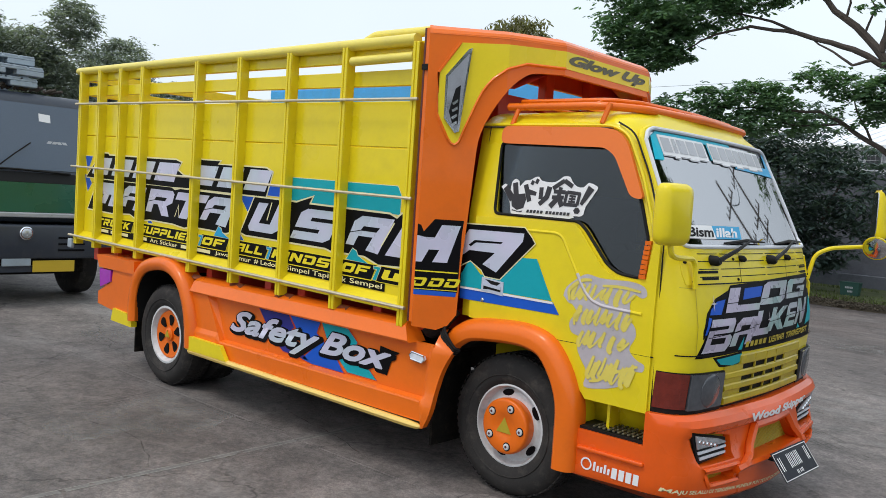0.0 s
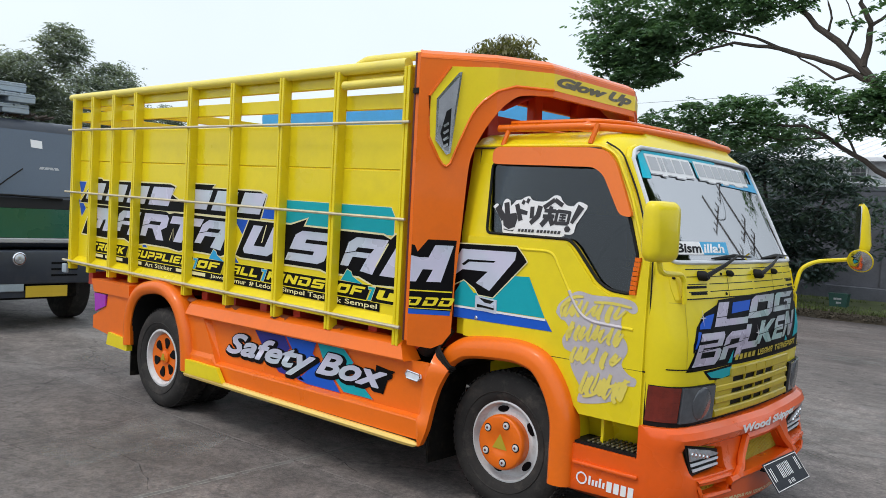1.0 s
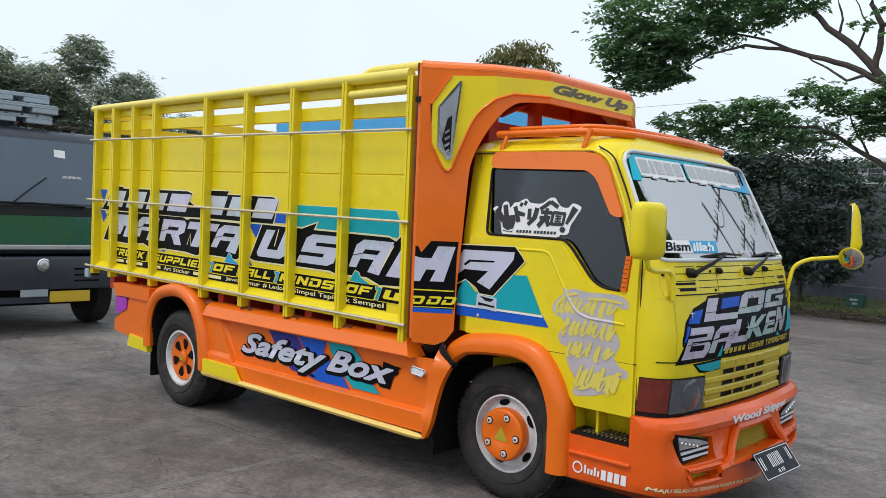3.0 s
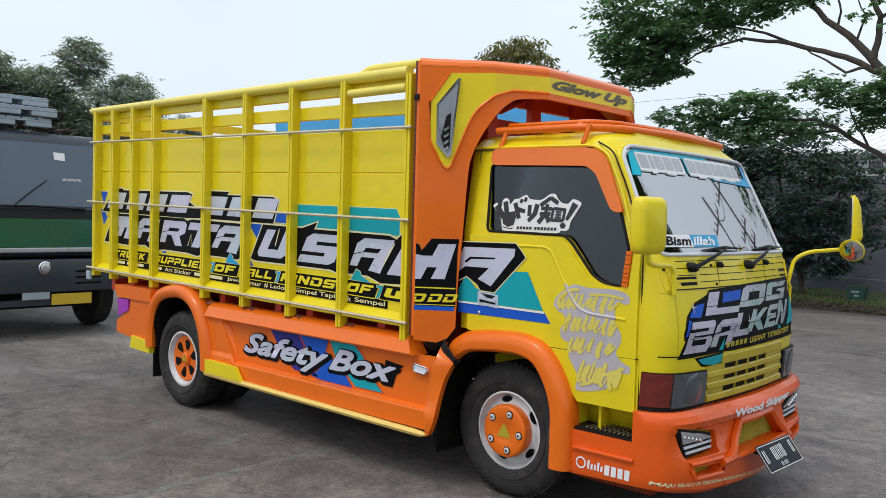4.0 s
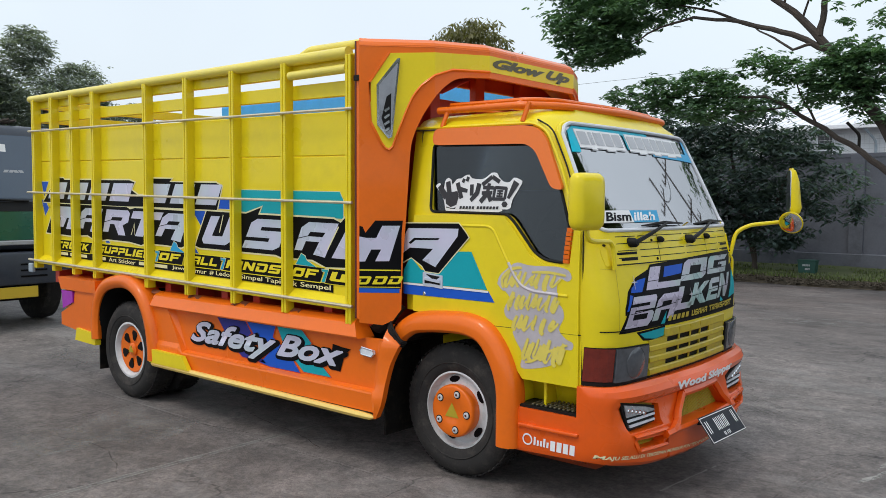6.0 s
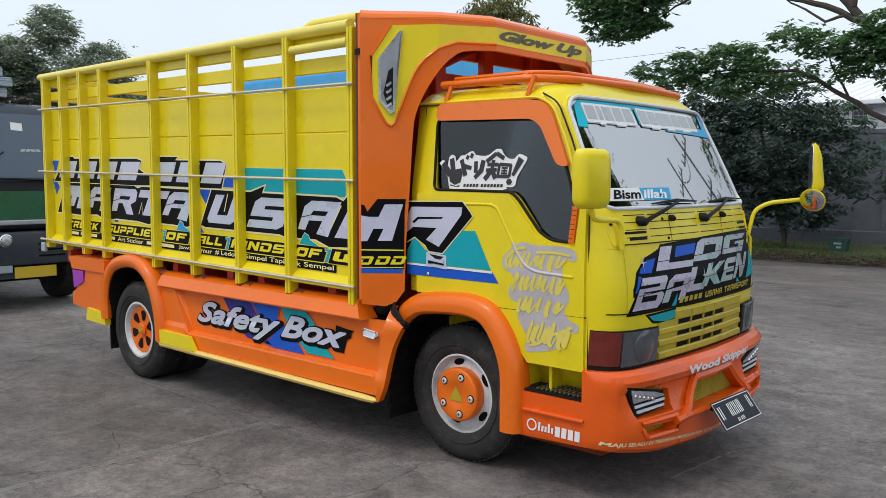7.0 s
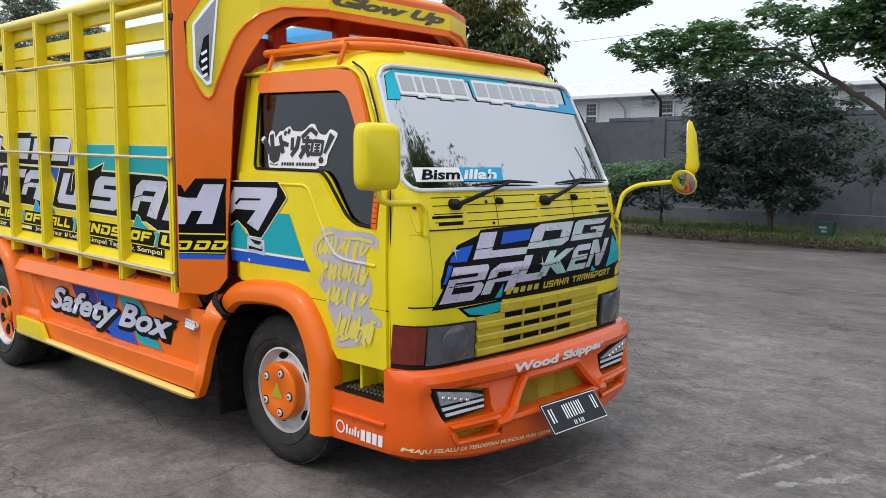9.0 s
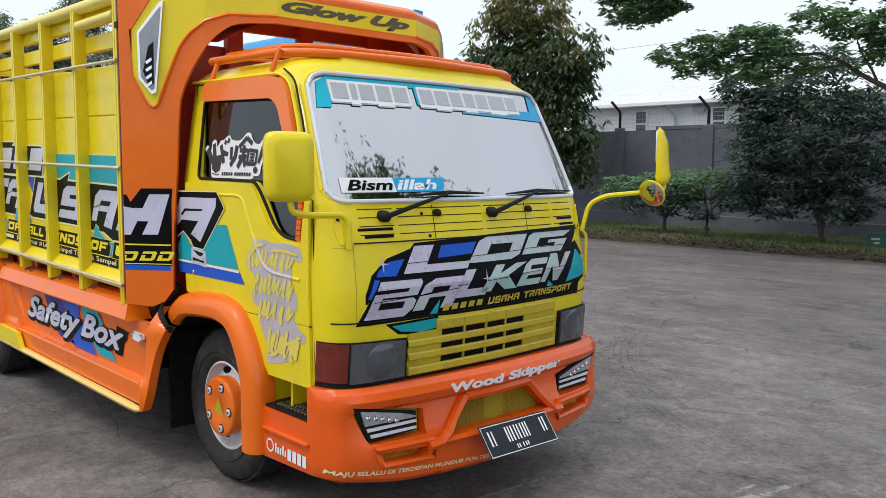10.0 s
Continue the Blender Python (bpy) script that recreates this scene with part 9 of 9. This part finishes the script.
def crack(pts, w, seed):
    """A thin wandering dark crack through points on the ground."""
    b = bmesh.new()
    path = smooth_path([(x, y) for x, y in pts], 10)
    rows = []
    for i, (x, y) in enumerate(path):
        x += 0.022 * noise.noise(Vector((x * 9, y * 9, seed)))
        y += 0.022 * noise.noise(Vector((x * 9, y * 9, seed + 5)))
        h = w * (0.35 + 0.9 * abs(noise.noise(Vector((x * 5, y * 5, seed + 2)))))
        a, c = path[max(i - 1, 0)], path[min(i + 1, len(path) - 1)]
        n_ = Vector((a[1] - c[1], c[0] - a[0])).normalized() * h
        rows.append([b.verts.new((x + k * n_.x, y + k * n_.y, ground_z(y + k * n_.y) + 0.0019)) for k in (-1, 1)])
    for a, c in zip(rows, rows[1:]):
        b.faces.new((a[0], c[0], c[1], a[1]))
    return b


part("joint_seal", ragged(1.0, 0.55, 1.06, 1.16, 0.014, 0.0022), KERBMAT, ground)
CRACKS = (((-2.87, -1.19), (-2.81, -0.86), (-2.81, -0.47), (-2.79, -0.06)), ((-2.33, -0.26), (-2.0, -0.27), (-1.71, -0.21), (-1.39, -0.17), (-1.38, -0.03)), ((-1.42, -1.17), (-1.67, -1.05), (-2.0, -0.97), (-2.38, -1.04)),
          ((-1.94, 0.12), (-1.6, 0.06), (-1.3, 0.01), (-0.93, -0.1)), ((-1.25, 5.06), (-0.75, 5.055), (-0.45, 5.06)), ((-0.2, 5.06), (0.35, 5.055), (0.95, 5.06)), ((1.38, 3.32), (1.46, 3.84), (1.52, 4.47)))
CRACK = scuff_film("open_crack", (0.03, 0.028, 0.027), 11.0, 0.36, 0.62, 0.6)
for k, pts in enumerate(CRACKS):
    part("crack", crack(pts, 0.006, k * 3.7), CRACK, ground)

spill = bmesh.new()
for cx, cy, length, wide, turn in ((1.85, 1.65, 0.55, 0.05, 70), (1.90, 1.90, 0.30, 0.035, 75), (2.02, 1.58, 0.34, 0.06, 60), (2.08, 1.25, 0.40, 0.07, 55), (1.95, 1.18, 0.22, 0.03, 62), (1.80, 1.80, 0.18, 0.025, 85), (2.15, 1.75, 0.3, 0.05, 65), (2.2, 1.45, 0.3, 0.05, 50)):
    q = radians(turn)
    ring_pts = []
    for i in range(36):
        a = 2 * math.pi * i / 36
        r = 1 + 0.5 * noise.noise(Vector((math.cos(a) * 2.2 + cx * 9, math.sin(a) * 2.2, cy * 7))) + rnd.uniform(-0.16, 0.16)
        u, v = math.cos(a) * length / 2 * r, math.sin(a) * wide / 2 * r * 1.3
        ring_pts.append(spill.verts.new((cx + u * math.cos(q) - v * math.sin(q), cy + u * math.sin(q) + v * math.cos(q), GROUND + 0.0016 + 0.0002 * rnd.random())))
    spill.faces.new(ring_pts)
part("cement_smear", spill, CEMENT, ground)
# broad pale worn patches
worn = bmesh.new()
for cx, cy, rx, ry in ((-0.75, 8.75, 0.95, 0.30), (-0.2, 9.4, 0.7, 0.22), (-3.0, 10.4, 1.2, 0.4), (-4.8, 0.5, 0.6, 0.45), (-2.3, -0.75, 0.45, 0.5), (-0.2, -1.3, 0.35, 0.6)):
    ring_pts = []
    for i in range(40):
        a = 2 * math.pi * i / 40
        r = 1 + 0.6 * noise.noise(Vector((math.cos(a) * 1.7 + cx * 3, math.sin(a) * 1.7, cy * 5)))
        y = cy + math.sin(a) * ry * r
        ring_pts.append(worn.verts.new((cx + math.cos(a) * rx * r, y, ground_z(y) + 0.0009)))
    worn.faces.new(ring_pts)
part("worn_patch", worn, scuff_film("pale_worn_film", (0.27, 0.26, 0.245), 5.0, 0.42, 0.66, 0.5), ground)

# tyre scuffs: bundles of thin arcs left by turning wheels
marks = bmesh.new()
for cx, cy, r0, a0, a1, lines in ((-4.2, -3.6, 2.4, 10, 75, 7), (-3.0, 2.2, 3.6, 225, 285, 6), (0.8, -3.2, 2.2, 95, 165, 6), (-6.0, -1.5, 3.2, -40, 30, 8), (3.5, 6.5, 4.5, 190, 250, 8), (-1.5, 12, 6.5, 255, 320, 9), (4.2, 1.0, 2.6, 120, 200, 6), (-9, -5, 6.5, 15, 50, 8), (0.5, 8.8, 5.0, 230, 300, 7)):
    for k in range(lines):
        r = r0 + k * rnd.uniform(0.018, 0.045)
        b0, b1 = radians(a0 + rnd.uniform(-8, 12)), radians(a1 + rnd.uniform(-12, 8))
        w = rnd.uniform(0.004, 0.014)
        rows = []
        for i in range(33):
            q = b0 + (b1 - b0) * i / 32
            h = w * math.sin(math.pi * (i + 0.5) / 33) ** 0.4
            rows.append([marks.verts.new((cx + math.cos(q) * (r + d), cy + math.sin(q) * (r + d), ground_z(cy + math.sin(q) * (r + d)) + 0.0014)) for d in (-h, h)])
        for a, b in zip(rows, rows[1:]):
            marks.faces.new((a[0], b[0], b[1], a[1]))
part("tyre_marks", marks, SCUFF, ground)
